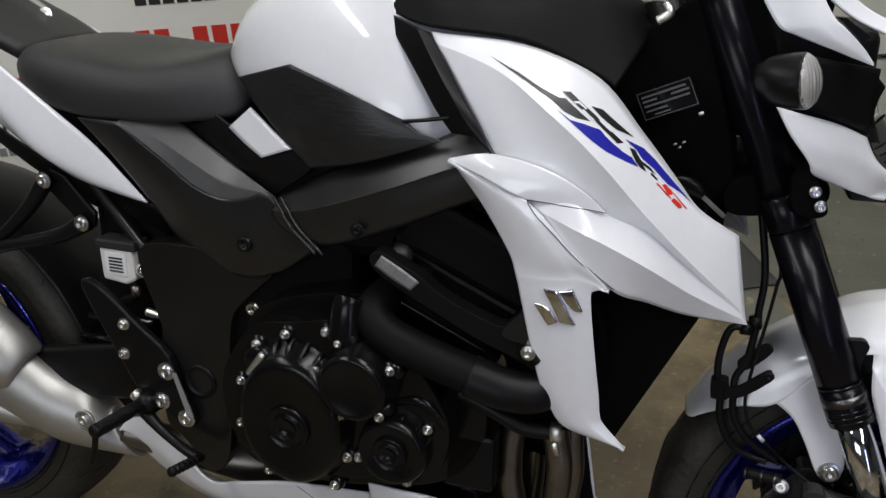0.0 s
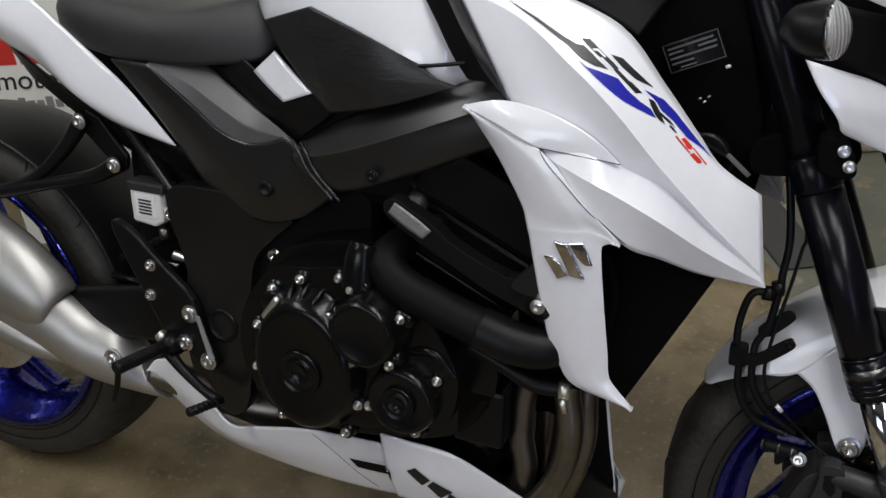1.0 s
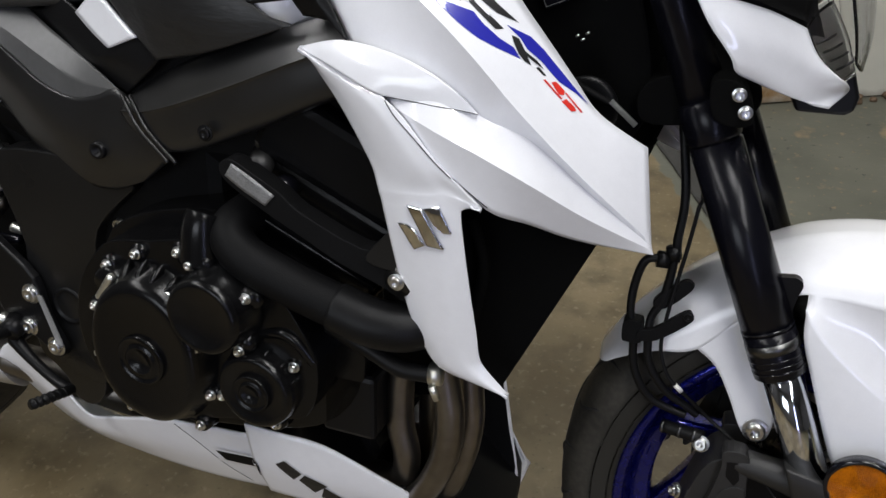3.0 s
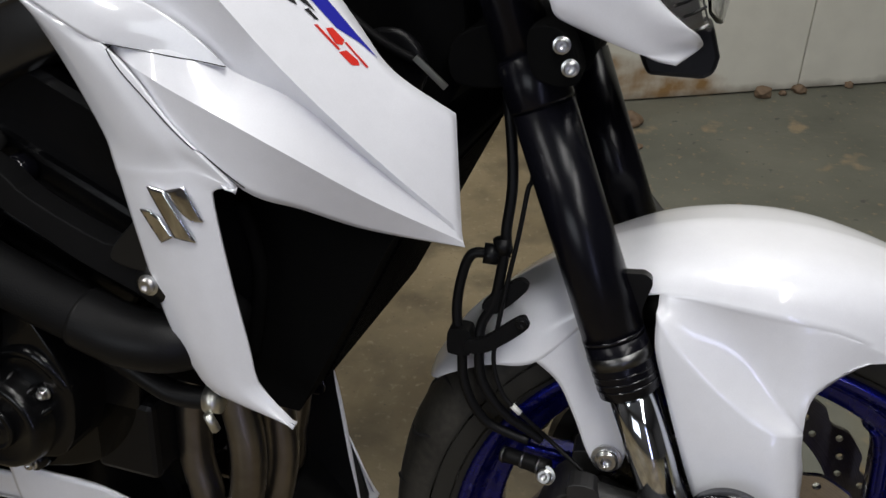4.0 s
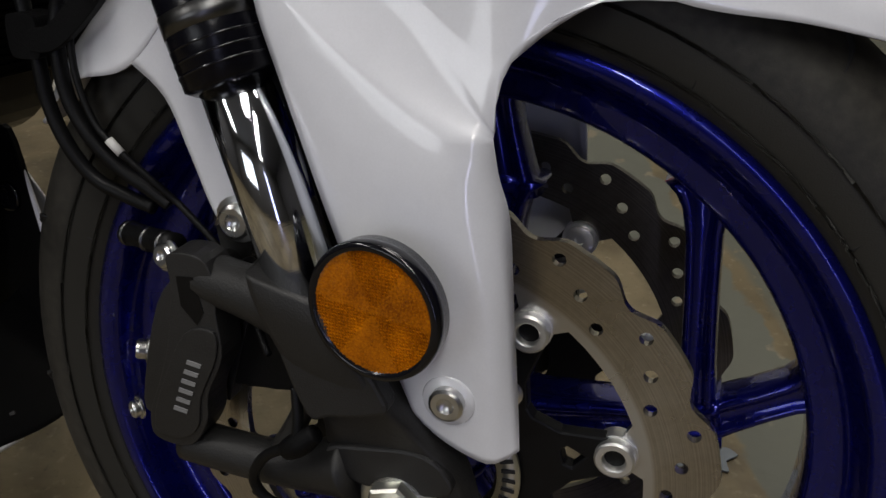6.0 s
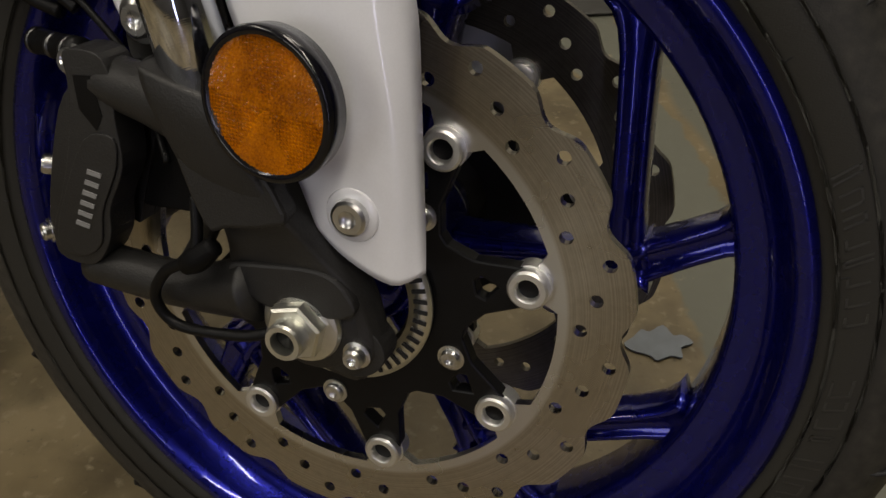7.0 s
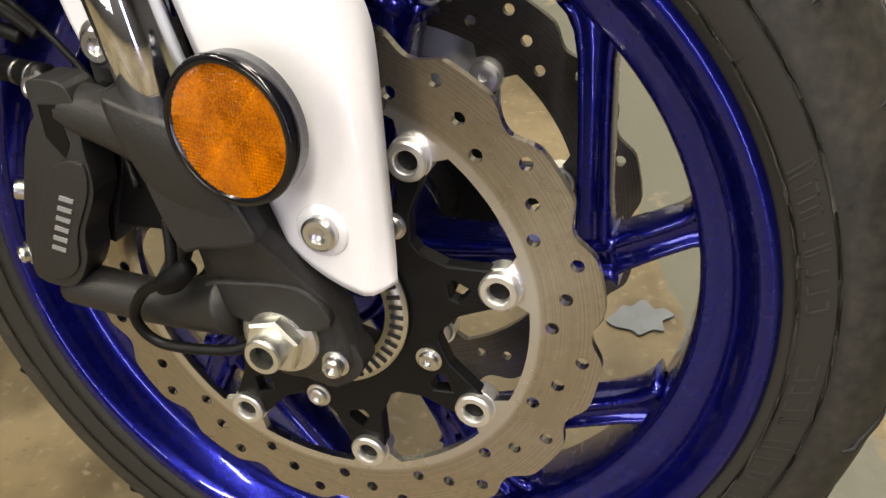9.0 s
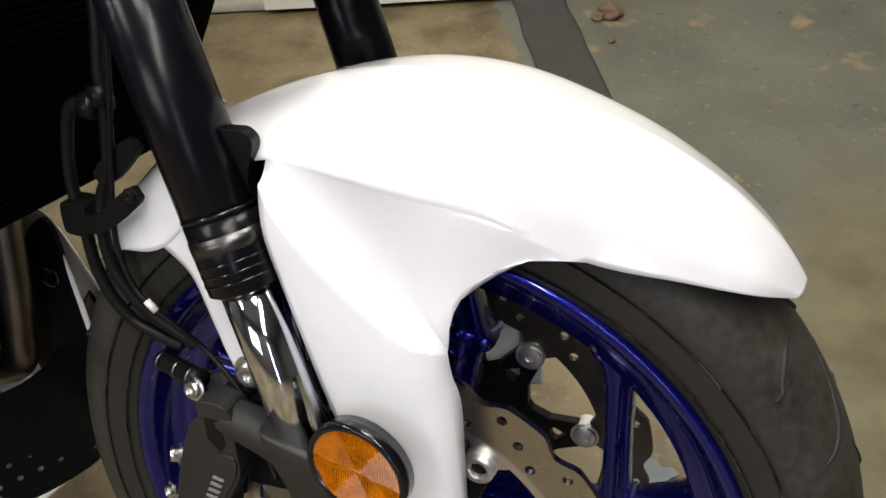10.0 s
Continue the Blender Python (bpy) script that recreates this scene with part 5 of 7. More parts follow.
# the printed graphic: slanted black and blue fields with thin pale cuts, a red mark at the end
decal([(-0.4995, 0.8984), (-0.4669, 0.884), (-0.4415, 0.8709), (-0.4231, 0.8622), (-0.417, 0.861), (-0.39, 0.8407), (-0.4019, 0.8443), (-0.4152, 0.8509), (-0.4306, 0.8617), (-0.4552, 0.8756), (-0.4725, 0.8848)], DECAL_BLACK, sh, "decal_swoosh")
bar = decal([(-0.4218, 0.8669), (-0.4145, 0.8661), (-0.3878, 0.8457), (-0.3722, 0.8319), (-0.3615, 0.8227), (-0.3568, 0.8186), (-0.3618, 0.819), (-0.3702, 0.8265), (-0.3855, 0.8398), (-0.4066, 0.8555)], DECAL_BLACK, sh, "decal_bar")
decal([(-0.3926, 0.8527), (-0.3817, 0.8486), (-0.372, 0.8405), (-0.3492, 0.8215), (-0.3653, 0.8301), (-0.3798, 0.8414)], DECAL_BLACK, sh, "decal_swoosh")
decal([(-0.4229, 0.8539), (-0.4081, 0.844), (-0.3958, 0.8396), (-0.3799, 0.8328), (-0.3698, 0.8231), (-0.356, 0.8118), (-0.3464, 0.8051), (-0.3393, 0.7964), (-0.3545, 0.8054), (-0.37, 0.8148), (-0.3839, 0.8249), (-0.3985, 0.836)], DECAL_BLUE, sh, "decal_stripe")
decal([(-0.356, 0.821), (-0.3381, 0.8106), (-0.3261, 0.7993), (-0.2852, 0.7555), (-0.2968, 0.7658), (-0.3103, 0.7759), (-0.3258, 0.7922), (-0.3372, 0.8021), (-0.3442, 0.8105)], DECAL_BLUE, sh, "decal_stripe")
decal([(-0.3506, 0.8137), (-0.3451, 0.8106), (-0.3388, 0.802), (-0.3313, 0.7907), (-0.3367, 0.7947), (-0.342, 0.8006), (-0.3461, 0.8067)], DECAL_BLACK, sh, "decal_bar", 0.0014)
decal([(-0.3387, 0.8016), (-0.328, 0.7927), (-0.3222, 0.7861), (-0.3299, 0.7924), (-0.3368, 0.7983)], DECAL_BLACK, sh, "decal_bar", 0.0014)
decal([(-0.3277, 0.7882), (-0.3263, 0.7887), (-0.3194, 0.7814), (-0.3212, 0.7819)], DECAL_BLACK, sh, "decal_bar")
for cut in ([(-0.4095, 0.8583), (-0.4042, 0.8579), (-0.3954, 0.8511), (-0.3964, 0.8504), (-0.4043, 0.8562), (-0.4074, 0.8564)], [(-0.3828, 0.8404), (-0.3804, 0.8406), (-0.3682, 0.83), (-0.3694, 0.8289)], [(-0.4001, 0.8502), (-0.3987, 0.851), (-0.3852, 0.8402), (-0.3864, 0.8399)]):
    decal(cut, WHITE, sh, "decal_bar", 0.0017)
for red in ([(-0.3149, 0.7763), (-0.3121, 0.7763), (-0.3042, 0.7683), (-0.3041, 0.7655), (-0.3074, 0.7668)], [(-0.3045, 0.7617), (-0.3015, 0.7624), (-0.2945, 0.7557), (-0.2926, 0.7525), (-0.2961, 0.7531)], [(-0.3206, 0.779), (-0.3194, 0.7791), (-0.3042, 0.7632), (-0.3054, 0.7632)], [(-0.3038, 0.767), (-0.303, 0.7671), (-0.2879, 0.7507), (-0.2891, 0.7507)]):
    decal(red, DECAL_RED, sh, "decal_bar")
em = decal([(-0.419, 0.6714), (-0.4047, 0.671), (-0.3954, 0.6562), (-0.383, 0.636), (-0.3993, 0.6368), (-0.4084, 0.6536)], CHROME, wg, "emblem", 0.0005, thick=0.0028)
em["label"] = "chromed emblem of three slanted bars"
for side in ([(-0.4292, 0.6518), (-0.42, 0.653), (-0.4114, 0.6492), (-0.4017, 0.6363), (-0.4122, 0.6299)], [(-0.403, 0.6713), (-0.3882, 0.6761), (-0.3765, 0.6518), (-0.3839, 0.6513), (-0.392, 0.6567)]):
    decal(side, CHROME, em, "emblem_bar", 0.0005, thick=0.0022)

bm = patch([[(-0.622, -0.160, 0.938), (-0.582, -0.1775, 0.926), (-0.576, -0.1785, 0.924), (-0.564, -0.172, 0.918)], [(-0.599, -0.175, 0.909), (-0.564, -0.1875, 0.900), (-0.558, -0.1885, 0.898), (-0.546, -0.182, 0.893)], [(-0.5725, -0.187, 0.875), (-0.544, -0.1945, 0.870), (-0.538, -0.1955, 0.868), (-0.524, -0.190, 0.861)], [(-0.5505, -0.192, 0.8415), (-0.524, -0.1975, 0.8405), (-0.518, -0.1985, 0.8385), (-0.503, -0.196, 0.8315)], [(-0.5335, -0.190, 0.818), (-0.508, -0.1975, 0.818), (-0.502, -0.1990, 0.815), (-0.485, -0.202, 0.802)]], 5, 6)
trim = part("tank_side_trim", bm, BLACK_SATIN, bike, "satin black trim between tank and shroud", solid=0.003)
bm = patch([[(-0.622, -0.159, 0.940), (-0.565, -0.173, 0.925), (-0.472, -0.145, 0.912), (-0.402, -0.126, 0.882), (-0.375, -0.121, 0.866)], [(-0.624, -0.153, 0.955), (-0.56, -0.152, 0.955), (-0.465, -0.122, 0.945), (-0.395, -0.10, 0.915), (-0.362, -0.098, 0.890)], [(-0.618, -0.095, 1.012), (-0.55, -0.09, 1.012), (-0.455, -0.075, 0.985), (-0.385, -0.06, 0.945), (-0.350, -0.055, 0.915)], [(-0.612, 0, 1.030), (-0.55, 0, 1.024), (-0.455, 0, 0.995), (-0.385, 0, 0.955), (-0.345, 0, 0.925)]], 6, 6)
part("tank_front_cover", mirrored(bm), BLACK_MATT, bike, "satin black cover before the tank", solid=0.003)


def tank():
    C = [(-0.870, 0.880), (-0.83, 0.945), (-0.76, 0.995), (-0.66, 1.02), (-0.55, 1.01), (-0.45, 0.97), (-0.40, 0.93)]
    M = [(-0.862, -0.07, 0.876), (-0.815, -0.11, 0.925), (-0.74, -0.13, 0.96), (-0.65, -0.14, 0.98), (-0.57, -0.13, 0.972), (-0.46, -0.08, 0.935), (-0.40, -0.06, 0.90)]
    L = [(-0.848, -0.10, 0.865), (-0.815, -0.132, 0.86), (-0.745, -0.168, 0.872), (-0.665, -0.187, 0.858), (-0.58, -0.187, 0.845), (-0.49, -0.13, 0.86), (-0.41, -0.09, 0.86)]
    D = [(-0.845, -0.09, 0.83), (-0.80, -0.125, 0.82), (-0.735, -0.155, 0.80), (-0.65, -0.172, 0.80), (-0.57, -0.178, 0.80), (-0.49, -0.12, 0.82), (-0.41, -0.08, 0.82)]
    rows = [[(x, 0, z), m, l, d] for (x, z), m, l, d in zip(C, M, L, D)]
    return mirrored(patch(rows, 6, 6))


part("fuel_tank", tank(), WHITE, bike, "pearl white fuel tank", solid=0.004)
bm = patch([[(-0.8158, -0.140, 0.8508), (-0.7273, -0.182, 0.8763), (-0.7273, -0.182, 0.8763), (-0.6494, -0.197, 0.8533), (-0.5834, -0.191, 0.8266)],
            [(-0.7955, -0.147, 0.8269), (-0.7223, -0.181, 0.8436), (-0.7223, -0.181, 0.8436), (-0.6466, -0.198, 0.8313), (-0.5767, -0.193, 0.8215)],
            [(-0.7660, -0.156, 0.8018), (-0.7171, -0.178, 0.8015), (-0.7171, -0.178, 0.8015), (-0.6422, -0.197, 0.8050), (-0.5647, -0.194, 0.8144)],
            [(-0.7435, -0.162, 0.7825), (-0.7097, -0.172, 0.7575), (-0.7097, -0.172, 0.7575), (-0.6318, -0.191, 0.7771), (-0.5436, -0.194, 0.8092)]], 7, 7)
pad = part("knee_pad", bm, KNEE, bike, "textured satin black knee pad on the tank", solid=0.004)
bm = patch([[(-0.803, -0.139, 0.815), (-0.770, -0.152, 0.795), (-0.738, -0.164, 0.776)], [(-0.838, -0.133, 0.787), (-0.812, -0.143, 0.772), (-0.783, -0.154, 0.759)]], 5, 5)
part("tank_corner", bm, WHITE, bike, "small pearl white panel below the tank", solid=0.004)
bm = patch([[(-0.8674, -0.125, 0.8055), (-0.8287, -0.134, 0.7862), (-0.7880, -0.148, 0.7633), (-0.7444, -0.158, 0.7789), (-0.7104, -0.168, 0.7565)],
            [(-0.8947, -0.120, 0.7845), (-0.8500, -0.132, 0.7640), (-0.8075, -0.146, 0.7454), (-0.7679, -0.155, 0.7484), (-0.7294, -0.164, 0.7398)],
            [(-0.9631, -0.090, 0.7799), (-0.9035, -0.105, 0.7529), (-0.8535, -0.120, 0.7335), (-0.8063, -0.135, 0.7193), (-0.7708, -0.148, 0.7111)]], 6, 6)
part("under_tank_cover", bm, BLACK_SATIN, bike, "black cover below the tank", solid=0.003)
part("tank_seam_trim", sweep([(-0.5892, -0.191, 0.8261), (-0.5630, -0.194, 0.8302), (-0.5348, -0.194, 0.8352)], 0.0022, 8), BLACK_SATIN, bike)


def seat():
    X = [(-1.197, .060, .846, .832, 0.0), (-1.180, .100, .858, .812, 0.0), (-1.13, .124, .861, .793, 0.0), (-1.05, .136, .856, .782, 0.0), (-0.98, .140, .852, .783, 0.003), (-0.915, .138, .860, .788, 0.012), (-0.868, .120, .871, .797, 0.030), (-0.846, .092, .874, .822, 0.030)]
    rows = []
    for x, w, z, low, f in X:
        rows.append([(x, 0, z + 0.004), (x, -w * 0.5, z + 0.003), (x, -w * 0.78, z - 0.001), (x + f * 0.2, -w * 0.92, z - 0.010), (x + f * 0.6, -w, z - 0.45 * (z - low)), (x + f, -w * 0.995, low + 0.012), (x + f, -w * 0.95, low), (x + f, -w * 0.75, low - 0.002)])
    return mirrored(patch(rows, 5, 5))


part("seat", seat(), VINYL, bike, "black vinyl rider seat", solid=0.01)
bm = patch([[(-1.45, -0.05, 0.96), (-1.36, -0.08, 0.925), (-1.26, -0.10, 0.868), (-1.205, -0.108, 0.838), (-1.10, -0.130, 0.785), (-1.04, -0.131, 0.742), (-0.974, -0.126, 0.674)], [(-1.47, -0.08, 0.93), (-1.38, -0.105, 0.88), (-1.28, -0.118, 0.820), (-1.215, -0.120, 0.790), (-1.13, -0.137, 0.735), (-1.06, -0.137, 0.705), (-0.974, -0.126, 0.673)], [(-1.48, -0.07, 0.90), (-1.40, -0.09, 0.84), (-1.30, -0.10, 0.785), (-1.225, -0.104, 0.756), (-1.16, -0.118, 0.728), (-1.08, -0.126, 0.694), (-0.976, -0.124, 0.671)]], 6, 6)
part("tail_panel", bm, WHITE, bike, "pearl white tail side panel", solid=0.003)
bm = patch([[(-1.45, 0.05, 0.96), (-1.36, 0.08, 0.925), (-1.24, 0.11, 0.87), (-1.10, 0.130, 0.80)], [(-1.47, 0.08, 0.90), (-1.38, 0.105, 0.85), (-1.24, 0.118, 0.78), (-1.10, 0.137, 0.73)]], 6, 6)
part("tail_panel", bm, WHITE, bike, "", solid=0.003)
bm = patch([[(-1.45, -0.04, 0.955), (-1.36, -0.07, 0.935), (-1.25, -0.085, 0.888), (-1.185, -0.080, 0.858)], [(-1.46, 0.0, 0.99), (-1.36, 0.0, 0.965), (-1.25, 0.0, 0.90), (-1.185, 0.0, 0.862)]], 5, 5)
part("pillion_seat", mirrored(bm), VINYL, bike, "black vinyl pillion seat", solid=0.02)
for y in (-0.025, 0.02):
    part("grab_strap", sweep([(-1.36, y, 0.955), (-1.30, y + 0.02, 0.925), (-1.25, y + 0.03, 0.89)], 0.006, 10), SILVER, bike)
socket_bolt(bike, (-1.245, 0.035, 0.885), (0.1, -1, 0.5), 0.010, 0.007)
# underside of the tail and the black side cover
bm = patch([[(-1.30, -0.09, 0.78), (-1.18, -0.10, 0.72), (-1.06, -0.11, 0.69), (-0.97, -0.115, 0.665)], [(-1.30, -0.05, 0.72), (-1.18, -0.06, 0.66), (-1.06, -0.07, 0.62), (-0.97, -0.08, 0.60)]], 5, 5)
part("tail_underside", mirrored(bm), BLACK_SATIN, bike, "black plastic under the tail", solid=0.003)
bm = patch([[(-1.0643, -0.131, 0.7799), (-1.0169, -0.131, 0.7343), (-0.9668, -0.130, 0.6786), (-0.9224, -0.130, 0.6242), (-0.8759, -0.134, 0.5998), (-0.8398, -0.138, 0.5933), (-0.8038, -0.142, 0.5973), (-0.7578, -0.150, 0.6165)],
            [(-1.0296, -0.138, 0.7814), (-0.9675, -0.143, 0.7385), (-0.9178, -0.147, 0.6975), (-0.8743, -0.150, 0.6633), (-0.8356, -0.152, 0.6451), (-0.8062, -0.154, 0.6409), (-0.7770, -0.156, 0.6397), (-0.7319, -0.160, 0.6359)],
            [(-0.9974, -0.142, 0.7821), (-0.9262, -0.147, 0.7379), (-0.8826, -0.150, 0.7106), (-0.8406, -0.153, 0.7004), (-0.8046, -0.156, 0.7077), (-0.7740, -0.158, 0.7177), (-0.7439, -0.162, 0.6899), (-0.7094, -0.168, 0.6550)]], 5, 6)
part("side_cover", bm, PANEL_BLACK, bike, "satin black side cover below the seat", solid=0.003)
bm = patch([[(-0.9975, -0.134, 0.7835), (-0.9345, -0.117, 0.7888), (-0.8821, -0.123, 0.7632), (-0.8278, -0.135, 0.7369), (-0.7733, -0.157, 0.7174)],
            [(-0.9951, -0.141, 0.7822), (-0.9400, -0.136, 0.7632), (-0.8893, -0.140, 0.7388), (-0.8365, -0.146, 0.7179), (-0.7743, -0.158, 0.7161)],
            [(-0.9951, -0.141, 0.7822), (-0.9400, -0.136, 0.7632), (-0.8893, -0.140, 0.7388), (-0.8365, -0.146, 0.7179), (-0.7743, -0.158, 0.7161)],
            [(-0.9976, -0.142, 0.7807), (-0.9342, -0.143, 0.7376), (-0.8872, -0.147, 0.7100), (-0.8417, -0.151, 0.6991), (-0.7772, -0.158, 0.7145)]], 6, 6)
sharp(part("side_cover_scoop", bm, COVER_GREY, bike, "scooped black side panel", solid=0.003), 16)
bm = lathe([(-0.150, 0.010), (-0.1595, 0.0095), (-0.1595, 0.006), (-0.154, 0.005)], 20, (-0.812, 0, 0.646))
part("frame_plug", bm, BLACK_SATIN, bike, "round black frame plug")

# frame: a wide spar that runs from the headstock to the pivot plate
rows = []
for x, zt, zb, y in ((-0.768, 0.712, 0.676, 0.160), (-0.73, 0.730, 0.664, 0.170), (-0.68, 0.752, 0.672, 0.183), (-0.60, 0.783, 0.706, 0.195), (-0.525, 0.812, 0.742, 0.195), (-0.475, 0.826, 0.760, 0.180), (-0.440, 0.836, 0.772, 0.14), (-0.42, 0.84, 0.78, 0.08)):
    h = zt - zb
    rows.append([(x, -y + 0.045, zt + 0.008), (x, -y + 0.024, zt + 0.005), (x, -y + 0.017, zt), (x, -y - 0.004, zt - 0.36 * h), (x, -y - 0.0045, zt - 0.44 * h), (x + 0.005, -y - 0.001, zb + 0.006), (x + 0.005, -y + 0.012, zb - 0.003), (x + 0.005, -y + 0.05, zb - 0.004)])
spar = part("frame_spar", mirrored(patch(rows, 4, 5)), PANEL_BLACK, bike, "black aluminium frame spar", solid=0.004)
part("seat_base", box(-1.08, -0.81, -0.085, 0.085, 0.66, 0.79), BLACK_MATT, bike, "black tray below the seat", smooth=False, bevel=0.01)
part("airbox", box(-0.80, -0.47, -0.12, 0.12, 0.63, 0.84), BLACK_MATT, bike, "black airbox below the tank", smooth=False, bevel=0.02)
part("frame_inner_cover", slab(curve2([(-0.76, 0.66), (-0.76, 0.76), (-0.70, 0.82), (-0.50, 0.86), (-0.47, 0.80), (-0.55, 0.74)], 3), -0.146, -0.130), BLACK_MATT, bike, "black cover inside the frame", smooth=False)
for dx in (0.0, 0.010):
    part("spar_seam", sweep([(-0.762 + dx, -0.166, 0.716), (-0.750 + dx, -0.173, 0.703), (-0.735 + dx, -0.1755, 0.682), (-0.703 + dx, -0.179, 0.655)], 0.0022, 8), FRAME_BLACK, spar)
socket_bolt(bike, (-0.640, -0.199, 0.700), (0, -1, 0), 0.0062, 0.004, BLACK_SATIN)
plate = [(-0.785, 0.612), (-0.83, 0.560), (-0.853, 0.52), (-0.862, 0.418), (-0.866, 0.348), (-0.876, 0.300), (-0.899, 0.281), (-0.924, 0.289), (-0.931, 0.311), (-0.948, 0.330), (-0.970, 0.352), (-0.976, 0.432), (-0.963, 0.50), (-0.990, 0.605), (-0.918, 0.625)]
pivot = part("pivot_plate", mirrored(slab(curve2(plate, 3), -0.138, -0.104)), FRAME_BLACK, bike, "black swingarm pivot plate", smooth=False, bevel=0.008)
part("pivot_cap", lathe([(-0.136, 0.026), (-0.1405, 0.025), (-0.1405, 0.020), (-0.137, 0.018), (-0.137, 0.002)], 36, (-0.9085, 0, 0.425)), BLACK_SATIN, pivot, "round pivot cap")
socket_bolt(pivot, (-0.829, -0.112, 0.540), (0, -1, 0), 0.010, 0.012)
part("subframe_tube", sweep([(-1.16, -0.095, 0.76), (-1.105, -0.100, 0.716), (-0.998, -0.113, 0.602), (-0.975, -0.117, 0.594), (-0.945, -0.121, 0.602), (-0.91, -0.124, 0.62)], 0.0075, 12), FRAME_BLACK, bike, "black subframe tube")
part("subframe_tube", sweep([(-1.16, 0.095, 0.76), (-1.0, 0.113, 0.60), (-0.91, 0.124, 0.62)], 0.0075, 12), FRAME_BLACK, bike)
bm = bmesh.new()
for x, z in ((-1.06, 0.665), (-1.03, 0.64)):
    box(x, x + 0.02, -0.06, 0.06, z, z + 0.05, bm)
part("cross_member", bm, BLACK_MATT, bike, smooth=False, bevel=0.003)

# ---- engine ----
engine = part("engine_case", slab(curve2([(-0.82, 0.47), (-0.80, 0.56), (-0.70, 0.60), (-0.60, 0.60), (-0.52, 0.56), (-0.49, 0.46), (-0.52, 0.385), (-0.60, 0.345), (-0.76, 0.325), (-0.84, 0.36)], 4), -0.165, 0.185), ENGINE_BLACK, bike, "black engine crankcase", smooth=False, bevel=0.012)


def round_cover(name, c, r, y0, y1, label, lip=0.006, tall=1.0):
    """A turned cover with a bolting flange, a domed wall and a flat face."""
    x, z = c
    bm = lathe([(y0, r * 1.02), (y0 - lip, r * 1.02), (y0 - lip - 0.002, r * 0.97), (y1 + 0.008, r * 0.90), (y1 + 0.002, r * 0.84), (y1, r * 0.76), (y1 + 0.0015, r * 0.70), (y1 + 0.0015, 0.001)], 56, (x, 0, z))
    for v in bm.verts:
        v.co.z = z + (v.co.z - z) * tall
    return part(name, bm, ENGINE_BLACK, engine, label)


clutch = round_cover("clutch_cover", (-0.722, 0.452), 0.076, -0.200, -0.236, "black clutch cover", tall=1.27)
pick = round_cover("pickup_cover", (-0.632, 0.522), 0.047, -0.205, -0.248, "black round pickup cover")
start = round_cover("starter_cover", (-0.592, 0.432), 0.049, -0.185, -0.226, "black starter gear cover")
for c, cx, cz, y, rr in ((clutch, -0.722, 0.447, -0.2350, 0.030), (start, -0.593, 0.432, -0.225, 0.022)):
    bm = lathe([(y + 0.002, rr), (y - 0.003, rr * 0.97), (y - 0.004, rr * 0.9), (y - 0.002, rr * 0.86), (y - 0.002, rr * 0.6), (y - 0.004, rr * 0.56), (y - 0.004, rr * 0.5), (y - 0.001, rr * 0.45)], 40, (cx, 0, cz))
    part("raised_ring", bm, ENGINE_BLACK, engine)
flange = curve2([(-0.78, 0.56), (-0.72, 0.575), (-0.66, 0.585), (-0.59, 0.572), (-0.555, 0.53), (-0.525, 0.47), (-0.54, 0.405), (-0.60, 0.388), (-0.668, 0.368), (-0.755, 0.358), (-0.82, 0.41), (-0.825, 0.49)], 4)
part("cover_flange", slab(flange, -0.206, -0.160), ENGINE_BLACK, engine, smooth=False, bevel=0.006)
for x, y, z in ((-0.688, -0.219, 0.526), (-0.592, -0.224, 0.543), (-0.658, -0.223, 0.470), (-0.551, -0.207, 0.464), (-0.577, -0.207, 0.386), (-0.656, -0.222, 0.567), (-0.677, -0.212, 0.573), (-0.731, -0.212, 0.561), (-0.771, -0.212, 0.541), (-0.607, -0.220, 0.477), (-0.653, -0.213, 0.407), (-0.638, -0.212, 0.410), (-0.673, -0.210, 0.360), (-0.797, -0.210, 0.486), (-0.801, -0.210, 0.425), (-0.765, -0.210, 0.362)):
    part("bolt_boss", rod((x, y + 0.018, z), (x, y + 0.001, z), 0.0115, 0.0092, 16), ENGINE_BLACK, engine)
    socket_bolt(engine, (x, y, z), (0, -1, 0), 0.0046, 0.0062)
cap = part("oil_filler_cap", lathe([(-0.185, 0.020), (-0.218, 0.020), (-0.221, 0.017), (-0.221, 0.002)], 32, (-0.766, 0, 0.521)), ENGINE_BLACK, engine, "slotted oil filler cap")
part("grip_bar", moved(box(-0.019, 0.019, -0.229, -0.2195, -0.0045, 0.0045), Matrix.Translation((-0.766, 0, 0.521)) @ Matrix.Rotation(radians(-55), 4, "Y")), ZINC, cap, smooth=False, bevel=0.003)
bm = sweep([(-0.655, -0.20, 0.565), (-0.652, -0.20, 0.600), (-0.650, -0.195, 0.615)], [0.026, 0.022, 0.020], 20)
part("oil_neck", bm, ENGINE_BLACK, engine)
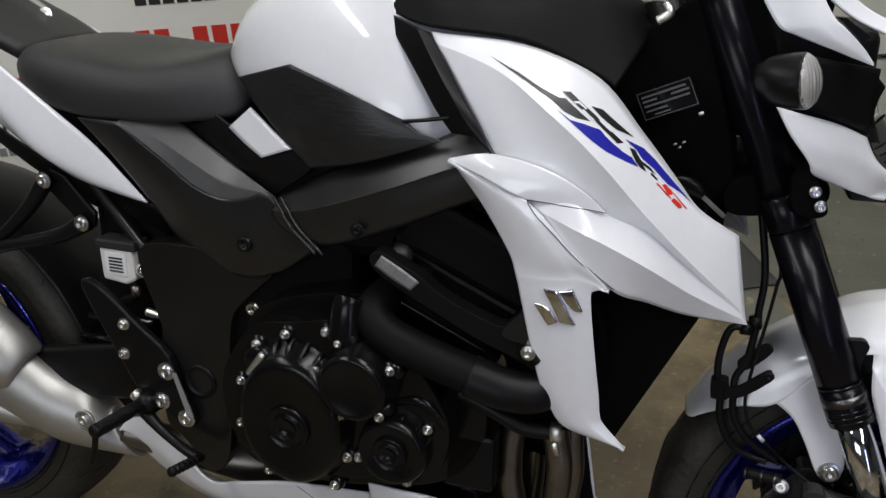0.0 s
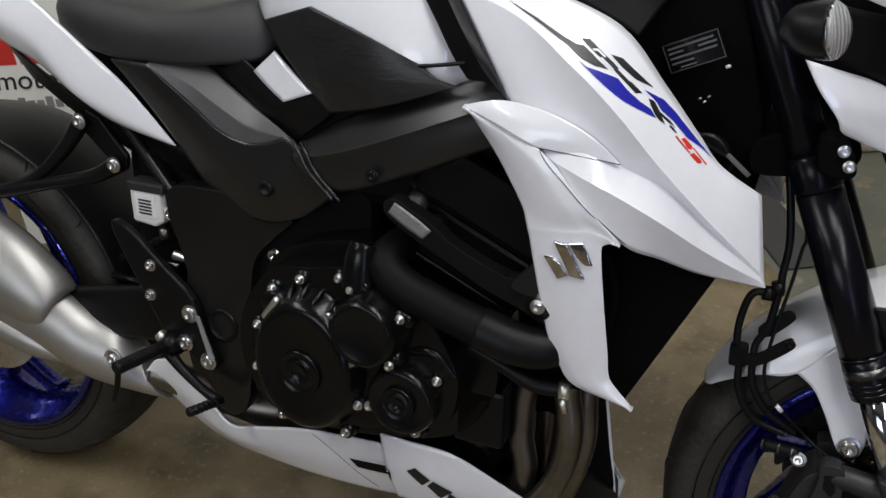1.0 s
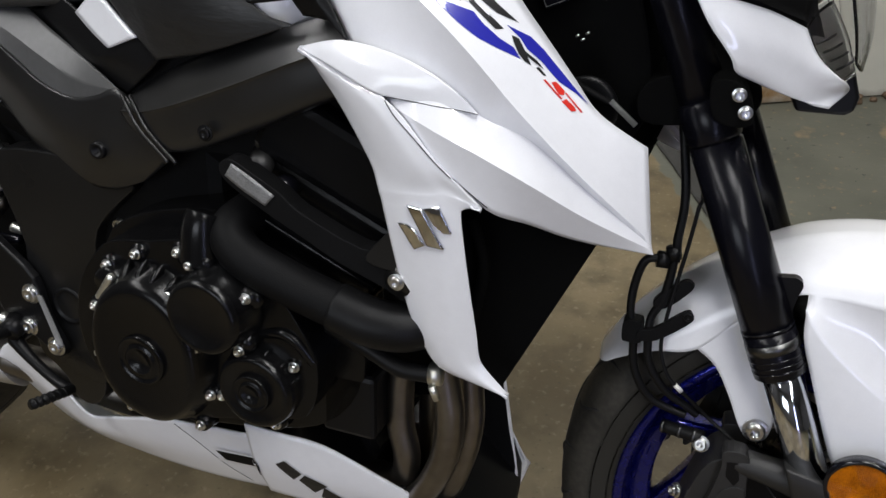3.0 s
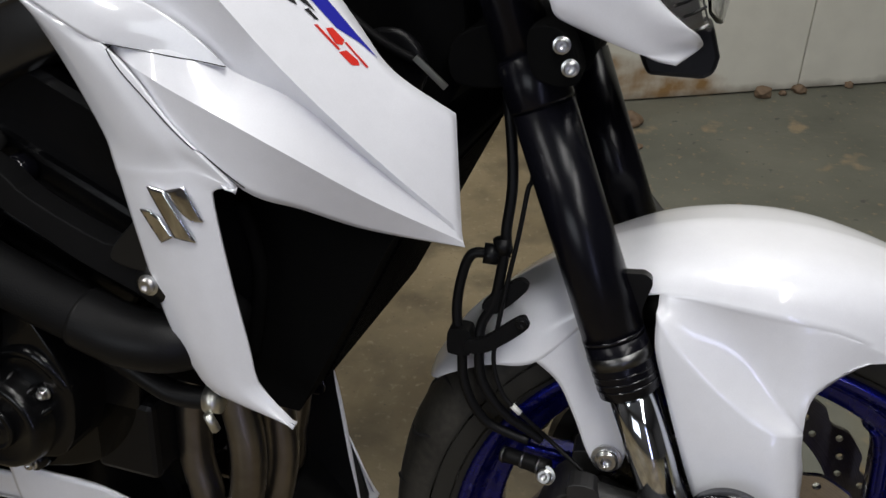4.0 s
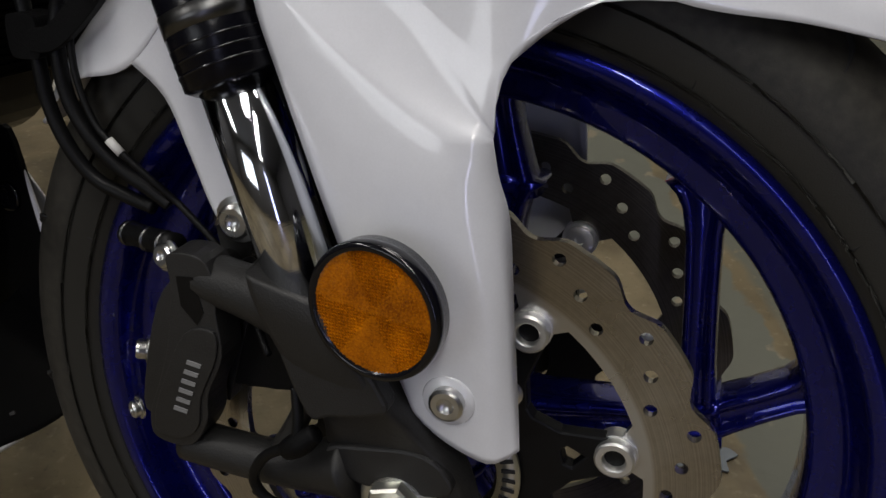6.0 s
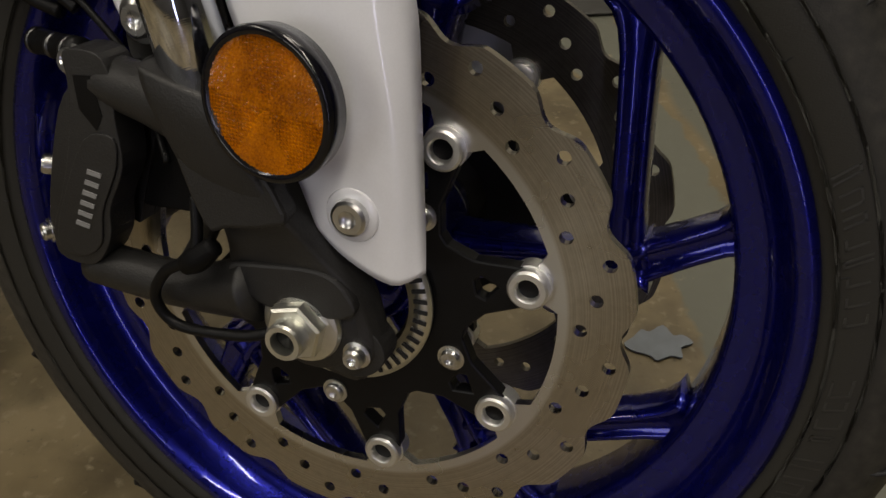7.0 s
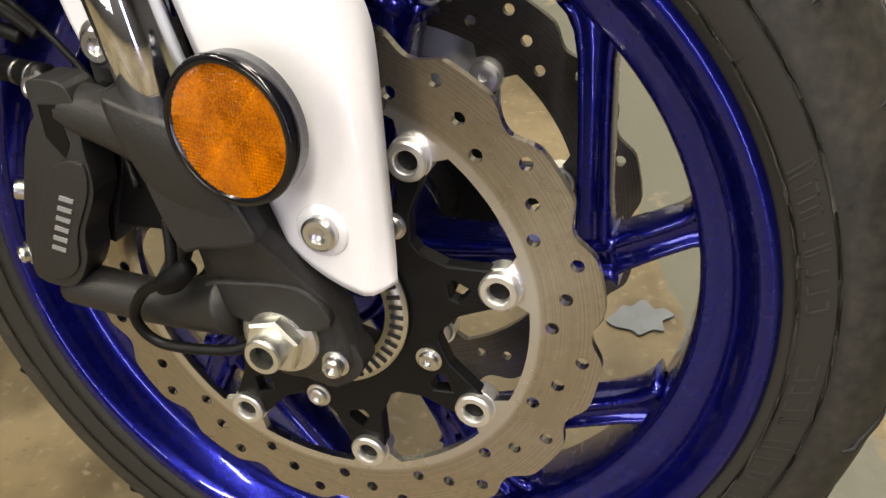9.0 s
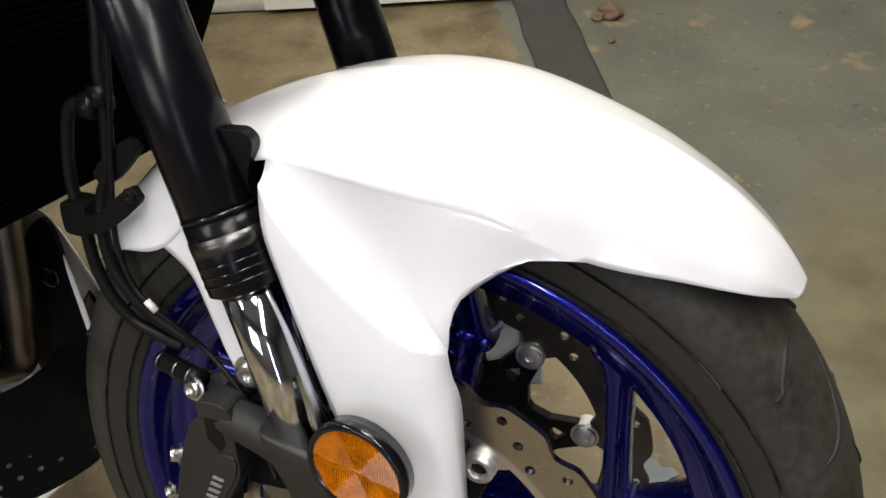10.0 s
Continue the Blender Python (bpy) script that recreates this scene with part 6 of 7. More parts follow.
# ribs over the clutch cover's upper shoulder, and bolting ears round the pickup cover
for k in range(4):
    a = radians(62 + 15 * k)
    x, z = -0.722 + 0.079 * math.cos(a), 0.452 + 0.100 * math.sin(a)
    part("cover_rib", sweep([(x, -0.200, z), (x - 0.004 * math.cos(a), -0.214, z - 0.006 * math.sin(a)), (x - 0.014 * math.cos(a), -0.224, z - 0.016 * math.sin(a))], [0.0045, 0.0042, 0.003], 10, 4), ENGINE_BLACK, clutch)
for a in (-50, 22, 105, 175, 235):
    part("cover_ear", sweep([(-0.632 + 0.047 * math.cos(radians(a)), -0.202, 0.522 + 0.047 * math.sin(radians(a))), (-0.632 + 0.047 * math.cos(radians(a)), -0.221, 0.522 + 0.047 * math.sin(radians(a)))], [0.013, 0.0105], 18, 1), ENGINE_BLACK, pick)
for k in range(5):
    a = radians(20 + 28 * k)
    part("cover_rib", sweep([(-0.592 + 0.047 * math.cos(a), -0.190, 0.432 + 0.047 * math.sin(a)), (-0.592 + 0.045 * math.cos(a), -0.207, 0.432 + 0.045 * math.sin(a)), (-0.592 + 0.036 * math.cos(a), -0.222, 0.432 + 0.036 * math.sin(a))], [0.004, 0.0035, 0.0025], 10, 4), ENGINE_BLACK, start)
# cylinder block and head lean forward
def leaning(x0, x1, y0, y1, z0, z1):
    return moved(box(x0, x1, y0, y1, z0, z1), Matrix.Translation((-0.56, 0, 0.56)) @ Matrix.Rotation(radians(24), 4, "Y"))


part("gearbox_top", box(-0.90, -0.68, -0.12, 0.12, 0.40, 0.67), BLACK_MATT, engine, "black gearbox top", smooth=False, bevel=0.02)
cyl = part("cylinder_block", leaning(-0.085, 0.075, -0.165, 0.165, -0.02, 0.09), ENGINE_BLACK, engine, "black cylinder block", smooth=False, bevel=0.006)
part("cylinder_head", leaning(-0.095, 0.085, -0.175, 0.175, 0.092, 0.165), ENGINE_BLACK, engine, "black cylinder head", smooth=False, bevel=0.01)
part("cam_cover", leaning(-0.08, 0.075, -0.165, 0.165, 0.167, 0.215), ENGINE_BLACK, engine, "black cam cover", smooth=False, bevel=0.016)
for k in range(4):
    part("cooling_rib", leaning(-0.088, 0.079, -0.170, 0.170, 0.0 + 0.021 * k, 0.006 + 0.021 * k), ENGINE_BLACK, engine, smooth=False, bevel=0.002)
part("side_union", sweep([(-0.604, -0.150, 0.672), (-0.592, -0.186, 0.665)], [0.013, 0.0125], 20, 1), CAST_GREY, engine, "dull metal union")
part("sensor_plug", lathe([(-0.160, 0.013), (-0.180, 0.013), (-0.182, 0.010), (-0.182, 0.002)], 24, (-0.572, 0, 0.645)), BLACK_GLOSS, engine)
# the coolant pipe and hose
part("coolant_pipe", sweep([(-0.605, -0.110, 0.612), (-0.619, -0.160, 0.608), (-0.624, -0.192, 0.598), (-0.603, -0.205, 0.580), (-0.55, -0.207, 0.560), (-0.495, -0.208, 0.545)], [0.022, 0.0225, 0.0225, 0.0225, 0.0225, 0.0225], 28, 10), BLACK_MATT, bike, "thick black coolant pipe")
part("coolant_hose", sweep([(-0.500, -0.208, 0.546), (-0.46, -0.207, 0.536), (-0.425, -0.195, 0.534), (-0.402, -0.160, 0.542), (-0.390, -0.11, 0.55)], 0.0245, 28, 8), RUBBER, bike, "black rubber coolant hose")
arm = part("engine_bracket", slab(curve2([(-0.622, 0.673), (-0.610, 0.681), (-0.591, 0.673), (-0.558, 0.655), (-0.535, 0.638), (-0.473, 0.613), (-0.452, 0.620), (-0.432, 0.625), (-0.420, 0.600), (-0.425, 0.566), (-0.452, 0.577), (-0.498, 0.594), (-0.539, 0.615), (-0.577, 0.634), (-0.615, 0.657)], 3), -0.208, -0.186), BLACK_MATT, bike, "black cast engine hanger arm", smooth=False, bevel=0.005)
bm = patch([[(-0.615, -0.2095, 0.664), (-0.607, -0.2090, 0.677)], [(-0.594, -0.2100, 0.651), (-0.586, -0.2095, 0.666)], [(-0.572, -0.2100, 0.640), (-0.562, -0.2095, 0.651)]], 4, 5)
part("cast_face", bm, ROUGH_CAST, arm, "bare rough cast face", solid=0.004)
part("hanger_boss", sweep([(-0.425, -0.17, 0.588), (-0.433, -0.213, 0.588)], [0.016, 0.015], 20, 1), FRAME_BLACK, arm)
socket_bolt(arm, (-0.434, -0.2135, 0.5885), (0, -1, 0), 0.0062, 0.005)
part("frame_stay", slab(curve2([(-0.466, 0.606), (-0.445, 0.634), (-0.430, 0.645), (-0.420, 0.630), (-0.425, 0.603), (-0.445, 0.598)], 4), -0.2125, -0.196), FRAME_BLACK, arm, smooth=False, bevel=0.005)
hose("breather_hose", [(-0.52, -0.185, 0.51), (-0.472, -0.190, 0.494), (-0.437, -0.190, 0.480), (-0.398, -0.188, 0.482)], 0.0095, label="black rubber hose")
cl = part("hose_clamp", sweep([(-0.408, -0.189, 0.481), (-0.396, -0.188, 0.482)], 0.0115, 20, 1), ZINC, bike, "steel hose clamp with its screw")
part("clamp_screw", rod((-0.402, -0.200, 0.474), (-0.398, -0.196, 0.458), 0.004, sides=10), ZINC, cl)
part("cover_pipe", sweep([(-0.62, -0.195, 0.48), (-0.56, -0.205, 0.50), (-0.53, -0.2, 0.47)], 0.007, 10), ENGINE_BLACK, engine)
part("oil_filter", lathe([(-0.42, 0.030), (-0.47, 0.033), (-0.50, 0.033)], 28, (0, -0.06, 0.40), "x"), RADIATOR_BLACK, engine, "black oil filter")
part("oil_cooler_block", box(-0.545, -0.48, -0.165, -0.08, 0.36, 0.44), BLACK_SATIN, engine, smooth=False, bevel=0.006)
part("oil_pan", slab([(-0.78, 0.325), (-0.52, 0.33), (-0.50, 0.29), (-0.56, 0.25), (-0.74, 0.25), (-0.79, 0.29)], -0.11, 0.11), ENGINE_BLACK, engine, "black oil pan", smooth=False, bevel=0.01)
part("alternator_cover", lathe([(0.185, 0.075), (0.21, 0.07), (0.222, 0.055), (0.222, 0.002)], 40, (-0.62, 0, 0.46)), ENGINE_BLACK, engine)

# exhaust headers: four pipes that drop from the head and gather under the engine
HEADERS = (
    [(-0.48, -0.140, 0.600), (-0.430, -0.140, 0.580), (-0.411, -0.140, 0.520), (-0.412, -0.140, 0.461), (-0.403, -0.140, 0.403), (-0.408, -0.138, 0.347), (-0.429, -0.130, 0.292), (-0.460, -0.110, 0.252), (-0.530, -0.080, 0.235), (-0.67, -0.05, 0.232)],
    [(-0.47, -0.070, 0.600), (-0.420, -0.072, 0.575), (-0.402, -0.080, 0.520), (-0.400, -0.090, 0.432), (-0.396, -0.090, 0.362), (-0.407, -0.090, 0.301), (-0.430, -0.085, 0.252), (-0.500, -0.050, 0.234), (-0.67, -0.02, 0.232)],
    [(-0.52, -0.115, 0.590), (-0.470, -0.118, 0.540), (-0.459, -0.120, 0.479), (-0.469, -0.120, 0.416), (-0.469, -0.120, 0.360), (-0.462, -0.118, 0.314), (-0.480, -0.100, 0.265), (-0.560, -0.070, 0.240), (-0.67, -0.05, 0.234)],
    [(-0.50, -0.060, 0.590), (-0.455, -0.065, 0.520), (-0.447, -0.070, 0.436), (-0.449, -0.070, 0.379), (-0.451, -0.068, 0.320), (-0.460, -0.060, 0.270), (-0.520, -0.030, 0.240), (-0.67, 0.0, 0.234)],
    [(-0.50, 0.020, 0.600), (-0.450, 0.018, 0.575), (-0.428, 0.014, 0.510), (-0.426, 0.010, 0.420), (-0.434, 0.006, 0.320), (-0.462, 0.004, 0.258), (-0.67, 0.01, 0.232)],
)
for pts in HEADERS:
    part("header_pipe", sweep(pts, 0.0160, 24, 8), HEADER, bike, "heat-tinted steel exhaust header pipe")
part("collector", sweep([(-0.66, 0.0, 0.235), (-0.80, -0.02, 0.235), (-0.90, -0.06, 0.255), (-1.00, -0.09, 0.28), (-1.07, -0.105, 0.295)], [0.045, 0.05, 0.034, 0.026, 0.024], 24), HEADER, bike, "exhaust collector under the engine")
# radiator
RAD = Matrix.Translation((-0.339, 0, 0.474)) @ Matrix.Rotation(radians(25), 4, "Y")
rad = part("radiator", moved(box(-0.05, 0.0, -0.150, 0.150, -0.01, 0.215), RAD), RADIATOR_BLACK, bike, "black radiator", smooth=False, bevel=0.004)
bm = bmesh.new()
for k in range(30):
    box(0.0, 0.0025, -0.118, 0.118, 0.0 + 0.0068 * k, 0.0034 + 0.0068 * k, bm)
tagged(part("fin_core", moved(bm, RAD), RADIATOR_BLACK, rad, smooth=False), kind="stuff")
part("side_guard", slab([(-0.263, 0.634), (-0.3415, 0.467), (-0.372, 0.468), (-0.465, 0.472), (-0.475, 0.60), (-0.44, 0.71), (-0.29, 0.70)], -0.161, -0.154), RADIATOR_BLACK, rad, "black plate beside the radiator", smooth=False)
part("radiator_stay", sweep([(-0.375, -0.178, 0.65), (-0.36, -0.18, 0.60), (-0.375, -0.17, 0.52)], 0.006, 10), RADIATOR_BLACK, rad)
# headstock and the dark parts round it
head = part("headstock", slab(curve2([(-0.40, 0.72), (-0.42, 0.86), (-0.34, 0.93), (-0.30, 0.95), (-0.268, 0.86), (-0.245, 0.76), (-0.27, 0.70)], 4), -0.060, 0.060), RADIATOR_BLACK, bike, "black frame headstock", smooth=False, bevel=0.012)
plate_m = Matrix(((0.905, -0.10, -0.41, -0.3245), (-0.13, -0.991, -0.04, -0.0765), (0.404, -0.09, 0.91, 0.8495), (0, 0, 0, 1)))
lab = part("type_label", box(-0.031, 0.031, 0.0, 0.0012, -0.0165, 0.0165), BLACK_GLOSS, head, "black type plate with pale print", smooth=False, m=plate_m)
for a in ((-0.0295, 0.0295, 0.0145, 0.0152), (-0.0295, 0.0295, -0.0152, -0.0145), (-0.0302, -0.0295, -0.0152, 0.0152), (0.0295, 0.0302, -0.0152, 0.0152), (-0.026, 0.024, 0.0085, 0.0108), (-0.026, -0.010, 0.0035, 0.0058), (0.006, 0.026, 0.0035, 0.0058), (-0.026, 0.025, -0.002, 0.0003), (-0.026, -0.002, -0.0075, -0.0055), (-0.018, 0.0, -0.0125, -0.0108)):
    part("print_bar", box(a[0], a[1], 0.0012, 0.0017, a[2], a[3]), LABEL_PRINT, lab, smooth=False)
for pts, r in (([(-0.36, -0.09, 0.80), (-0.31, -0.085, 0.76), (-0.27, -0.08, 0.74)], 0.004),):
    part("cable", sweep(pts, r, 10), BLACK_MATT, bike, "black control cable")
part("cable_bracket", sweep([(-0.33, -0.085, 0.985), (-0.305, -0.09, 0.970), (-0.285, -0.08, 0.972)], 0.008, 10), ZINC, bike, "small zinc bracket")
for a, b, r in (((-0.335, -0.080, 0.785), (-0.333, -0.082, 0.786), 0.002), ((-0.289, -0.088, 0.838), (-0.285, -0.089, 0.840), 0.0018)):
    part("cable_tag", rod(a, b, r), PLASTIC_WHITE, bike)
tie = part("slotted_tab", moved(box(-0.0025, 0.0025, -0.001, 0.001, -0.016, 0.016), Matrix.Translation((-0.2625, -0.090, 0.738)) @ Matrix.Rotation(radians(-51), 4, "Y")), ZINC, bike, "small slotted steel tab", smooth=False)

# small bright fittings and wiring between tank and fork
for pts, r in (([(-0.358, -0.082, 0.952), (-0.345, -0.086, 0.955), (-0.332, -0.084, 0.954)], 0.0030), ([(-0.336, -0.082, 0.950), (-0.330, -0.086, 0.941), (-0.342, -0.085, 0.932)], 0.0050)):
    part("cable_lug", sweep(pts, r, 12, 6), ZINC, bike)
for x, z in ((-0.312, 0.803), (-0.307, 0.800), (-0.303, 0.806)):
    part("wire_crimp", rod((x, -0.091, z), (x + 0.003, -0.092, z + 0.002), 0.0010, sides=8), ZINC, bike)
part("horn", lathe([(-0.060, 0.012), (-0.072, 0.030), (-0.078, 0.031), (-0.080, 0.026), (-0.078, 0.010)], 28, (-0.300, 0, 0.735)), BLACK_SATIN, bike, "round black horn")

# lower clamp, headlight cowl and indicator turn with the fork
clamp = fpart("lower_fork_clamp", sweep([FA + UP * 0.235, FA + UP * 0.239, FA + UP * 0.272, FA + UP * 0.276], [0.022, 0.0250, 0.0250, 0.022], 36, 1), FORK_BLACK, bike, "black lower fork clamp")
part("left_clamp", sweep([LA + UP * h for h in (0.235, 0.239, 0.272, 0.276)], [0.022, 0.0250, 0.0250, 0.022], 36, 1), BLACK_SATIN, clamp)
part("clamp_bridge", slab(curve2([(-0.245, 0.732), (-0.245, 0.768), (-0.185, 0.785), (-0.150, 0.776), (-0.148, 0.750), (-0.19, 0.735)], 4), -0.06, 0.14), RADIATOR_BLACK, clamp, smooth=False, bevel=0.008)
part("pinch_ear", slab(curve2([(-0.188, 0.782), (-0.163, 0.781), (-0.150, 0.752), (-0.164, 0.744), (-0.184, 0.752)], 4), -0.097, -0.045), RADIATOR_BLACK, clamp, smooth=False, bevel=0.005)
socket_bolt(clamp, (-0.165, -0.097, 0.773), (0.1, -1, 0.0), 0.0046, 0.006)
socket_bolt(clamp, (-0.158, -0.097, 0.758), (0.1, -1, 0.0), 0.0046, 0.006)
low = [[(-0.214, -0.104, 0.8604), (-0.182, -0.100, 0.852), (-0.150, -0.086, 0.842), (-0.118, -0.0614, 0.8254)], [(-0.197, -0.108, 0.832), (-0.165, -0.102, 0.822), (-0.130, -0.082, 0.812), (-0.103, -0.056, 0.800)], [(-0.177, -0.104, 0.806), (-0.150, -0.094, 0.797), (-0.115, -0.070, 0.786), (-0.077, -0.039, 0.777)], [(-0.1725, -0.099, 0.7945), (-0.140, -0.085, 0.780), (-0.105, -0.059, 0.7665), (-0.069, -0.0105, 0.7633)], [(-0.168, -0.094, 0.789), (-0.138, -0.080, 0.775), (-0.110, -0.062, 0.763), (-0.086, -0.046, 0.757)]]
cowl = fpart("headlight_cowl", patch(low, 5, 5), WHITE, bike, "pearl white headlight cowl", solid=0.003)
up = [[(-0.2512, -0.116, 0.9839), (-0.2257, -0.120, 0.9428), (-0.2082, -0.120, 0.9330), (-0.1691, -0.116, 0.9185), (-0.1324, -0.110, 0.9047)],
      [(-0.2187, -0.117, 0.9847), (-0.2000, -0.122, 0.9480), (-0.1850, -0.122, 0.9372), (-0.1586, -0.118, 0.9223), (-0.1321, -0.110, 0.9058)],
      [(-0.1963, -0.114, 0.9850), (-0.1756, -0.119, 0.9516), (-0.1630, -0.119, 0.9398), (-0.1467, -0.115, 0.9246), (-0.1316, -0.109, 0.9067)]]
part("upper_panel", patch(up, 5, 5), WHITE, cowl, solid=0.003)
bm = patch([[(-0.235, -0.10, 0.965), (-0.16, -0.088, 0.93), (-0.105, -0.045, 0.875)], [(-0.215, -0.098, 0.90), (-0.16, -0.088, 0.87), (-0.112, -0.050, 0.845)], [(-0.185, -0.092, 0.83), (-0.14, -0.074, 0.815), (-0.09, -0.030, 0.79)]], 5, 5)
part("inner_cover", bm, BLACK_MATT, cowl, "black inner headlight cover", solid=0.004)
for q in (low, up):
    part("left_panel", moved(left_of(lambda: patch(q, 5, 5)), Matrix.Translation((0, 0.10, 0))), WHITE, cowl, solid=0.003)
part("chin", slab([(-0.125, 0.768), (-0.090, 0.770), (-0.060, 0.772), (-0.052, 0.748), (-0.0545, 0.735), (-0.062, 0.7295), (-0.107, 0.7300), (-0.113, 0.742)], 0.030, 0.080), BLACK_SATIN, cowl, "black chin below the headlight", smooth=False, bevel=0.004)
LENS = [[(-0.118, -0.0615, 0.827), (-0.110, -0.048, 0.838), (-0.098, -0.030, 0.845)], [(-0.103, -0.056, 0.801), (-0.092, -0.042, 0.808), (-0.080, -0.022, 0.815)], [(-0.078, -0.039, 0.778), (-0.072, -0.028, 0.778), (-0.066, -0.014, 0.780)]]
BOWL = [[(x - 0.005, y + 0.004, z) for x, y, z in r] for r in LENS]
lens = part("headlight_lens", patch(LENS, 6, 6), CLEAR, cowl, "clear headlight lens", solid=0.002)
part("reflector_bowl", patch(BOWL, 6, 6), SILVER, lens, solid=0.002)
far_lens = part("headlight_lens", moved(left_of(lambda: patch(LENS, 6, 6)), Matrix.Translation((0, 0.10, 0))), CLEAR, cowl, "clear headlight lens", solid=0.002)
part("reflector_bowl", moved(left_of(lambda: patch(BOWL, 6, 6)), Matrix.Translation((0, 0.10, 0))), SILVER, far_lens, solid=0.002)
for k in range(4):
    part("bowl_rib", sweep([(-0.108 + 0.007 * k, -0.0555 + 0.005 * k, 0.812 - 0.008 * k), (-0.100 + 0.007 * k, -0.046 + 0.005 * k, 0.814 - 0.008 * k), (-0.092 + 0.007 * k, -0.034 + 0.005 * k, 0.817 - 0.008 * k)], 0.0012, 8, 4), CAST_GREY, lens)
bm = patch([[(-0.092, -0.026, 0.885), (-0.072, 0.010, 0.893), (-0.062, 0.050, 0.896), (-0.072, 0.090, 0.893), (-0.092, 0.126, 0.885)], [(-0.074, -0.018, 0.822), (-0.058, 0.010, 0.816), (-0.050, 0.050, 0.814), (-0.058, 0.090, 0.816), (-0.074, 0.118, 0.822)], [(-0.066, -0.008, 0.787), (-0.058, 0.012, 0.777), (-0.052, 0.050, 0.774), (-0.058, 0.088, 0.777), (-0.066, 0.108, 0.787)]], 6, 6)
part("headlight_front", bm, CLEAR, cowl, "clear front headlight glass", solid=0.002)
part("headlight_body", box(-0.18, -0.110, -0.020, 0.120, 0.79, 0.93), BLACK_MATT, cowl, smooth=False, bevel=0.012)
part("lamp_bracket", slab([(-0.275, 0.80), (-0.170, 0.80), (-0.150, 0.99), (-0.30, 1.03)], 0.020, 0.060), RADIATOR_BLACK, cowl, "black bracket behind the headlight", smooth=False, bevel=0.008)
part("panel_vent", slab([(-0.1715, 0.9501), (-0.1636, 0.9494), (-0.1387, 0.9318), (-0.1453, 0.9274)], -0.113, -0.100), BLACK_GLOSS, cowl, "black vent slot", smooth=False)
part("panel_ridge", patch([[(-0.1809, -0.110, 0.9676), (-0.1641, -0.110, 0.9543), (-0.1451, -0.110, 0.9432), (-0.1165, -0.110, 0.9315)], [(-0.1666, -0.104, 0.9752), (-0.1497, -0.104, 0.9615), (-0.1335, -0.104, 0.9518), (-0.1125, -0.104, 0.9423)]], 4, 5), WHITE, cowl, solid=0.003)
bm = patch([[(-0.205, -0.112, 0.915), (-0.160, -0.104, 0.906), (-0.118, -0.075, 0.897)], [(-0.200, -0.108, 0.866), (-0.160, -0.098, 0.850), (-0.118, -0.060, 0.830)]], 6, 6)
part("black_side_panel", bm, BLACK_MATT, cowl, "matt black panel beside the headlight", solid=0.004)
ind = fpart("indicator", sweep([(-0.242, -0.148, 0.8945), (-0.237, -0.150, 0.8945), (-0.228, -0.1525, 0.895), (-0.214, -0.157, 0.895), (-0.199, -0.1615, 0.896)], [0.006, 0.014, 0.0215, 0.0255, 0.0265], 28, 6), BLACK_SATIN, bike, "black front indicator with a clear lens")
part("stalk", sweep([(-0.232, -0.105, 0.895), (-0.226, -0.148, 0.894)], 0.009, 12, 1), BLACK_SATIN, ind)
d = Vector((0.92, -0.33, 0.16)).normalized()
bm = lathe([(0.0, 0.0265), (0.004, 0.0255), (0.010, 0.020), (0.014, 0.010), (0.0150, 0.001)], 32, axis="z")
moved(bm, Matrix.Translation((-0.199, -0.162, 0.896)) @ d.to_track_quat("Z", "Y").to_matrix().to_4x4())
il = part("indicator_lens", bm, CLEAR, ind, "clear ribbed lens")
bm = lathe([(-0.012, 0.004), (-0.004, 0.014), (0.001, 0.0235), (0.002, 0.0235)], 28, axis="z")
cup = part("reflector_cup", moved(bm, Matrix.Translation((-0.199, -0.162, 0.896)) @ d.to_track_quat("Z", "Y").to_matrix().to_4x4()), CHROME, ind)
for k in range(-4, 5):
    h = math.sqrt(0.0235 ** 2 - (0.005 * k) ** 2)
    bm = rod((0.005 * k, -h, 0.0025), (0.005 * k, h, 0.0025), 0.0011, sides=8)
    part("lens_rib", moved(bm, Matrix.Translation((-0.199, -0.162, 0.896)) @ d.to_track_quat("Z", "Y").to_matrix().to_4x4()), PLASTIC_WHITE, il)
fpart("steering_stem", sweep([(-0.255, 0, 0.72), (-0.34, 0, 0.98)], 0.024, 20, 2), BLACK_SATIN, bike)

# ---- belly pan ----
UPE = [(-1.070, -0.120, 0.306), (-1.045, -0.124, 0.331), (-1.003, -0.130, 0.335), (-0.946, -0.135, 0.291), (-0.908, -0.138, 0.263), (-0.865, -0.142, 0.273), (-0.783, -0.150, 0.298), (-0.721, -0.153, 0.308), (-0.650, -0.157, 0.317)]
LOE = [(-1.069, -0.117, 0.304), (-1.052, -0.112, 0.281), (-1.022, -0.108, 0.252), (-0.975, -0.110, 0.226), (-0.926, -0.112, 0.211), (-0.862, -0.115, 0.206), (-0.786, -0.120, 0.206), (-0.700, -0.126, 0.213), (-0.620, -0.130, 0.224)]
BOT = [(-1.064, -0.090, 0.300), (-1.042, -0.070, 0.270), (-1.012, -0.060, 0.238), (-0.970, -0.055, 0.208), (-0.920, -0.050, 0.190), (-0.860, -0.050, 0.176), (-0.786, -0.050, 0.172), (-0.700, -0.050, 0.170), (-0.620, -0.050, 0.170)]


def belly_rear():
    mid = [tuple((a + b) / 2 + (-0.006 if k == 1 else 0) for k, (a, b) in enumerate(zip(p, q))) for p, q in zip(UPE, LOE)]
    return patch([UPE, mid, LOE, LOE, BOT], 6, 5)


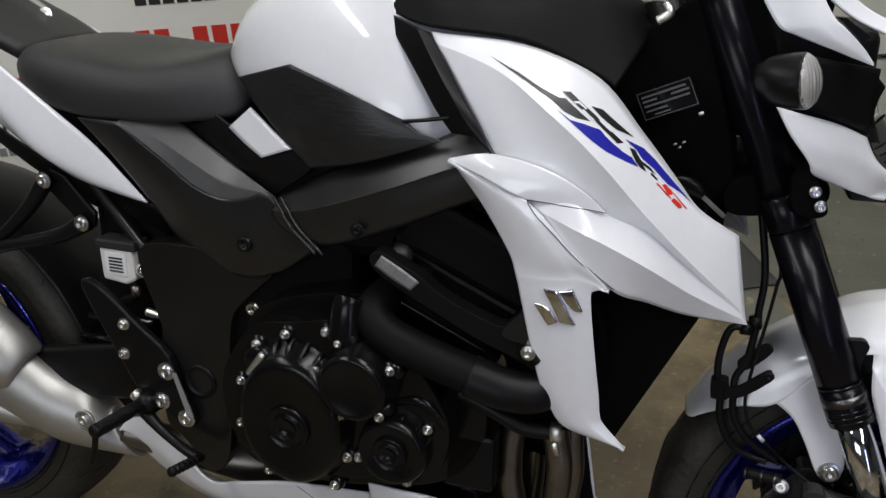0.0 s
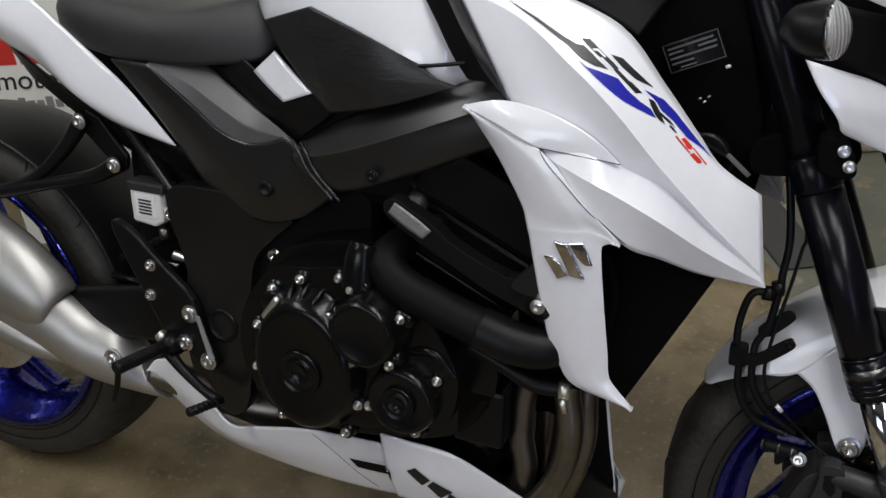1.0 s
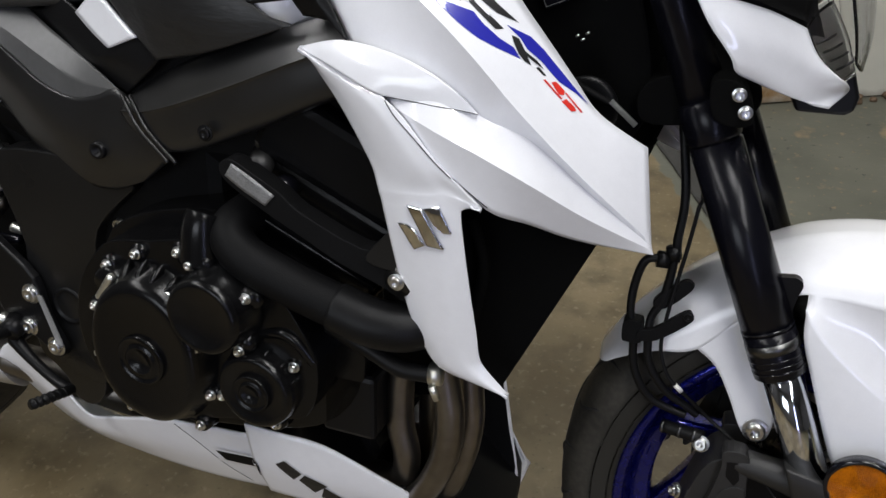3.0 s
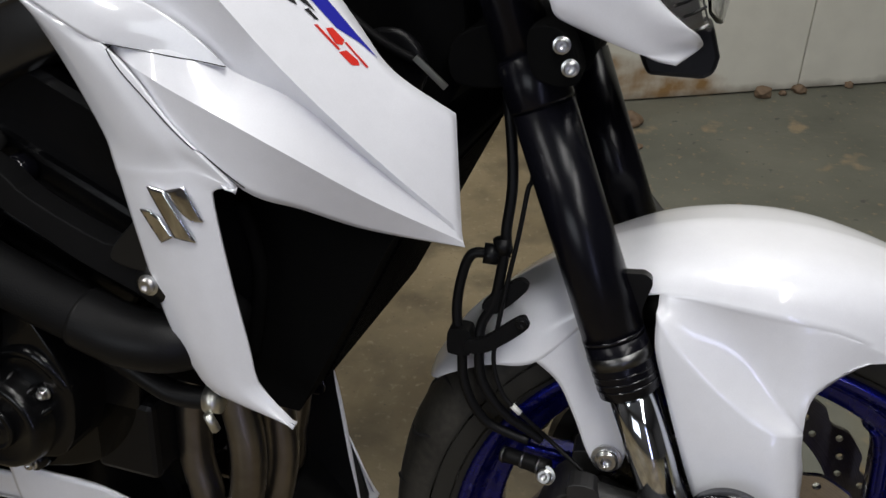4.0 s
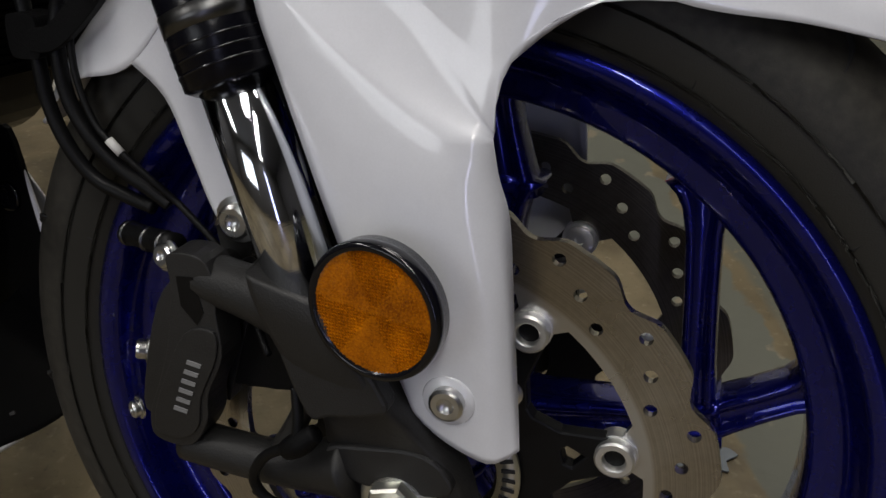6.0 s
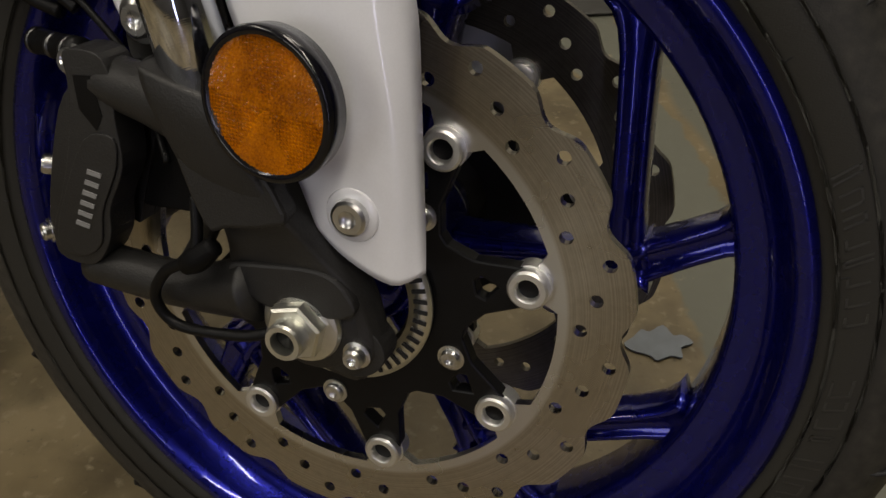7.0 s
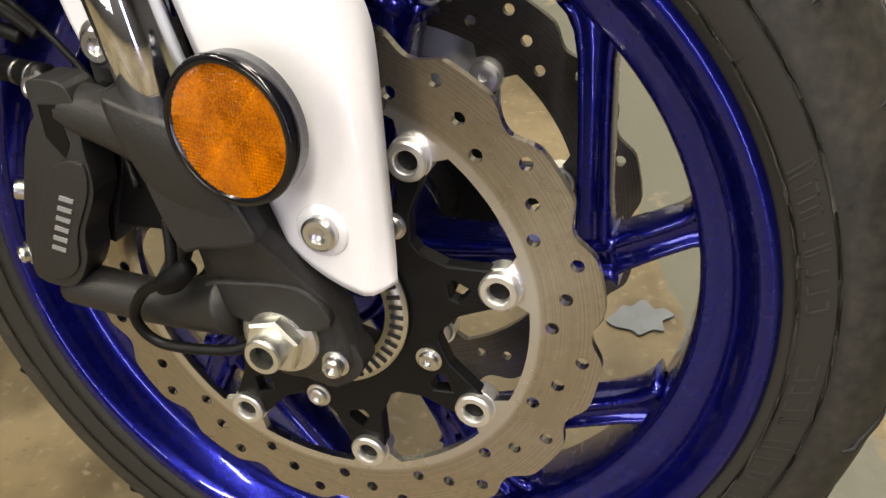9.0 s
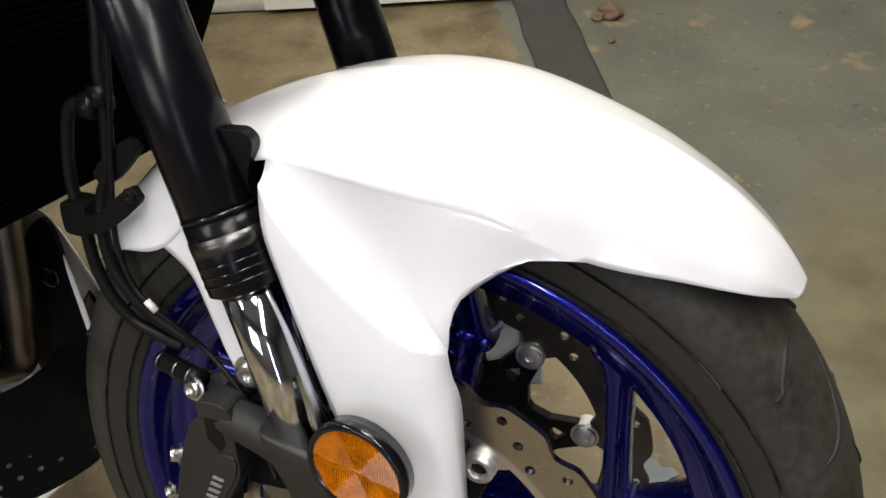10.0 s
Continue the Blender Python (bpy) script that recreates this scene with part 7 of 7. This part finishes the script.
U2 = [(-0.646, -0.168, 0.341), (-0.600, -0.168, 0.340), (-0.545, -0.162, 0.333), (-0.480, -0.142, 0.292), (-0.421, -0.118, 0.246), (-0.364, -0.080, 0.185)]
L2 = [(-0.628, -0.150, 0.236), (-0.600, -0.150, 0.236), (-0.530, -0.138, 0.226), (-0.452, -0.113, 0.209), (-0.410, -0.098, 0.197), (-0.364, -0.080, 0.184)]
B2 = [(-0.62, -0.05, 0.172), (-0.59, -0.05, 0.172), (-0.53, -0.045, 0.172), (-0.452, -0.04, 0.174), (-0.41, -0.035, 0.176), (-0.366, -0.03, 0.178)]


def belly_front():
    mid = [tuple((a + b) / 2 + (-0.007 if k == 1 else 0) for k, (a, b) in enumerate(zip(p, q))) for p, q in zip(U2, L2)]
    return patch([U2, mid, L2, L2, B2], 6, 5)


BSKIN = tree_of(belly_rear, belly_front)
pan = part("belly_pan", mirrored(belly_rear()), WHITE, bike, "pearl white belly pan", solid=0.003)
tip = part("belly_pan_front", mirrored(belly_front()), WHITE, bike, "pearl white pointed belly pan front with dark print", solid=0.003)
decal([(-0.703, 0.276), (-0.640, 0.284), (-0.630, 0.268), (-0.690, 0.262)], BLACK_MATT, pan, "vent_slot", 0.002, BSKIN)
for k in range(2):
    decal([(-0.705 + 0.0, 0.2785 - 0.0175 * k), (-0.634, 0.287 - 0.0215 * k), (-0.634, 0.2845 - 0.0215 * k), (-0.705, 0.2755 - 0.0175 * k)], WHITE, pan, "slot_rim", 0.003, BSKIN)
gap_line([(-0.760, 0.298), (-0.72, 0.272), (-0.69, 0.245), (-0.665, 0.226)], pan, 0.0004, BSKIN)
# a row of slanted dark blocks stands for the print along the panel
for a, b, c, d in (((-0.6068, 0.2959), (-0.5949, 0.3031), (-0.5745, 0.2867), (-0.5864, 0.2746)), ((-0.5794, 0.2754), (-0.5708, 0.2856), (-0.5447, 0.2713), (-0.563, 0.2557)), ((-0.5564, 0.2484), (-0.5495, 0.268), (-0.5266, 0.2487), (-0.5364, 0.2406)),
                   ((-0.5295, 0.2363), (-0.5205, 0.2512), (-0.4937, 0.2391), (-0.5109, 0.2239)), ((-0.5003, 0.2214), (-0.4919, 0.2358), (-0.4702, 0.2227), (-0.4815, 0.2148)), ((-0.4697, 0.2142), (-0.4587, 0.2229), (-0.4518, 0.2192), (-0.4642, 0.2099))):
    a, b, c, d = [(x, z + 0.05 * (x + 0.60)) for x, z in (a, b, c, d)]
    decal([a, b, c, d], DECAL_BLACK, tip, "print_block", 0.0016, BSKIN)
bm = patch([[(-0.47, -0.13, 0.275), (-0.425, 0.0, 0.26), (-0.47, 0.13, 0.275)], [(-0.415, -0.112, 0.235), (-0.385, 0.0, 0.21), (-0.415, 0.112, 0.235)], [(-0.372, -0.078, 0.187), (-0.360, 0.0, 0.18), (-0.372, 0.078, 0.187)]], 8, 6)
grill = part("belly_grill", bm, BLACK_SATIN, bike, "black grill between the belly pan tips", solid=0.004)
for i in range(4):
    for j in range(3):
        part("grill_hole", lathe([(0.0, 0.0030), (0.0016, 0.0026)], 6, (-0.410 + 0.012 * j + 0.003 * i, -0.088 + 0.020 * i, 0.2305 - 0.0105 * j - 0.004 * i), "z"), LABEL_PRINT, grill, smooth=False)

cheek = part("belly_pan_cheek", slab(curve2([(-0.414, 0.408), (-0.400, 0.345), (-0.387, 0.272), (-0.373, 0.188), (-0.396, 0.176), (-0.455, 0.205), (-0.480, 0.270), (-0.470, 0.345), (-0.440, 0.395)], 4), 0.046, 0.052), BLACK_MATT, bike, "black inner cheek of the belly pan with a white rim", smooth=False, bevel=0.001)
part("cheek_rim", sweep([(-0.416, 0.049, 0.408), (-0.400, 0.049, 0.345), (-0.387, 0.049, 0.272), (-0.373, 0.049, 0.188)], [0.0015, 0.0026, 0.0030, 0.0030], 10, 8), WHITE, cheek, "thin pearl white rim")
part("cheek_plug", lathe([(0.046, 0.013), (0.043, 0.012), (0.043, 0.007), (0.045, 0.006)], 24, (-0.424, 0, 0.350)), BLACK_GLOSS, cheek)

# ---- rear wheel, swingarm and silencer ----
rear_wheel = wheel("rear_wheel", bike, Matrix.Translation((-1.455, 0, 0.314)), 0.314, 0.180, 0.232, 0.140, None, "blue cast rear wheel")
for k in range(5):
    g = 72 * k + 20
    part("spoke", spoke_bar(polar(0.034, g + 3), polar(0.200, g + 13.2), 0.0135, 0.0105, 0.022, 0.016), BLUE, rear_wheel)
    part("spoke_branch", spoke_bar(polar(0.140, g + 9.5), polar(0.202, g + 51.5), 0.0095, 0.0095, 0.016, 0.016), BLUE, rear_wheel)
part("rear_disc", slab([polar(0.120, 7.5 * k) for k in range(48)], -0.078, -0.073, holes=[disc_loop(0, 0, 0.07, 40)]), DISC, rear_wheel, "steel rear brake disc", smooth=False)
part("disc_carrier", slab(disc_loop(0, 0, 0.072, 32), -0.074, -0.068, holes=[disc_loop(0, 0, 0.03, 24)]), BLACK_SATIN, rear_wheel, smooth=False)
for s in (-1, 1):
    rows = []
    for x, zt, zb, yo, yi in ((-0.89, 0.47, 0.38, 0.10, 0.05), (-1.02, 0.455, 0.365, 0.125, 0.10), (-1.20, 0.42, 0.345, 0.130, 0.105), (-1.36, 0.375, 0.315, 0.130, 0.108), (-1.50, 0.34, 0.29, 0.130, 0.110)):
        rows.append([(x, s * yi, zt - 0.006), (x, s * (yo + yi) / 2, zt), (x, s * yo, zt - 0.008), (x, s * yo, zb + 0.008), (x, s * (yo + yi) / 2, zb), (x, s * yi, zb + 0.006), (x, s * yi, zt - 0.006)])
    sw = part("swingarm", patch(rows, 3, 5), BLACK_SATIN, bike, "black swingarm", solid=0.002)
part("swingarm_bridge", box(-1.06, -0.98, -0.11, 0.11, 0.36, 0.45), BLACK_SATIN, bike, smooth=False, bevel=0.012)
part("axle_block", lathe([(-0.128, 0.028), (-0.150, 0.026), (-0.156, 0.016), (-0.156, 0.004)], 24, (-1.455, 0, 0.314)), ZINC, bike)
rows = []
for k in range(7):
    a = radians(20 + 16 * k)
    rows.append([(-1.455 + 0.338 * math.cos(a), y, 0.314 + 0.338 * math.sin(a) - abs(y) * abs(y) * 2.2) for y in (-0.085, -0.05, 0, 0.05, 0.085)])
part("rear_hugger", patch(rows, 4, 4), BLACK_SATIN, bike, "black rear wheel hugger", solid=0.003)
part("shock_absorber", sweep([(-0.93, 0.0, 0.62), (-0.98, 0.0, 0.42)], 0.035, 20, 2), BLACK_SATIN, bike)
part("undertray", box(-1.10, -0.93, -0.085, 0.085, 0.42, 0.735), BLACK_MATT, bike, "black undertray before the rear wheel", smooth=False, bevel=0.02)
part("battery_box", box(-1.06, -0.86, -0.075, 0.075, 0.56, 0.70), BLACK_MATT, bike, smooth=False, bevel=0.02)
for a, b, r in (((-1.10, -0.115, 0.485), (-0.99, -0.118, 0.492), 0.006), ((-1.12, -0.116, 0.452), (-1.0, -0.118, 0.455), 0.005)):
    part("swingarm_line", rod(a, b, r), BLACK_GLOSS, bike)
part("brake_union", sweep([(-0.998, -0.118, 0.508), (-0.975, -0.120, 0.506), (-0.952, -0.12, 0.502)], [0.007, 0.0055, 0.005], 12), ZINC, bike, "bright brake line union")

# silencer: a tapered satin body, with a raised shield over its rear
def oval(x, y, z, w, h, tilt=0.0, n=20):
    return [(x + tilt * h * math.sin(2 * math.pi * k / n), y + w * math.cos(2 * math.pi * k / n), z + h * math.sin(2 * math.pi * k / n)) for k in range(n + 1)]


rows = [oval(-1.066, -0.105, 0.293, 0.006, 0.008, -0.6), oval(-1.066, -0.105, 0.293, 0.021, 0.035, -0.6), oval(-1.071, -0.105, 0.294, 0.025, 0.039, -0.6), oval(-1.102, -0.114, 0.312, 0.036, 0.0495, -0.25), oval(-1.150, -0.124, 0.325, 0.041, 0.0535, 0.0), oval(-1.195, -0.134, 0.349, 0.042, 0.0575, 0.1), oval(-1.30, -0.146, 0.402, 0.046, 0.065, 0.3), oval(-1.45, -0.160, 0.475, 0.050, 0.072, 0.5), oval(-1.50, -0.165, 0.50, 0.045, 0.06, 0.6), oval(-1.50, -0.165, 0.50, 0.02, 0.02, 0.6)]
sil = part("silencer", patch(rows, 2, 5), SILVER, bike, "satin silver exhaust silencer")
rows = []
for x, y, z, w, h in ((-1.203, -0.136, 0.392, 0.036, 0.026), (-1.208, -0.137, 0.393, 0.047, 0.036), (-1.235, -0.141, 0.406, 0.053, 0.050), (-1.29, -0.147, 0.436, 0.057, 0.064), (-1.37, -0.155, 0.475, 0.059, 0.072), (-1.46, -0.163, 0.520, 0.058, 0.076)):
    rows.append([p for p in oval(x, y, z, w, h, 0.55, 24)[5:20]])
part("heat_shield", patch(rows, 2, 6), SILVER, sil, "satin silver heat shield", solid=0.003)
part("lower_bulge", sweep([(-1.185, -0.150, 0.312), (-1.25, -0.160, 0.335), (-1.36, -0.168, 0.375)], [0.012, 0.026, 0.034], 16), SILVER, sil)
part("bolt_dish", lathe([(-0.150, 0.0165), (-0.1535, 0.0165), (-0.1535, 0.0135), (-0.1515, 0.0120)], 28, (-1.104, 0, 0.331)), SILVER, sil)
socket_bolt(sil, (-1.104, -0.1515, 0.331), (0, -1, 0.1), 0.0085, 0.007)

# footrest plate, brake pedal and pegs
fp = [(-1.078, 0.548), (-1.052, 0.553), (-0.990, 0.502), (-0.945, 0.462), (-0.934, 0.41), (-0.914, 0.366), (-0.932, 0.354), (-0.962, 0.378), (-0.990, 0.362), (-1.004, 0.402), (-1.026, 0.445)]
rest = part("footrest_plate", slab(curve2(fp, 3), -0.152, -0.140), BLACK_SATIN, bike, "black footrest plate with bright bolts", smooth=False, bevel=0.003)
for x, y, z, r in ((-0.952, -0.152, 0.440, 0.0098), (-0.964, -0.152, 0.392, 0.0098), (-0.926, -0.152, 0.371, 0.0098), (-1.013, -0.152, 0.502, 0.0065), (-1.018, -0.152, 0.456, 0.0065)):
    socket_bolt(rest, (x, y, z), (0, -1, 0), r, 0.007)
part("guard_strip", slab([(-0.942, 0.44), (-0.936, 0.44), (-0.914, 0.375), (-0.922, 0.372)], -0.1545, -0.152), PRINT_GREY, rest, smooth=False)
peg = part("footrest_peg", sweep([(-0.988, -0.160, 0.388), (-0.992, -0.20, 0.390), (-0.998, -0.254, 0.393)], [0.011, 0.0085, 0.0088], 14), RUBBER, bike, "ribbed black footrest peg")
for k in range(16):
    c = Vector((-0.991, -0.190, 0.3893)).lerp(Vector((-0.9975, -0.251, 0.3927)), k / 15)
    part("rib", lathe([(c.y - 0.0011, 0.0098), (c.y + 0.0011, 0.0098)], 12, (c.x, 0, c.z)), RUBBER, peg)
part("feeler", sweep([(-0.998, -0.250, 0.390), (-1.004, -0.250, 0.362), (-1.014, -0.249, 0.338)], 0.0042, 10), BLACK_SATIN, peg)
part("peg_joint", sweep([(-0.985, -0.150, 0.392), (-0.982, -0.170, 0.386)], [0.016, 0.013], 14, 1), BLACK_SATIN, peg)
part("joint_spring", sweep([(-1.005, -0.158, 0.393), (-0.995, -0.160, 0.402)], 0.007, 10, 1), ZINC, peg)
ped = part("brake_pedal", sweep([(-0.990, -0.158, 0.372), (-0.965, -0.162, 0.352), (-0.930, -0.166, 0.332), (-0.898, -0.170, 0.322)], [0.010, 0.0075, 0.0068, 0.008], 12), BLACK_SATIN, bike, "black brake pedal")
part("pedal_toe", sweep([(-0.898, -0.166, 0.323), (-0.908, -0.224, 0.332)], [0.0066, 0.0062], 12, 1), RUBBER, ped, "ribbed pedal toe")
for k in range(6):
    part("rib", lathe([(-0.180 - 0.008 * k - 0.0015, 0.0074), (-0.180 - 0.008 * k + 0.0015, 0.0074)], 10, (-0.9005 - 0.0014 * k, 0, 0.3252 + 0.0013 * k)), RUBBER, ped)
part("master_cylinder", sweep([(-1.015, -0.128, 0.48), (-1.005, -0.130, 0.43), (-0.998, -0.132, 0.39)], [0.011, 0.012, 0.008], 14), BLACK_GLOSS, rest)
# reservoir
res = part("brake_reservoir", slab([(-1.062, 0.600), (-1.008, 0.602), (-1.006, 0.557), (-1.022, 0.548), (-1.060, 0.552)], -0.126, -0.098), PLASTIC_WHITE, bike, "white plastic brake fluid reservoir with a sticker", smooth=False, bevel=0.004)
part("reservoir_lid", box(-1.066, -1.002, -0.128, -0.096, 0.598, 0.612), CAST_GREY, res, smooth=False, bevel=0.003)
part("sticker", box(-1.052, -1.018, -0.1272, -0.126, 0.562, 0.594), PAPER, res, smooth=False)
for k in range(5):
    part("print_bar", box(-1.046, -1.024, -0.1278, -0.1272, 0.566 + 0.0048 * k, 0.5685 + 0.0048 * k), CAST_GREY, res, smooth=False)
part("reservoir_ear", lathe([(-0.112, 0.010), (-0.124, 0.010)], 16, (-0.996, 0, 0.572)), PLASTIC_WHITE, res)
socket_bolt(res, (-0.996, -0.124, 0.572), (0, -1, 0), 0.005, 0.004)
part("outlet", sweep([(-1.020, -0.112, 0.550), (-1.020, -0.112, 0.528), (-1.04, -0.112, 0.515), (-1.06, -0.112, 0.50)], 0.007, 12), RUBBER, res)
part("brass_union", lathe([(0.530, 0.008), (0.545, 0.008)], 8, (-1.014, -0.116, 0), "z"), HEADER, res)
# passenger footrest hanger: a black forked arm
hang = part("pillion_hanger", sweep([(-1.145, -0.108, 0.690), (-1.180, -0.118, 0.640), (-1.235, -0.130, 0.590), (-1.300, -0.140, 0.562)], [0.013, 0.011, 0.009, 0.011], 12), BLACK_SATIN, bike, "black forked pillion footrest hanger")
part("lower_arm", sweep([(-1.086, -0.112, 0.630), (-1.130, -0.120, 0.606), (-1.20, -0.132, 0.588), (-1.300, -0.140, 0.562), (-1.34, -0.142, 0.555)], [0.014, 0.011, 0.009, 0.011, 0.012], 12), BLACK_SATIN, hang)
part("hanger_plate", slab([(-1.145, 0.70), (-1.12, 0.69), (-1.075, 0.64), (-1.08, 0.618), (-1.10, 0.62), (-1.15, 0.665)], -0.108, -0.100), BLACK_SATIN, hang, smooth=False, bevel=0.003)
socket_bolt(hang, (-1.145, -0.119, 0.684), (0, -1, 0), 0.0085, 0.007)
socket_bolt(hang, (-1.086, -0.124, 0.630), (0, -1, 0), 0.0085, 0.007)
part("hook", sweep([(-1.135, -0.100, 0.66), (-1.115, -0.102, 0.667), (-1.10, -0.102, 0.655), (-1.10, -0.10, 0.638)], 0.005, 10), SILVER, hang)
part("pillion_peg", sweep([(-1.34, -0.145, 0.557), (-1.40, -0.15, 0.575)], 0.012, 12, 1), RUBBER, hang)
# side stand on the far side
part("side_stand", sweep([(-0.84, 0.10, 0.27), (-0.86, 0.17, 0.15), (-0.87, 0.24, 0.062)], [0.014, 0.012, 0.012], 14), BLACK_SATIN, bike, "black side stand")
part("stand_foot", lathe([(0.052, 0.028), (0.060, 0.028)], 20, (-0.87, 0.245, 0.0), "z"), BLACK_SATIN, bike)
